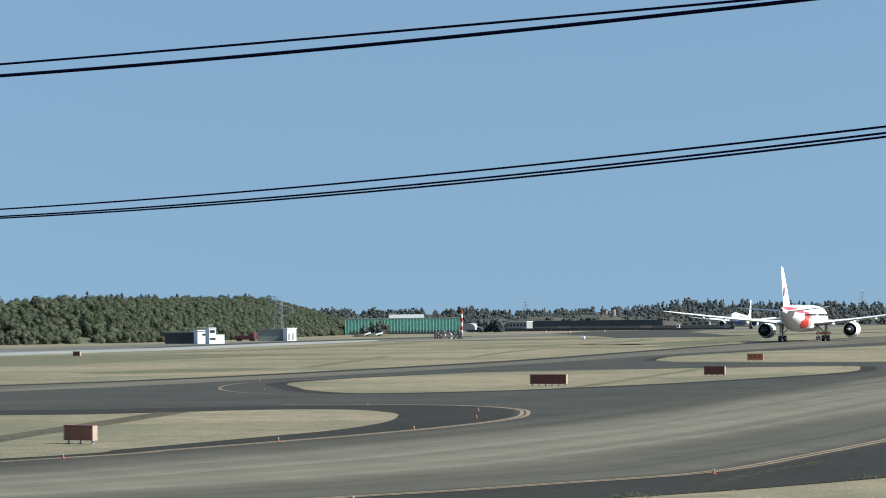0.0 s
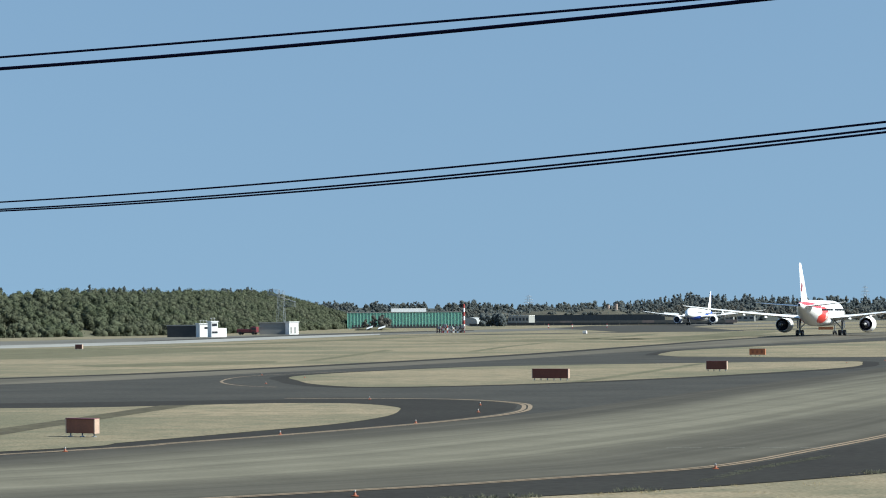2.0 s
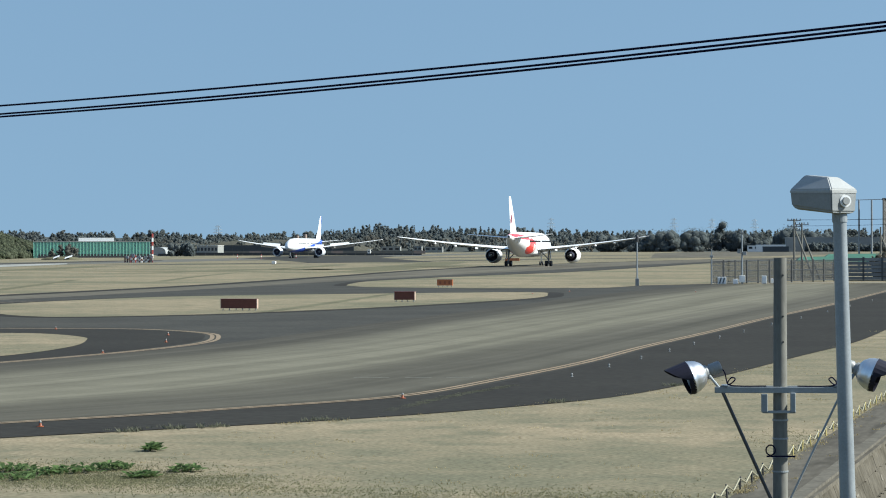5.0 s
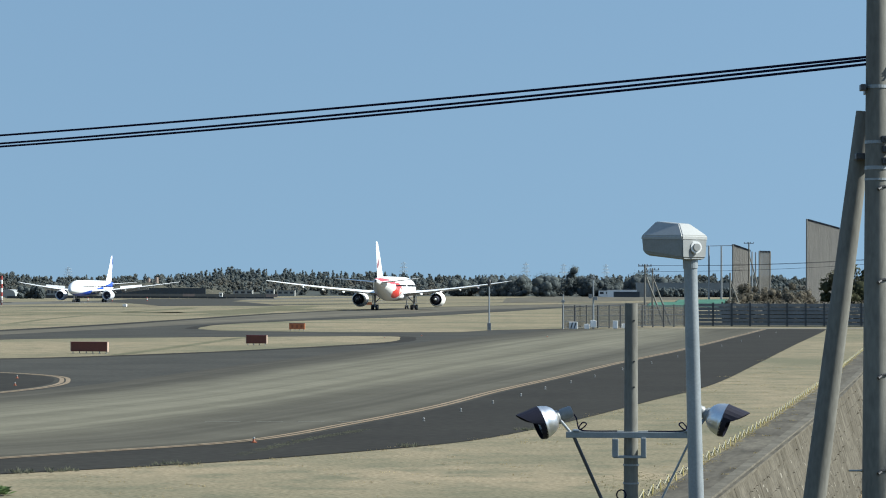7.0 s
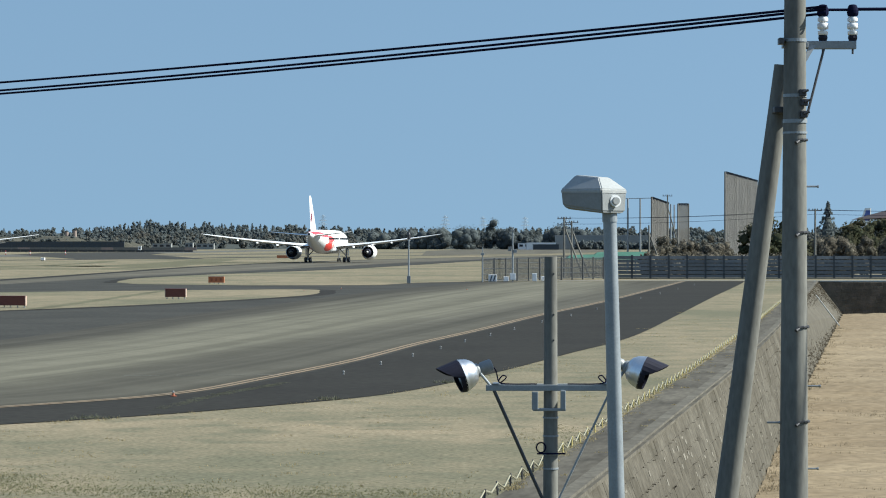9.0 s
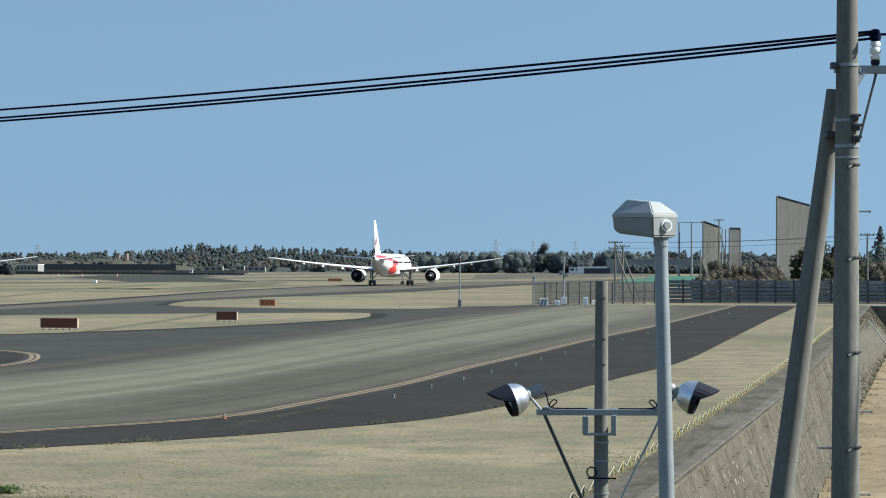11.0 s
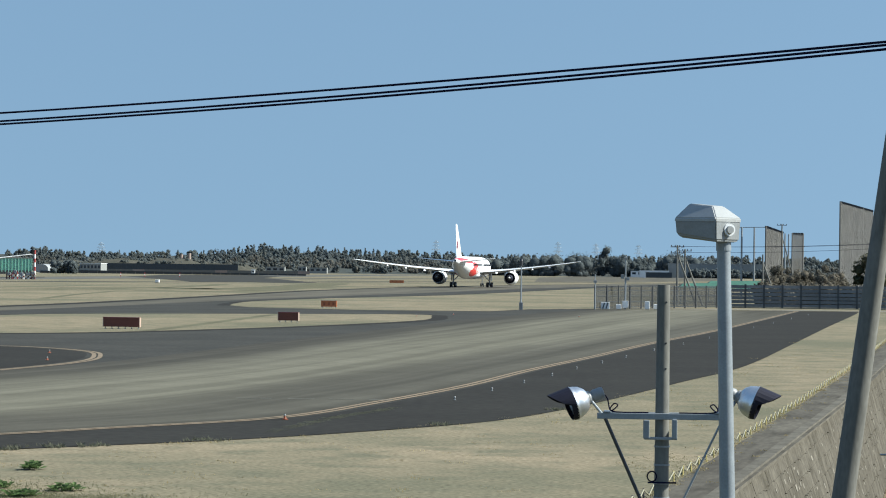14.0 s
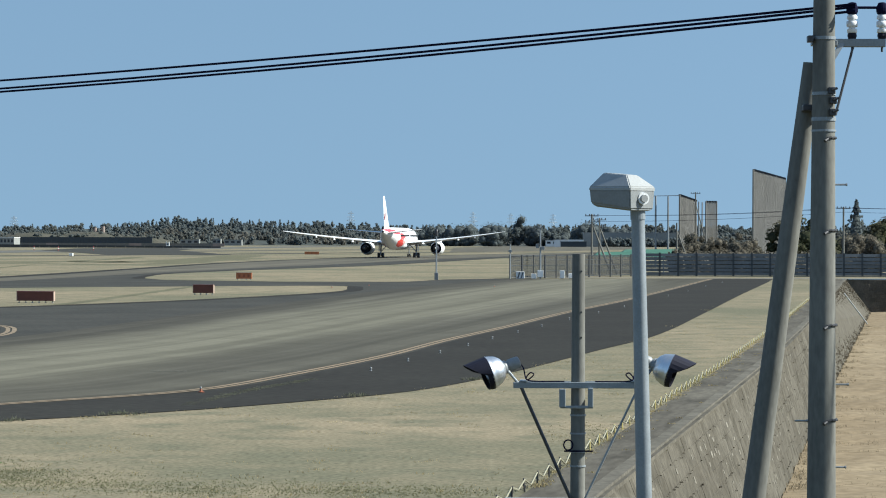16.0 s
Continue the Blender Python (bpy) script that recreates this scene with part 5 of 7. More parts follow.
def power_pole(x, y, h, braced, label, arms=2):
    p = thing("power_pole", label, "pole", "distant power poles", pose(x, y, 0))
    bm = B()
    rod(bm, (0, 0, 0), (0, 0, h), 0.17, 0.11, 10)
    part("shaft", bm, M["pole"], p)
    for k in range(arms):
        bm = B()
        box(bm, -0.9, 0.9, -0.06, 0.06, h - 0.3 - 0.8 * k, h - 0.2 - 0.8 * k)
        arm = part("crossarm", bm, M["galv"], p)
        for q in (-0.8, -0.3, 0.3, 0.8):
            bm = B()
            rod(bm, (q, 0, h - 0.2 - 0.8 * k), (q, 0, h + 0.02 - 0.8 * k), 0.06, seg=8)
            part("insulator", bm, M["darksteel"], arm)
    if braced:
        bm = B()
        rod(bm, (braced, 0.2, 0), (0.1, 0.1, h * 0.82), 0.14, 0.10, 8)
        part("brace", bm, M["pole"], p)
    return p


power_pole(16.0, 336, 8.0, 2.6, "distant braced concrete power pole with crossarms")
power_pole(17.1, 338, 7.5, 2.4, "distant braced concrete power pole with crossarms")
power_pole(28.5, 352, 7.0, 2.2, "leaning-braced pole behind the fence", 0)
power_pole(48.3, 330, 9.0, 0, "slim concrete power pole behind the slat fence", 1)
power_pole(41.5, 470, 13.5, 3.2, "tall braced pole beside the golf nets", 1)


def far_cable(a, b, sag):
    bm = B()
    a, b = Vector(a), Vector(b)
    pts = [a.lerp(b, k / 16) - Vector((0, 0, sag * 4 * (k / 16) * (1 - k / 16))) for k in range(17)]
    rings = [[bm.verts.new(q + Vector((0, 0.02 * math.cos(1.2566 * n), 0.02 * math.sin(1.2566 * n)))) for n in range(5)] for q in pts]
    for r0, r1 in zip(rings, rings[1:]):
        for n in range(5):
            bm.faces.new((r0[n], r0[(n + 1) % 5], r1[(n + 1) % 5], r1[n]))
    return tagged(part("power_line", bm, M["cable"]), "thin dark power line between distant poles", "cable", "distant power lines")


for z0, z1, q in ((7.85, 8.85, -0.8), (7.85, 8.85, 0.8), (7.05, 8.3, 0.0)):
    far_cable((16.0 + q, 336, z0), (48.3 + q, 330, z1), 0.35)
    far_cable((48.3 + q, 330, z1), (96 + q, 322, z1 + 0.5), 0.5)


def net_bay(x0, y0, x1, y1, h0, h1, label, posts):
    """A tall practice net: poles, top cable with floats and a woven net."""
    f = thing("golf_net", label, "net")
    a, b = Vector((x0, y0, 0)), Vector((x1, y1, 0))
    for i in range(posts):
        u = i / (posts - 1)
        p = a.lerp(b, u)
        bm = B()
        rod(bm, p, p + Vector((0, 0, h0 + (h1 - h0) * u + 0.2)), 0.20, 0.16, 10)
        part("post", bm, M["net"], f)
    vs, fs = [], []
    ln = (b - a).length
    n = int(ln / 0.16)
    side = Vector((-(b - a).y, (b - a).x, 0)).normalized() * 0.04
    for i in range(n):
        p = a.lerp(b, (i + 0.5) / n)
        h = h0 + (h1 - h0) * (i + 0.5) / n
        d = (b - a).normalized() * 0.036
        k = len(vs)
        for q in (p - d - side, p + d - side, p + d + side, p - d + side):
            vs += [(q.x, q.y, 1.2), (q.x, q.y, h)]
        fs += [(k, k + 2, k + 3, k + 1), (k + 2, k + 4, k + 5, k + 3), (k + 4, k + 6, k + 7, k + 5), (k + 6, k, k + 1, k + 7)]
    me = bpy.data.meshes.new("net")
    me.from_pydata(vs, [], fs)
    me.materials.append(M["net"])
    o = new("net", me)
    o.parent = f
    tagged(o, kind="stuff")
    bm = B()
    rod(bm, (*a.xy, h0), (*b.xy, h1), 0.07, seg=6)
    part("top_cable", bm, M["darksteel"], f)
    m = max(4, int(ln / 2.2))
    for i in range(m):
        u = (i + 0.5) / m
        p = a.lerp(b, u)
        bm = B()
        box(bm, p.x - 0.25, p.x + 0.25, p.y - 0.2, p.y + 0.2, h0 + (h1 - h0) * u - 0.05, h0 + (h1 - h0) * u + 0.3)
        part("pulley", bm, M["darksteel"], f)
    return f


net_bay(46.6, 420, 59.0, 478, 16.1, 16.1, "tall grey golf practice net with dark pulleys", 4)
net_bay(37.1, 452, 45.6, 515, 12.5, 12.5, "grey golf practice net between tall posts", 4)
net_bay(48.5, 525, 50.9, 527, 12.5, 12.5, "narrow grey golf practice net end bay", 2)
for x, y, h in ((32.7, 450, 12.5), (34.9, 450, 12.4), (28.9, 450, 12.4), (46.4, 518, 12.5), (47.3, 520, 12.4)):
    mast(x, y, h, 0.2, "tall slim net post", name="net_post")
bm = B()
rod(bm, (28.9, 450, 12.35), (37.0, 452, 12.55), 0.05, seg=6)
tagged(part("net_cable", bm, M["darksteel"]), "dark top cable between the net posts", "cable", "net cables")
for x0, x1, y, h in ((17, 27, 352, 3.0), (22, 32, 372, 3.3), (30, 38, 400, 2.2), (41.5, 46, 405, 3.6)):
    t = thing("green_netting", "low green netting roof behind the fence", "netting", "green nettings")
    bm = B()
    loft(bm, [[(x0, y, h - 0.7), (x1, y, h - 0.75), (x1 - 0.5, y + 3, h), (x0 + 0.8, y + 3, h * 0.97)], [(x0, y + 8, h - 0.7), (x1, y + 8, h - 0.75), (x1 - 0.5, y + 5, h), (x0 + 0.8, y + 5, h * 0.95)]])
    part("canopy", bm, M["greentarp"], t)
    for q in (x0 + 0.3, (x0 + x1) / 2, x1 - 0.3):
        bm = B()
        rod(bm, (q, y + 0.2, 0), (q, y + 0.2, h - 0.6), 0.05, seg=6)
        part("post", bm, M["galv"], t)


# ---- buildings far off ----
def house(name, label, x, y, turn, w, d, h, wall_m, roof_m, windows=0, flat=True, group="", inset=0):
    b = thing(name, label, "building", group, pose(x, y, 0, 0, 0, turn))
    bm = B()
    box(bm, -w / 2 + inset, w / 2 - inset, inset, d, 0, h)
    body = part("wall", bm, M[wall_m], b)
    bm = B()
    if flat:
        box(bm, -w / 2 - 0.2, w / 2 + 0.2, -0.2, d + 0.2, h, h + 0.25)
    else:
        loft(bm, [[(-w / 2 - 0.5, -0.5, h), (w / 2 + 0.5, -0.5, h), (w / 2 + 0.5, d + 0.5, h), (-w / 2 - 0.5, d + 0.5, h)], [(-w / 2 + d * 0.52, d / 2 - 0.1, h + d * 0.16), (w / 2 - d * 0.52, d / 2 - 0.1, h + d * 0.16), (w / 2 - d * 0.52, d / 2 + 0.1, h + d * 0.16), (-w / 2 + d * 0.52, d / 2 + 0.1, h + d * 0.16)]])
    part("roof", bm, M[roof_m], b)
    for i in range(windows):
        q = -w / 2 + w * (i + 0.5) / windows
        ww = w / windows * 0.3
        bm = B()
        box(bm, q - ww, q + ww, -0.05, 0.03, h * 0.45, h * 0.8)
        part("window", bm, M["glass"], b)
    return b


shed = house("shed", "low dark open-fronted shed at the edge of the wood", -204.6, 632, 3, 9.2, 6, 2.9, "shed", "greywall")
hut = house("hut", "small white cube-shaped hut", -197.4, 628, 40, 3.6, 2.6, 3.3, "white", "white")
box(B_ := B(), -0.5, 0.5, -0.06, 0.0, 2.1, 2.6)
part("window", B_, M["glass"], hut)
tower = thing("control_hut", "white control hut with a glazed upper cab and aerials", "building", at=pose(-191.6, 620, 0, 0, 0, 40))
box(B_ := B(), -0.3, 2.2, 0, 3, 0, 2.3, 0.05)
part("annex", B_, M["white"], tower)
box(B_ := B(), -2.0, -0.2, 0, 2.6, 0, 3.9, 0.05)
part("wall", B_, M["white"], tower)
box(B_ := B(), -2.2, 0.0, -0.15, 2.8, 3.9, 4.1, 0.03)
part("roof", B_, M["white"], tower)
box(B_ := B(), -1.8, -0.45, -0.05, 0.02, 2.8, 3.5)
part("window", B_, M["glass"], tower)
box(B_ := B(), -1.8, -0.3, -0.06, 0.02, 1.0, 1.5)
part("window", B_, M["glass"], tower)
for q in (-4.6, -3.8, -3.0, -1.6, -0.8):
    bm = B()
    z0 = 3.5 if q < -2.4 else 4.1
    rod(bm, (q, 1, z0 - 0.3), (q, 1, z0 + 0.9), 0.05, seg=6)
    rod(bm, (q - 0.3, 1, z0 + 0.7), (q + 0.3, 1, z0 + 0.75), 0.05, seg=6)
    part("aerial", bm, M["hood_top"], tower)


def field_vehicle(x, y, turn, ln, h, paint, label):
    v = thing("field_vehicle", label, "vehicle", at=pose(x, y, 0.01, 0, 0, turn))
    bm = B()
    box(bm, -ln / 2, ln / 2 * 0.35, -1.0, 1.0, 0.7, h * 0.72, 0.12)
    part("body", bm, M[paint], v)
    bm = B()
    box(bm, ln / 2 * 0.38, ln / 2, -0.95, 0.95, 0.6, h, 0.15)
    cab = part("cab", bm, M[paint], v)
    bm = B()
    box(bm, ln / 2 * 0.5, ln / 2 * 0.95, -0.98, 0.98, h * 0.62, h * 0.9, 0.03)
    part("window", bm, M["glass"], cab)
    bm = B()
    box(bm, -ln / 2, ln / 2, -0.7, 0.7, 0.45, 0.72)
    part("chassis", bm, M["darksteel"], v)
    for qx in (-ln * 0.33, ln * 0.33):
        for qy in (-0.9, 0.9):
            bm = B()
            rod(bm, (qx, qy - 0.15, 0.48), (qx, qy + 0.15, 0.48), 0.48, seg=14)
            part("wheel", bm, M["rubber"], v)
    return v


field_vehicle(-211.2, 712, -6, 6.2, 2.3, "maroon", "dark maroon work truck parked by the hut")
def marker_stand(x, y, w, h, paints, label):
    """A braced frame of banded posts with a light box on top, as stands before a runway's end."""
    f = thing("marker_stand", label, "marker", "runway marker stands", pose(x, y, 0.01))
    for k in range(3):
        q = -w / 2 + w * k / 2
        for b in range(3):
            bm = B()
            rod(bm, (q, 0, h * b / 3), (q, 0, h * (b + 1) / 3), 0.19, seg=8)
            part("band", bm, M[paints[(b + k) % 2]], f)
    bm = B()
    box(bm, -w / 2 - 0.1, w / 2 + 0.1, -0.08, 0.08, h * 0.62, h * 0.72)
    part("rail", bm, M[paints[0]], f)
    bm = B()
    box(bm, -0.5, 0.45, -0.25, 0.25, h * 0.78, h + 0.4, 0.04)
    part("light_box", bm, M["hood_top"], f)
    bm = B()
    rod(bm, (-w / 2, 0.1, 0.1), (w / 2, 0.1, h * 0.9), 0.06, seg=6)
    part("brace", bm, M["darksteel"], f)


marker_stand(-160.6, 742, 1.5, 1.5, ("maroon", "darksteel"), "dark red braced marker stand on the apron")
marker_stand(-158.6, 741, 1.3, 2.2, ("red", "white"), "red and white banded marker stand on the apron")
marker_stand(-156.6, 740, 1.4, 1.6, ("white", "maroon"), "white and dark red marker stand on the apron")
marker_stand(-154.4, 739, 1.3, 1.5, ("darksteel", "white"), "dark and white marker stand on the apron")
marker_stand(-152.9, 739, 0.9, 1.9, ("maroon", "hood"), "slim dark red marker stand on the apron")
house("hut", "low grey concrete hut", -203.4, 713, 6, 8.9, 6, 3.3, "greywall", "greywall")
white_hut = house("hut", "white rendered hut with a dark doorway", -197.0, 711, 48, 3.1, 2.2, 3.5, "white", "white")
for q in (-1.2, 0.1):
    box(B_ := B(), q, q + 0.55, -0.05, 0.02, 0.3, 2.2)
    part("door", B_, M["greywall"], white_hut)


def antenna_tower(x, y):
    """A grey lattice tower with two open frames of aerials on its arms."""
    t = thing("lattice_mast", "grey steel lattice tower with aerial frames behind the huts", "mast", at=pose(x, y, 0))
    for sx, sy in ((-1, -1), (1, -1), (1, 1), (-1, 1)):
        bm = B()
        rod(bm, (sx * 1.25, sy * 1.25, 0), (sx * 0.75, sy * 0.75, 13.0), 0.055, seg=6)
        part("leg", bm, M["galv"], t)
    for k in range(9):
        bm = B()
        z = 0.9 + 1.35 * k
        q = 1.25 - 0.5 * z / 13
        c = [(-q, -q), (q, -q), (q, q), (-q, q)]
        for n in range(4):
            rod(bm, (*c[n], z), (*c[(n + 1) % 4], z + 1.2), 0.028, seg=5)
            rod(bm, (*c[n], z), (*c[(n + 1) % 4], z), 0.028, seg=5)
        part("bracing", bm, M["galv"], t)
    for x0, x1, z0, z1 in ((-4.0, -0.6, 11.6, 13.2), (1.2, 4.3, 8.2, 9.6)):
        part("aerial_frame", aerial_bars(x0, x1, z0, z1), M["galv"], t)
    bm = B()
    for dy in (-0.7, 0.7):
        rod(bm, (-4.0, dy, 12.2), (4.3, dy, 9.6), 0.06, seg=5)
        rod(bm, (-0.6, dy, 8.2), (4.3, dy, 8.2), 0.06, seg=5)
    part("arm", bm, M["galv"], t)


def aerial_bars(x0, x1, z0, z1):
    bm = B()
    for dy in (-0.7, 0.7):
        for z in (z0, z1):
            rod(bm, (x0, dy, z), (x1, dy, z), 0.06, seg=5)
        for k in range(5):
            q = x0 + (x1 - x0) * k / 4
            rod(bm, (q, dy, z0), (q, dy, z1), 0.05, seg=5)
    for q in (x0, x1):
        for z in (z0, z1):
            rod(bm, (q, -0.7, z), (q, 0.7, z), 0.05, seg=5)
    return bm


antenna_tower(-206.2, 730)

hangar = thing("green_hangar", "long green ribbed hangar wall with a white roof block", "building", at=pose(-253.2, 1100, 0, 0, 0, 14))
box(B_ := B(), -26, 24.5, 0.3, 14, 0, 7.0)
part("wall", B_, M["green"], hangar)
box(B_ := B(), -26.3, 24.8, 0, 14.3, 6.95, 7.25)
part("roof", B_, M["greywall"], hangar)
box(B_ := B(), -6.5, 9.0, 2, 10, 7.25, 8.8)
part("roof_block", B_, M["white"], hangar)
box(B_ := B(), -24, 24.5, 0.12, 0.3, 0, 1.6)
part("plinth", B_, M["shed"], hangar)
for i in range(36):
    q = -26 + 50.5 * i / 35
    box(B_ := B(), q - 0.16, q + 0.16, 0.05, 0.4, 0.8, 7.0)
    part("rib", B_, M["green_rib"], hangar)
rw = thing("marker_mast", "red and white banded marker mast", "mast", at=pose(-214.6, 1040, 0))
for k in range(6):
    bm = B()
    rod(bm, (0, 0, 1.7 * k), (0, 0, 1.7 * (k + 1)), 0.42, seg=10)
    part("band", bm, M["red" if k % 2 else "white"], rw)
dome = thing("shelter", "pale round-topped aircraft shelter", "building", at=pose(-259, 1290, 0, 0, 0, -11))
bm = B()
loft(bm, [[(-4.4 + 0.9 * math.sin(a) * (1 if math.cos(a) < 0 else -1) * 0 + 4.2 * -math.cos(a) + 4.4 * 0, yy, 1.0 + 3.6 * math.sin(a) ** 0.6) for a in [math.pi * k / 10 for k in range(11)]] + [(4.2, yy, 0.0), (-4.2 + 0.0, yy, 0.0)] for yy in (0.0, 9.0)])
part("shell", bm, M["hood_top"], dome)
box(B_ := B(), -4.4, 4.4, -0.4, 0.0, 0, 1.2)
part("skirt", B_, M["shed"], dome)
house("terminal_block", "pale grey low building with a row of windows", -279, 1515, -11, 13.5, 10, 5.2, "greywall", "white", 6)
barrier = thing("noise_barrier", "long dark panelled barrier on the far side", "wall", at=pose(-257, 1690, 0, 0, 0, -8))
for i in range(24):
    box(B_ := B(), -46 + 3.85 * i, -46 + 3.85 * i + 3.8, 0, 0.5, 0, 5.8)
    part("panel", B_, M["fence"], barrier)
# added upright panels stand for the pale ground before the barrier
low = thing("perimeter_wall", "long low pale strip standing for the distant pale ground", "wall", at=pose(-225, 1600, 0))
for i in range(20):
    box(B_ := B(), -80 + 7.5 * i, -80 + 7.5 * i + 7.45, 0, 0.3, 0, 2.0)
    part("panel", B_, M["brickpale" if i % 7 == 5 else "concrete"], low)
strip = thing("blast_fence", "long low black fence along the far runway edge", "fence", at=pose(-229, 1330, 0, 0, 0, 0))
for i in range(26):
    q = -32 + 5 * i
    box(B_ := B(), q, q + 4.9, 0.02 * i * 5, 0.4 + 0.02 * i * 5, 0, 1.7 - 0.035 * i)
    part("panel", B_, M["shed"], strip)
for x, y in ((-172, 1000), (-160, 985), (-150, 1010)):
    t = thing("marker_post", "short red and white marker post", "post", "marker posts", pose(x, y, 0))
    for k in range(3):
        bm = B()
        rod(bm, (0, 0, 0.55 * k), (0, 0, 0.55 * (k + 1)), 0.16, seg=8)
        part("band", bm, M["white" if k == 1 else "red"], t)
for x, h in ((-281, 13), (-275, 14)):
    t = thing("chimney", "distant pale red chimney stack", "chimney", "chimneys", pose(x, 1900, 0))
    bm = B()
    rod(bm, (0, 0, 0), (0, 0, h), 1.6, 1.2, 12)
    part("stack", bm, M["brickpale"], t)
house("far_hall", "long low dark distant hall with a flat roof", 73, 1800, 0, 18, 12, 3.6, "fence", "fence", 0)
house("far_hall", "white-roofed distant hall behind the dark one", 70.8, 1830, 0, 21, 12, 4.9, "white", "white", 0)
house("far_hall", "long pale distant hall with a flat roof", 116, 1850, 0, 68, 12, 10.2, "greywall", "hood_top", 0)
house("far_house", "low pale distant house beyond the runway", -208, 1880, 0, 14, 8, 4.4, "greywall", "greywall", 3)
house("far_house", "narrow pale distant house", -189, 1890, 0, 6, 8, 4.8, "greywall", "greywall", 2)
house("far_house", "low pale distant house beside the woods", -176, 1880, 0, 13, 8, 4.2, "greywall", "greywall", 3)
house("far_house", "small white distant hut at the runway edge", -179, 1500, 0, 1.8, 2, 2.6, "white", "white", 1)
house("far_house", "small white distant house", 60, 1880, 0, 9, 8, 4.6, "white", "greywall", 2)
inn = house("house", "house with a wide red-brown hipped roof and a chimney", 101.6, 462, 0, 44, 30, 9.1, "shed", "redroof", 0, False, inset=5)
box(B_ := B(), -15.6, -14.4, 7, 8.2, 9.5, 12.9)
part("chimney", B_, M["shed"], inn)
third = thing("tail_fin", "white and blue fin of an aircraft parked out of sight", "aircraft", at=pose(149.5, 900, 0, 0, 0, 20))
bm = B()
loft(bm, [[(-0.25, 4.5, 0), (0.25, 4.5, 0), (0.25, -4.5, 0), (-0.25, -4.5, 0)], [(-0.2, 3.4, 12), (0.2, 3.4, 12), (0.2, -3.6, 12), (-0.2, -3.6, 12)], [(-0.1, 0.2, 17.0), (0.1, 0.2, 17.0), (0.1, -3.8, 17.0), (-0.1, -3.8, 17.0)]])
part("fin", bm, M["white"], third)
bm = B()
loft(bm, [[(-0.27, 1.6, 12.5), (0.27, 1.6, 12.5), (0.27, -3.4, 12.5), (-0.27, -3.4, 12.5)], [(-0.2, -0.8, 16.2), (0.2, -0.8, 16.2), (0.2, -3.6, 16.2), (-0.2, -3.6, 16.2)]])
part("emblem", bm, M["blue"], third)


# ---- woods and bushes ----
def ball(cuts):
    """Corners and faces of a unit ball."""
    bm = bmesh.new()
    bmesh.ops.create_icosphere(bm, subdivisions=cuts, radius=1)
    out = np.array([v.co[:] for v in bm.verts]), np.array([[v.index for v in f.verts] for f in bm.faces])
    bm.free()
    return out


BALL = ball(1)


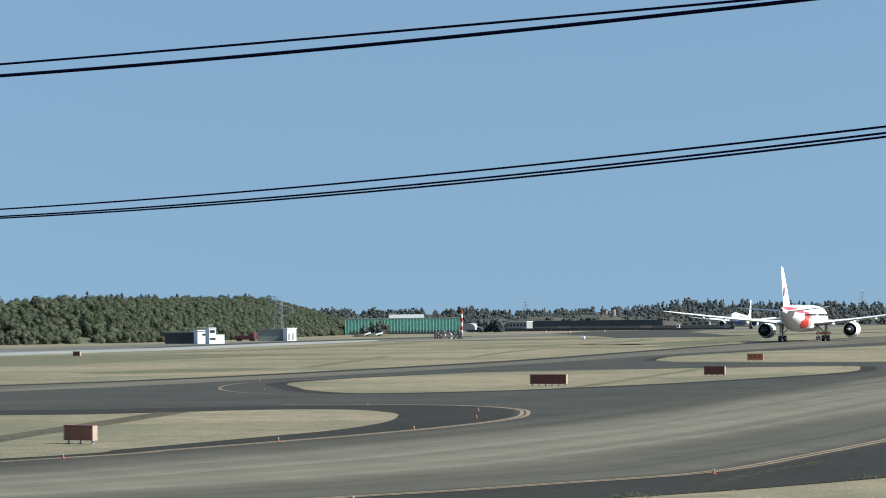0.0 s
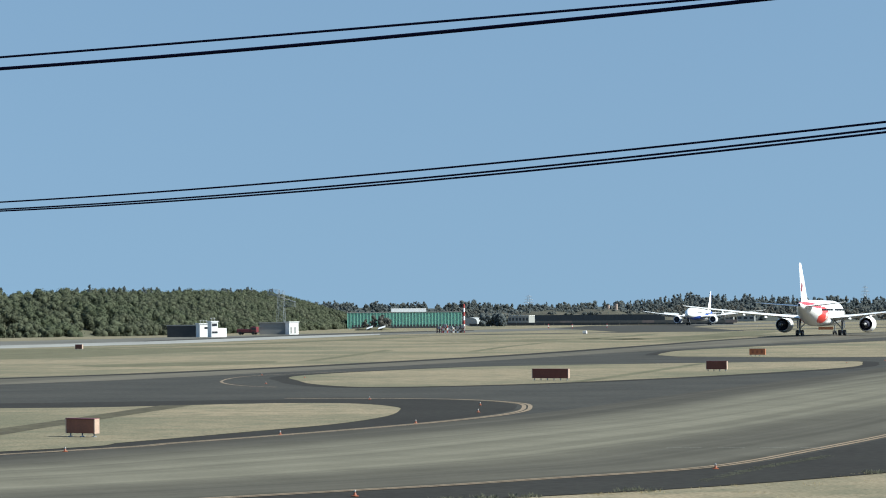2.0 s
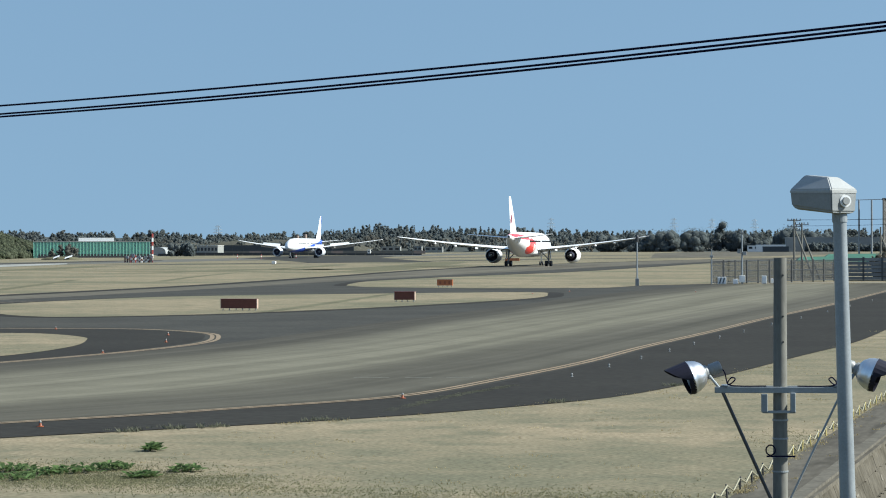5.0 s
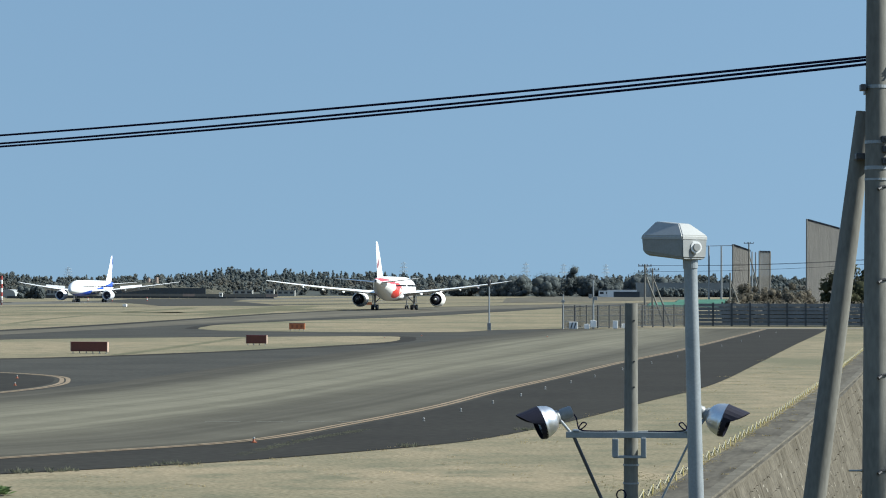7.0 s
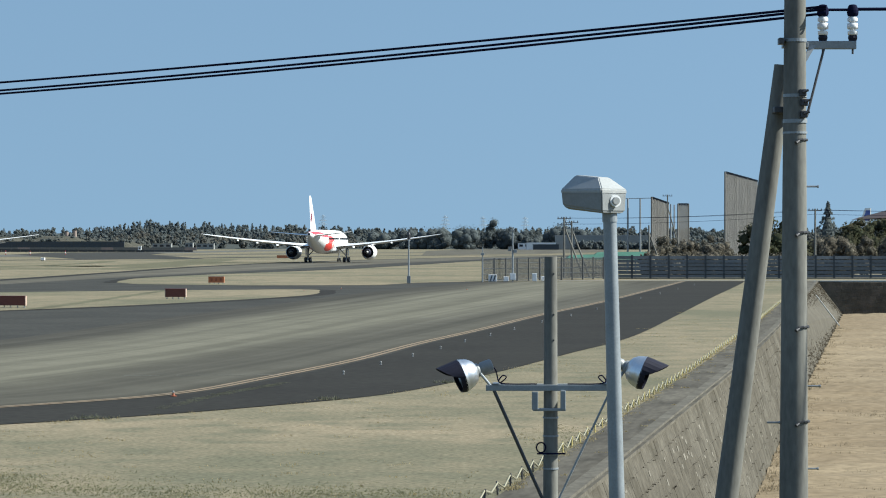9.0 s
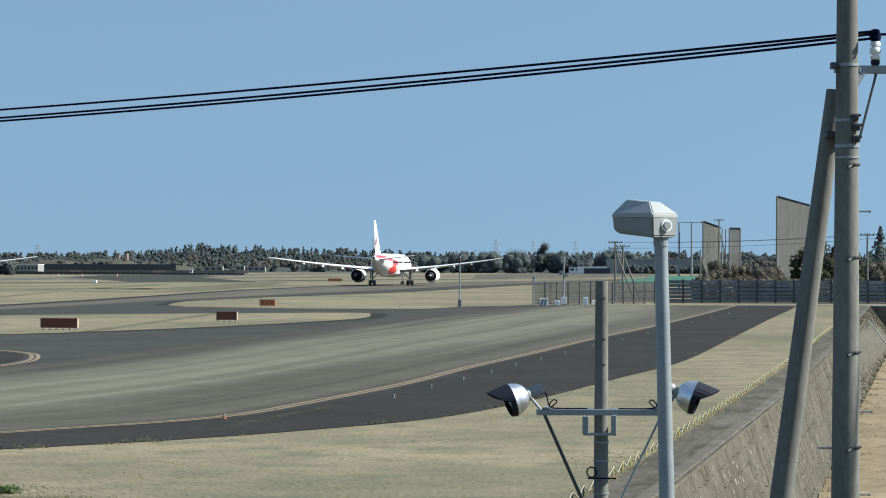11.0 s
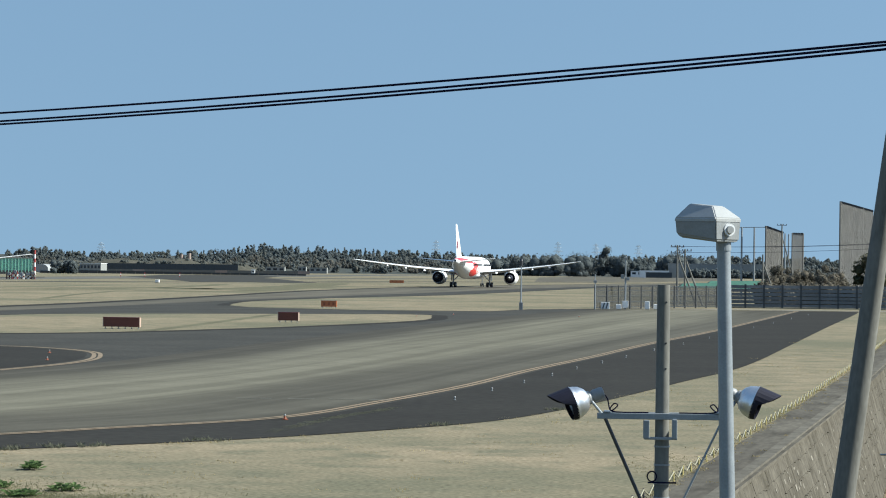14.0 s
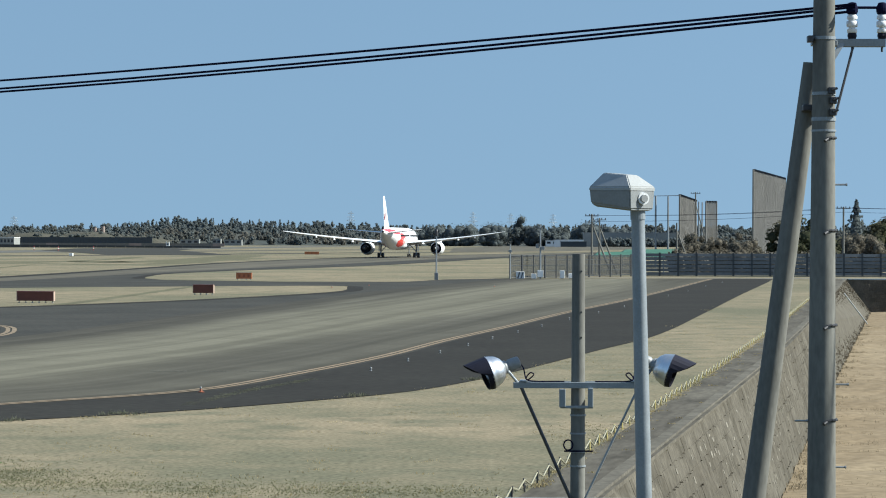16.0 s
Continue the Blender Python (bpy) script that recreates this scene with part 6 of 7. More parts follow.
def crowns(name, trees, leaf, material, label, category="trees", seed=1, kind="stuff", lobes=9, dense=3.6):
    """trees: (x, y, base z, height, radius, conifer). Every crown is a cluster of uneven lobes clad in small leaf sprays."""
    r = np.random.default_rng(seed)
    vs, fs, soft = [], [], []
    count = 0
    bv, bf = BALL
    for x, y, z, h, rad, con in trees:
        if con:
            lev = 9
            n = max(30, int(1.3 * h * rad / leaf ** 2))
            u = r.random(n) ** 0.8
            rr = rad * (1 - u) * (0.55 + 0.45 * np.sign(np.sin(u * lev * 6.28))) * np.sqrt(r.random(n) * 0.6 + 0.4) + 0.05
            a = r.random(n) * 6.283
            pts = np.stack([x + rr * np.cos(a), y + rr * np.sin(a), z + 0.12 * h + u * h * 0.88], 1)
            d = np.stack([np.cos(a), np.sin(a), np.full(n, 0.45)], 1)
            # a slim inner cone of needles
            q = np.arange(7) * 6.283 / 7
            cone = np.concatenate([np.stack([x + rad * 0.5 * np.cos(q), y + rad * 0.5 * np.sin(q), np.full(7, z + 0.1 * h)], 1), [[x, y, z + 0.96 * h]]])
            vs.append(cone)
            fs.append(np.array([[k, (k + 1) % 7, 7] for k in range(7)]) + count)
            soft.append(np.ones(7, bool))
            count += 8
        else:
            la = r.random(lobes) * 6.283
            lr = rad * (0.25 + 0.5 * r.random(lobes))
            ls = rad * (0.28 + 0.24 * r.random(lobes))
            lc = np.stack([x + lr * np.cos(la), y + lr * np.sin(la), z + np.maximum(h * (0.15 + 0.62 * np.arange(lobes) / max(1, lobes - 1)), ls * 0.5)], 1)
            lc[-1] = (x, y, z + h - ls[-1] * 0.95)
            n = max(40, int(dense * rad * h / leaf ** 2))
            k = r.integers(0, lobes, n)
            d = r.normal(size=(n, 3))
            d /= np.linalg.norm(d, axis=1)[:, None]
            pts = lc[k] + d * (ls[k] * (0.78 + 0.40 * r.random(n)))[:, None] * np.array([1, 1, 1.15])
            pts[:, 2] = np.maximum(pts[:, 2], z + 0.05 * h)
            for c, w in zip(lc, ls):
                wob = 1 + 0.15 * r.normal(size=(len(bv), 1))
                vs.append(bv * wob * w * 0.92 + c)
                fs.append(bf + count)
                soft.append(np.ones(len(bf), bool))
                count += len(bv)
        s = leaf * (0.55 + 0.8 * r.random(n))
        # sprays lie roughly along the surface of the crown
        face = d + 0.45 * r.normal(size=(n, 3))
        e1 = np.cross(face, r.normal(size=(n, 3)))
        e1 /= np.linalg.norm(e1, axis=1)[:, None]
        e2 = np.cross(face, e1)
        e2 /= np.linalg.norm(e2, axis=1)[:, None]
        q = np.stack([pts + e1 * s[:, None], pts - e1 * s[:, None] * 0.5 + e2 * s[:, None] * 0.8, pts - e1 * s[:, None] * 0.5 - e2 * s[:, None] * 0.8], 1).reshape(-1, 3)
        vs.append(q)
        fs.append(np.arange(count, count + 3 * n).reshape(-1, 3))
        soft.append(np.zeros(n, bool))
        count += 3 * n
    v, f = np.concatenate(vs), np.concatenate(fs)
    me = bpy.data.meshes.new(name)
    me.from_pydata(v.tolist(), [], f.tolist())
    me.polygons.foreach_set("use_smooth", np.concatenate(soft))
    me.materials.append(material)
    o = new(name, me)
    tagged(o, label, category, kind=kind)
    return o


rt = random.Random(11)
# the wood on the slope behind the huts
trees, tops = [], []
edge = spline([Vector(p) for p in ((-350, 545), (-262, 640), (-236, 712), (-240, 800), (-252, 900), (-272, 1040), (-298, 1200), (-322, 1320))], 10)


def hill_fall(y):
    return float(np.interp(y, [545, 680, 733, 805, 897, 989, 1055, 1108, 1184, 1240, 1320], [1.08, 1.08, 1.11, 1.18, 1.29, 1.40, 1.46, 1.47, 1.28, 1.0, 0.6]))


def hill_z(back, y):
    """Height of the slope under the wood."""
    return max(0.0, min(1.0, (back - 2) / 34)) ** 0.8 * 8.6 * hill_fall(y)


bm = B()
rows = []
for i, p in enumerate(edge):
    d = (edge[min(i + 1, len(edge) - 1)] - edge[max(i - 1, 0)]).normalized()
    out = Vector((-d.y, d.x))
    rows.append([bm.verts.new((*(p + out * k), hill_z(k, p.y) if k < 80 else 0.0)) for k in (0, 4, 10, 18, 26, 36, 60, 80)])
for a, b in zip(rows, rows[1:]):
    for k in range(7):
        bm.faces.new((a[k], b[k], b[k + 1], a[k + 1]))
bmesh.ops.recalc_face_normals(bm, faces=bm.faces)
tagged(part("ground_hillside", bm, M["hill"], smooth=True), "low wooded hillside at the airfield edge", "hill", kind="structure")
for row in range(11):
    back = 1.0 + 3.6 * row
    for i in range(len(edge) - 1):
        a, b = edge[i], edge[i + 1]
        n = max(1, int((b - a).length / 3.6))
        out = Vector((-(b - a).y, (b - a).x)).normalized()
        for k in range(n):
            bk = back + rt.uniform(-1.5, 1.5)
            p = a.lerp(b, (k + rt.random()) / n) + out * bk
            h = rt.uniform(3.7, 5.5) * (0.8 if row < 2 else 1.0)
            trees.append((p.x, p.y, hill_z(bk, p.y) - 0.6, h, rt.uniform(2.1, 3.4), False))
            if row == 10 and rt.random() < 0.30 and p.y < 1120:
                tops.append((p.x, p.y + 4, hill_z(bk, p.y), h + rt.uniform(-0.2, 0.9), rt.uniform(1.9, 2.6), True))
crowns("wood_slope", trees, 0.27, M["leaf"], "dense dark evergreen wood on a slope", seed=3, lobes=7, dense=2.8)
crowns("wood_conifers", tops, 0.6, M["conifer"], "dark conifer tips above the wood", seed=4)
# the far line of woods
trees, con = [], []


def skyline(az):
    """Height of the far woods, in metres at 2 km, by direction in degrees."""
    return np.interp(az, [-24, -14.5, -12.1, -11.5, -11, -10, -9.1, -8.6, -8, -7.35, -6.9, -6.6, -5.9, -4.6, -3.9, -3.4, -2.8, -1.4, 0, 2, 4, 7, 11, 14], [19, 19, 17, 19, 16, 15.3, 16, 18.5, 17.5, 21, 23.5, 25, 23.5, 21.2, 20, 21.3, 19.7, 17.4, 16.6, 17, 18, 18, 20, 20])


# rise added under the far woods: row above row, lit slope in the gaps
bm = B()
rows = []
for k in range(77):
    az = radians(-24 + 0.5 * k)
    top = float(skyline(-24 + 0.5 * k))
    rows.append([bm.verts.new((D * math.sin(az), D * math.cos(az), z)) for D, z in ((1935, -0.5), (2000, 0.16 * top), (2080, 0.38 * top), (2160, 0.58 * top), (2250, 0.74 * top), (2330, 0.74 * top), (2420, -0.5))])
for a, b in zip(rows, rows[1:]):
    for k in range(6):
        bm.faces.new((a[k], b[k], b[k + 1], a[k + 1]))
bmesh.ops.recalc_face_normals(bm, faces=bm.faces)
tagged(part("ground_far_rise", bm, M["leaf_far"], smooth=True), "added low rise behind the far woods", "hill", kind="structure")
low_wood = []
for i in range(4200):
    az, u = rt.uniform(-24, 14), rt.random()
    D, top = 1950 + 300 * u, float(skyline(az))
    x, y = D * math.sin(radians(az)), D * math.cos(radians(az))
    z, h = max(0.0, 0.74 * top * u - 0.6), (0.15 * top + rt.uniform(2.2, 4.6)) * (0.85 + 0.15 * u)
    rad = rt.uniform(2.2, 3.9)
    dense_az = -7.9 < az < -2.2
    if rt.random() < ((0.80 if dense_az else 0.42) if u > 0.42 else 0.15):
        con.append((x, y, z, h, rad, rt.random() < (0.4 if u > 0.7 else 0.1)))
    elif u < 0.5 and rt.random() < 0.75:
        low_wood.append((x, y, z, h * 0.9, rad, False))
    else:
        trees.append((x, y, z, h, rad, False))
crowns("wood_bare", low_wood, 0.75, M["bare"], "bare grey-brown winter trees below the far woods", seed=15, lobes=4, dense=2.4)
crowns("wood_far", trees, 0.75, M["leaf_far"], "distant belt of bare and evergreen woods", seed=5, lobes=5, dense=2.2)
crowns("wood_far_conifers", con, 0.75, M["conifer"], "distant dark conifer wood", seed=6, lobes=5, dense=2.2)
# darker trees nearer on the far side of the runway
trees = []
for x, y, h, r in ((-16, 1262, 11.5, 8), (-4, 1260, 12, 9), (12, 1250, 12.5, 8), (25, 1255, 16.5, 5), (33, 1250, 12.5, 7), (43, 1250, 11, 7), (57, 1240, 13, 9), (66, 1244, 11, 7), (-30, 1270, 9.5, 8), (82, 1300, 10, 9), (-246, 1250, 6.2, 3.6), (-241.5, 1252, 7.0, 4.2), (-238.5, 1250, 5.5, 2.6)):
    if x > -100:
        x, y, h, r = x * 1.52, y * 1.52, (h - 4.5) * 1.52 + 4.5, r * 1.45
    trees.append((x, y, 0, h, r, False))
    for k in range(3):
        q = rt.uniform(-0.6, 0.6) * r
        trees.append((x + q, y + rt.uniform(-6, 2), 0, h * rt.uniform(0.5, 0.8), r * 0.55, False))
for k in range(22):
    trees.append((98 + 2.6 * k, 1836 + rt.uniform(-4, 4), 0, rt.uniform(4.5, 7.5), rt.uniform(2.5, 4.5), False))
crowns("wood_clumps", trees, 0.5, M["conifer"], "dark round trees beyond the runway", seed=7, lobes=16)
# behind the slat fence
trees = []
for i in range(46):
    x = rt.uniform(52, 110)
    y = rt.uniform(395, 440)
    trees.append((x, y, 0, rt.uniform(3.0, 5.6), rt.uniform(2.0, 3.6), False))
for i in range(16):
    trees.append((rt.uniform(70, 104), rt.uniform(440, 452), 0, rt.uniform(6.4, 8.2), rt.uniform(2.4, 3.4), False))
for x, y, h, r in ((47.8, 392, 7.6, 2.6), (50.5, 394, 8.8, 3.0), (53, 392, 8.2, 3.0), (49, 390, 5.4, 2.4)):
    trees.append((x, y, 0, h, r, False))
for k in range(7):
    trees.append((72.5 + 1.1 * k, 456 + rt.uniform(-2, 2), 0, rt.uniform(7.6, 8.8), rt.uniform(1.8, 2.6), False))
crowns("shrubbery", trees, 0.26, M["bush"], "dark green shrubs behind the fence", "shrubs", seed=8)
brown = []
for i in range(110):
    x = rt.uniform(28, 100)
    brown.append((x, rt.uniform(334, 352), 0, rt.uniform(2.2, 3.3) + (2.3 if 50 < x < 90 else 0), rt.uniform(1.2, 2.4), False))
for i in range(26):
    brown.append((rt.uniform(29.5, 41), rt.uniform(352, 366), 0, rt.uniform(3.6, 5.6), rt.uniform(1.0, 1.9), False))
crowns("dry_brushwood", brown, 0.14, M["brush"], "brown dry brushwood behind the fence", "shrubs", seed=9)


thicket = [(-262 + 3.2 * k + rt.uniform(-1, 1), 1062, 0, rt.uniform(3.5, 6.2), rt.uniform(1.6, 2.8), False) for k in range(4)]
crowns("dry_thicket", thicket, 0.25, M["bare"], "bare grey-brown thicket before the green hangar", "shrubs", seed=14)


def conifer_tree(x, y, h, r):
    t = thing("conifer_tree", "tall thin conifer behind the house", "tree", at=pose(x, y, 0))
    bm = B()
    rod(bm, (0, 0, 0), (0, 0, h * 0.97), 0.35, 0.05, 10)
    part("trunk", bm, M["bark"], t)
    c = crowns("crown", [(0, 0, 0, h, r, True), (0, 0, h * 0.3, h * 0.7, r * 0.8, True)], 0.34, M["conifer"], "", "", seed=10, kind="")
    c.parent = t


conifer_tree(82.5, 545, 13.4, 4.2)


def pylon(az, D, h):
    p = thing("transmission_tower", "distant steel lattice transmission tower", "tower", "transmission towers", pose(D * math.sin(radians(az)), D * math.cos(radians(az)), 0, 0, 0, 20))
    for sx, sy in ((-1, -1), (1, -1), (1, 1), (-1, 1)):
        bm = B()
        rod(bm, (sx * 3, sy * 3, 0), (sx * 0.5, sy * 0.5, h), 0.15, 0.10, 4)
        part("leg", bm, M["galv"], p)
    for k in range(3):
        bm = B()
        z = h * (0.72 + 0.11 * k)
        rod(bm, (-5 + k, 0, z), (5 - k, 0, z), 0.16, seg=4)
        rod(bm, (-5 + k, 0, z), (0, 0, z + 2), 0.09, seg=4)
        rod(bm, (5 - k, 0, z), (0, 0, z + 2), 0.09, seg=4)
        part("crossarm", bm, M["galv"], p)
    for k in range(6):
        bm = B()
        z0, z1 = h * k / 8, h * (k + 1) / 8
        r0, r1 = 3 - 2.5 * k / 8, 3 - 2.5 * (k + 1) / 8
        rod(bm, (-r0, -r0, z0), (r1, -r1, z1), 0.08, seg=4)
        rod(bm, (r0, -r0, z0), (-r1, -r1, z1), 0.08, seg=4)
        part("bracing", bm, M["galv"], p)


for az, D, h in ((0.05, 2600, 33), (0.9, 2700, 33), (1.85, 2750, 33), (2.75, 2700, 31), (-2.7, 2650, 34), (9.3, 2300, 28), (9.75, 2400, 30), (-10.2, 2500, 26)):
    pylon(az, D, h)
# bare earth heaps
bm = B()
scrub = []
for x, y, w, h in ((-338, 1760, 30, 6.5), (-300, 1750, 34, 8.5), (-268, 1765, 36, 9.0), (-232, 1770, 30, 7.0)):
    g = bmesh.ops.create_icosphere(bm, subdivisions=4, radius=1, matrix=Matrix.LocRotScale((x, y, 0), None, (w, 22, h)))
    for v in g["verts"]:
        v.co.z += (1.6 * noise.noise(v.co * 0.07) + 0.7 * noise.noise(v.co * 0.25)) if v.co.z > 0.8 else 0
    for k in range(26):
        q, e = rt.uniform(-0.95, 0.95), rt.uniform(-0.9, 0.2)
        z = h * math.sqrt(max(0.0, 1 - q * q - e * e))
        if z > 0.5:
            scrub.append((x + q * w, y + e * 22, z - 1.2, rt.uniform(1.6, 3.2), rt.uniform(1.8, 3.6), False))
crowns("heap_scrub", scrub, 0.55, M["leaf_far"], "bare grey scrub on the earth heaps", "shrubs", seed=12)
tagged(part("earth_heap", bm, M["heap"], smooth=True), "low heaps of bare brown earth", "earth", kind="stuff")
heap = tagged(part("earth_heap", bmesh.ops.create_icosphere(B_ := B(), subdivisions=3, radius=1, matrix=Matrix.LocRotScale((-226, 930, 0), None, (8, 5, 1.2))) and B_, M["strip"], smooth=True), "small grass-grown heap of earth", "earth")


for x, w in ((-227.2, 2.4), (-222.6, 2.8)):
    t = thing("sheet_cover", "pale weathered sheet leaning on a heap of earth", "sheet", "pale sheets", pose(x, 926, 0, 0, 0, 10))
    bm = B()
    loft(bm, [[(-w / 2, -1.0, 0.35), (w / 2, -1.0, 1.15), (w / 2, -0.9, 1.22), (-w / 2, -0.9, 0.42)], [(-w / 2 + 0.2, 1.2, 0.9), (w / 2, 1.2, 1.7), (w / 2, 1.2, 1.78), (-w / 2 + 0.2, 1.2, 0.98)]])
    part("sheet", bm, M["white"], t)
    for q in (-w / 2 + 0.2, w / 2 - 0.1):
        bm = B()
        rod(bm, (q, -0.6, 0), (q, -0.6, 0.6 if q < 0 else 1.3), 0.05, seg=6)
        part("prop", bm, M["galv"], t)


# ---- grass on the ground ----
def tufts(name, places, material, label, seed, category="grass"):
    """places: (x, y, z, height, spread, blades)."""
    r = np.random.default_rng(seed)
    vs, fs = [], []
    c = 0
    for x, y, z, h, sp, n in places:
        a = r.random(n) * 6.283
        d = sp * np.sqrt(r.random(n))
        bx, by = x + d * np.cos(a), y + d * np.sin(a)
        hh = h * (0.55 + 0.7 * r.random(n))
        la, lean = r.random(n) * 6.283, hh * (0.3 + 0.7 * r.random(n))
        w = 0.012 + 0.08 * hh
        wa = r.random(n) * 6.283
        q = np.stack([np.stack([bx - w * np.cos(wa), by - w * np.sin(wa), np.full(n, z)], 1), np.stack([bx + w * np.cos(wa), by + w * np.sin(wa), np.full(n, z)], 1),
                      np.stack([bx + lean * np.cos(la), by + lean * np.sin(la), z + hh], 1)], 1).reshape(-1, 3)
        vs.append(q)
        fs.append(np.arange(c, c + 3 * n).reshape(-1, 3))
        c += 3 * n
    me = bpy.data.meshes.new(name)
    me.from_pydata(np.concatenate(vs).tolist(), [], np.concatenate(fs).tolist())
    me.materials.append(material)
    return tagged(new(name, me), label, category, kind="stuff")


def edge_x(y):
    return np.interp(y, [p.y for p in EDGE_NEAR], [p.x for p in EDGE_NEAR])


rt = random.Random(21)
spots = []
while len(spots) < 320:
    y = 44 + 110 * rt.random() ** 1.7
    x0, x1 = edge_x(y), wall_frame(y)[0].x - 1.6
    x = rt.uniform(max(x0, -0.24 * y - 2), x1) if x1 > x0 else x0
    if noise.noise(Vector((x * 0.25, y * 0.12, 0))) > -0.25:
        spots.append((x, y, 0, rt.uniform(0.02, 0.045), 0.28, 8))
for i in range(80):
    p = EDGE_NEAR[0].lerp(EDGE_NEAR[1], 0)
    k = rt.uniform(16, len(EDGE_NEAR) - 2)
    p = EDGE_NEAR[int(k)].lerp(EDGE_NEAR[int(k) + 1], k % 1)
    if noise.noise(Vector((p.x * 0.5, p.y * 0.3, 3))) > 0.05:
        spots.append((p.x + rt.uniform(-0.5, 0.5), p.y - rt.uniform(0, 1.0), 0.01, rt.uniform(0.02, 0.05), 0.4, 14))
for i in range(300):
    d = 46 + 130 * rt.random() ** 1.5
    q = wall_frame(d)[0]
    spots.append((q.x - 1.34 + rt.gauss(0, 0.07) + 0.22 * noise.noise(Vector((d * 0.35, 0, 7))), d, 0.03, rt.uniform(0.02, 0.06), 0.16, 12))
for i in range(26):
    d = 48 + 70 * rt.random()
    q = wall_frame(d)[0]
    spots.append((q.x - rt.uniform(0.3, 1.1), d, 0.035, rt.uniform(0.02, 0.05), 0.14, 10))
tufts("dry_grass_tufts", spots, M["tuft"], "short dry grass tufts beside the taxiway", 1)
bm = B()
grid = []
for j in range(330):
    y = 52 + 0.75 * j
    row = []
    for i in range(46):
        x = wall_frame(y)[1].x + 0.02 + 0.9 * i
        q = Vector((x * 0.22, y * 0.55, 0))
        z = 0.12 + 0.24 * noise.noise(q) + 0.08 * noise.noise(q * 3.1)
        row.append(bm.verts.new((x, y, LOW + max(0.004, z * min(1.0, (45 - i) / 3, (j + 1) / 3)))))
    grid.append(row)
for a, b in zip(grid, grid[1:]):
    for i in range(45):
        bm.faces.new((a[i], a[i + 1], b[i + 1], b[i]))
tagged(part("ground_hummocks", bm, M["field"]), "uneven mat of flattened dry grass", "grass", kind="structure")
spots = []
while len(spots) < 9000:
    y = 62 + 150 * rt.random() ** 1.5
    x0 = wall_frame(y)[1].x
    x = x0 + 26 * rt.random() ** 1.3
    spots.append((x, y, LOW + 0.04, rt.uniform(0.04, 0.13), 0.4, 8))
for i in range(900):
    # fuller bleached fringe at the foot of the wall and in drifts across the field
    y = 58 + 200 * rt.random() ** 1.3
    x = wall_frame(y)[1].x + abs(rt.gauss(0, 0.5)) if i % 3 else wall_frame(y)[1].x + 18 * rt.random()
    if i % 3 or noise.noise(Vector((x * 0.1, y * 0.35, 5))) > 0.1:
        spots.append((x, y, LOW + 0.04, rt.uniform(0.08, 0.22), 0.3, 14))
tufts("tall_dry_grass", spots, M["tall"], "tall bleached grass in the low field", 2)
spots = []
for i in range(150):
    u = rt.random()
    a, b = Vector((-7.6, 68.9)), Vector((-5.0, 81.8))
    p = a.lerp(b, u) + Vector((-0.35 * math.sin(math.pi * u), 0))
    spots.append((p.x + rt.uniform(-0.12, 0.12), p.y + rt.uniform(-0.4, 0.4), 0.018, rt.uniform(0.010, 0.026), 0.2, 13))
for x, y in ((-13.2, 61.0), (-12.3, 61.9), (-11.4, 62.6), (-3.2, 73.1), (0.2, 81.9), (-8.9, 65.1)):
    for k in range(14):
        spots.append((x + rt.gauss(0, 0.22), y + rt.gauss(0, 0.25), 0.012, rt.uniform(0.05, 0.12), 0.12, 8))
tufts("crack_weeds", spots, M["crackweed"], "dry weeds in a crack of the dark asphalt", 3)


spots = []
for cx, cy, rx, ry, n in ((-4.2, 45.6, 2.6, 1.3, 330), (-8.2, 46.6, 2.4, 1.2, 260), (-1.0, 45.4, 1.6, 1.2, 160), (2.9, 57.5, 0.9, 2.6, 50), (-12.0, 50.2, 2.6, 2.0, 420), (-11.5, 48.3, 3.4, 1.5, 1500), (-15.5, 50.0, 2.5, 1.8, 700), (2.6, 61, 0.7, 2.4, 35)):
    for i in range(n):
        spots.append((cx + rx * rt.gauss(0, 0.6), cy + ry * rt.gauss(0, 0.6), 0, rt.uniform(0.010, 0.028), 0.42, 11))
tufts("green_grass", spots, M["greengrass"], "patches of greener short grass", 5)


# added tufts stand for the wall's dark pits as well as dead weeds
spots = []
for i in range(420):
    d = 44 + 110 * rt.random() ** 1.5
    t_, f_ = wall_frame(d)
    q = t_.lerp(f_, (rt.randrange(1, NROW) + rt.uniform(-0.05, 0.05)) / NROW)
    spots.append((q.x + 0.03, q.y, q.z, rt.uniform(0.012, 0.035), 0.05, 9))
tufts("wall_moss", spots, M["moss"], "dark tufts for the pits and dead weeds in the wall joints", 6, "moss")


spots = []
for i in range(9000):
    d = 120 + 175 * rt.random()
    t_, f_ = wall_frame(d)
    u = rt.random()
    if rt.random() < min(1.0, (d - 120) / 90) * (0.48 + 0.45 * u) + 0.25 * noise.noise(Vector((d * 0.08, u * 3, 1))):
        q = t_.lerp(f_, u)
        spots.append((q.x + 0.03, q.y, q.z, rt.uniform(0.05, 0.15), 0.16, 7))
tufts("wall_vines", spots, M["vine"], "dead brown vines on the face of the wall", 9, "vines")


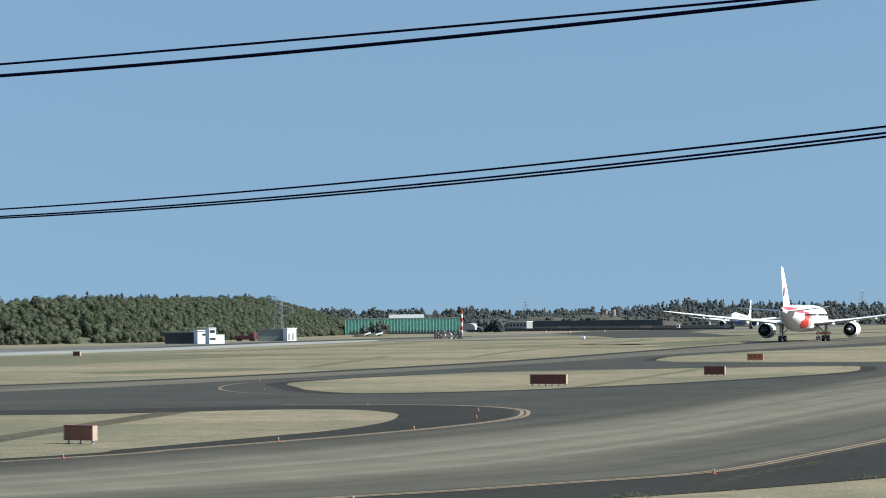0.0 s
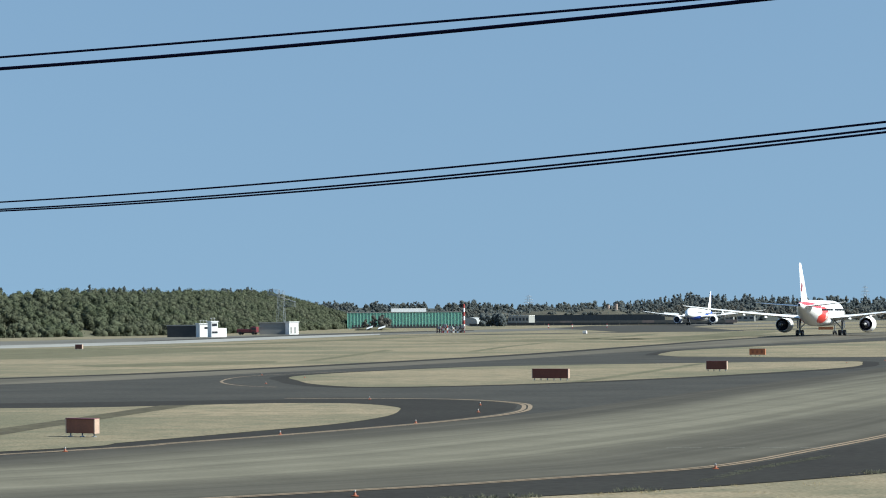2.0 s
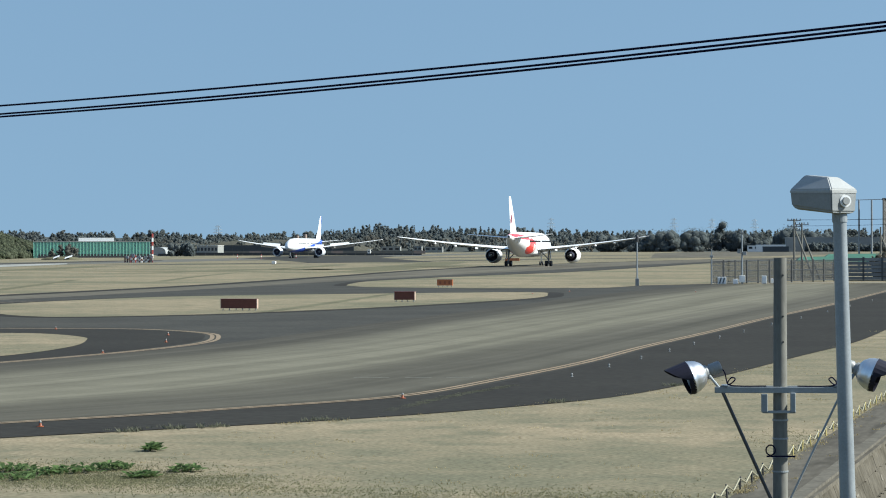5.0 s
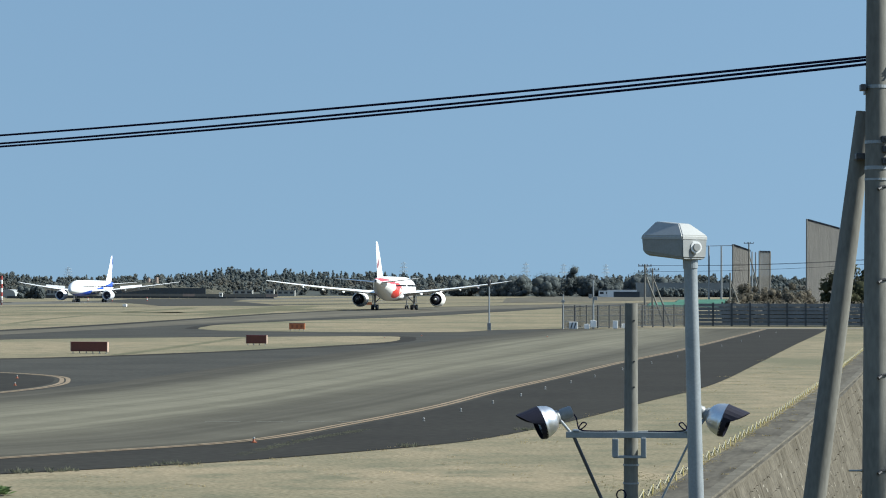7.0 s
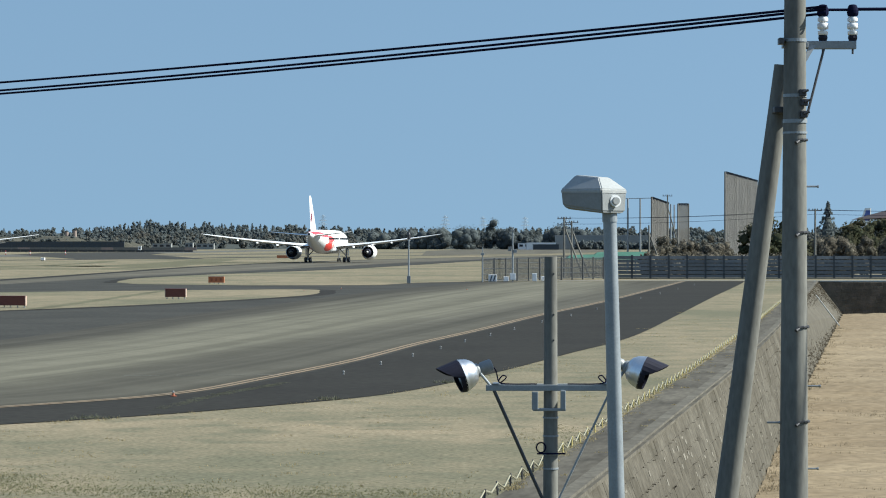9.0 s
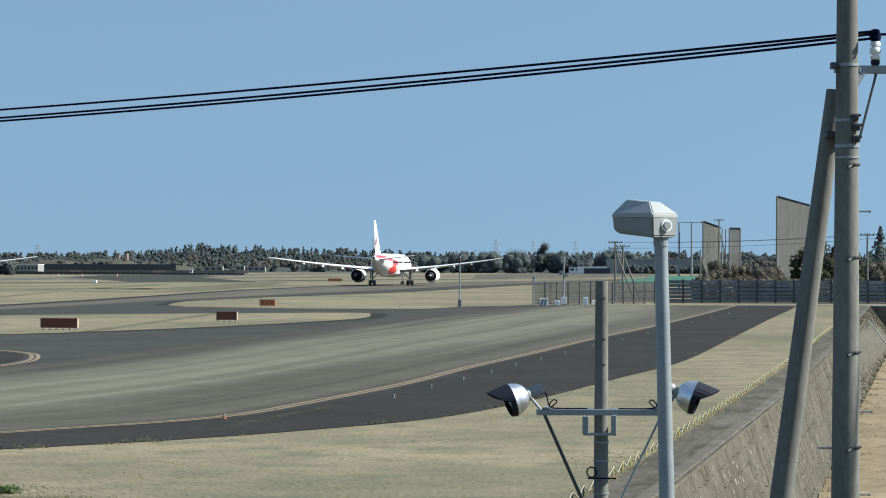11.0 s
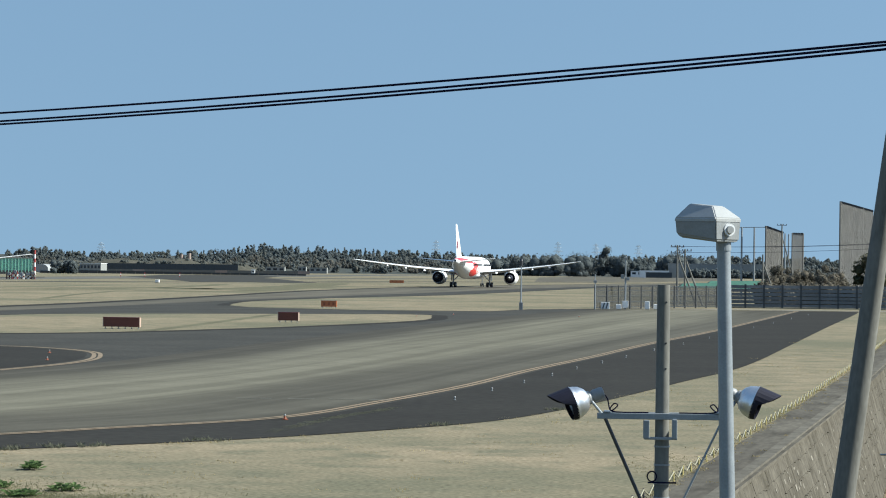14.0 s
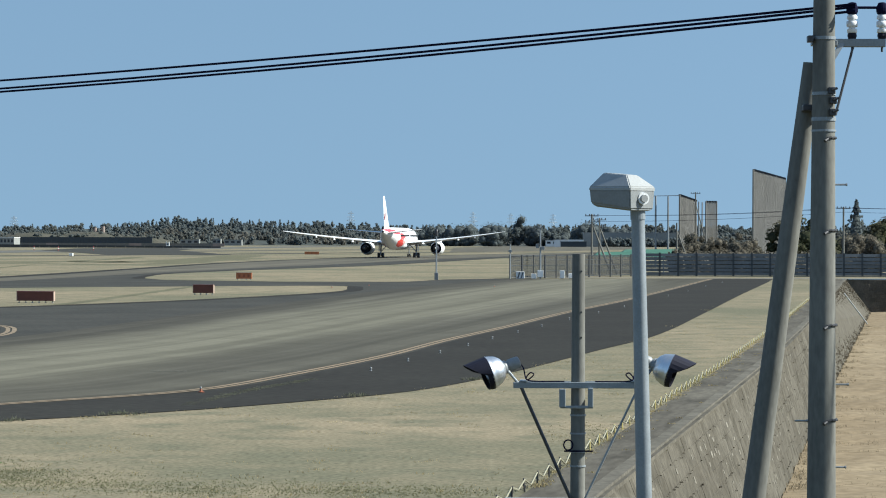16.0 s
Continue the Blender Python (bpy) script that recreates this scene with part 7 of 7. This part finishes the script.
def weed_clump(x, y, w, h, seed):
    t = thing("weed_clump", "clump of fresh green weeds in dry grass", "weeds", "weed clumps", pose(x, y, 0))
    r = random.Random(seed)
    bm = B()
    for i in range(85):
        a, d = r.uniform(0, 6.283), w * math.sqrt(r.random())
        px, py = d * math.cos(a), d * math.sin(a)
        q, ln = r.uniform(0, 6.283), r.uniform(0.10, 0.24)
        ux, uy = math.cos(q), math.sin(q)
        z0 = r.uniform(0, h * 0.55) * (1 - 0.6 * d / w)
        lift = r.uniform(0.2, 0.9) * h
        wd = ln * 0.26
        pts = [(px, py, z0), (px + ux * ln * 0.5 - uy * wd, py + uy * ln * 0.5 + ux * wd, z0 + lift * 0.7), (px + ux * ln, py + uy * ln, z0 + lift * 0.75), (px + ux * ln * 0.5 + uy * wd, py + uy * ln * 0.5 - ux * wd, z0 + lift * 0.65)]
        bm.faces.new([bm.verts.new(v) for v in pts])
    part("leaves", bm, M["weed"], t)


for k, (x, y, w, h) in enumerate([(-13.2, 50.2, 0.5, 0.16), (-12.4, 49.5, 0.45, 0.14), (-11.8, 50.0, 0.5, 0.18), (-11.2, 50.6, 0.35, 0.2), (-11.4, 55.2, 0.16, 0.2), (-9.7, 50.2, 0.3, 0.18), (-10.3, 48.9, 0.3, 0.16), (-13.9, 49.6, 0.5, 0.16), (-12.8, 48.5, 0.5, 0.14)]):
    weed_clump(x, y, w, h, k)


# ---- railing on the bank ----
def railing():
    r = thing("railing", "low grey steel railing on the bank", "railing")
    y, z = 30.0, 1.45
    bm = B()
    rod(bm, (0.41, y, z), (14, y, z), 0.018, seg=8)
    part("top_rail", bm, M["galv"], r)
    for i in range(12):
        x = 0.41 if i == 0 else 1.14 + 1.22 * (i - 1)
        bm = B()
        rod(bm, (x, y, 0.4), (x, y, z), 0.026, seg=8)
        part("post", bm, M["galv"], r)


railing()


# ---- the pieces of the wall that lie nearest ----
for c in near_blocks:
    me = bpy.data.meshes.new("block")
    mid = sum((Vector(v) for v in c), Vector()) / 8
    me.from_pydata([tuple(Vector(v) - mid) for v in c], [], FACES)
    me.materials.append(M["block"])
    o = new("block", me)
    o.location = mid
    o.parent = wall


# ---- what moves ----
def motions():
    """The white-and-red jet taxies away; the blue-tailed one slows down on the runway."""
    rows = []
    for k in range(0, 17):
        u = (k - 8) / 8
        rows.append((float(k), pose(-28.20 + 9.72 * u + 0.36 * u * u - 0.27 + 0.08 * u, 591.5 + 53.0 * u + 2.4 * u * u, 0.03, 0, 0, -4.6 - 0.7 * u)))
    walk(jet_red, rows)
    walk(jet_blue, [(t, pose(x, y, 0.03, p, 0, h)) for t, x, y, p, h in (
        (0.0, -128.4, 1360, 3.0, 175.5), (1.5, -134.7, 1256, 2.0, 175.5), (3.5, -142.5, 1118, 0.6, 175.2), (5.0, -148.8, 1024, 0.0, 175.0),
        (6.3, -154.6, 956, 0.0, 175.0), (7.5, -160.6, 905, 0.0, 175.0), (8.5, -165.6, 868, 0.0, 174.8), (10.0, -172.5, 822, 0.0, 174.4), (13.0, -183.0, 755, 0.0, 174.0), (16.0, -191.5, 702, 0.0, 174.0))])


motions()
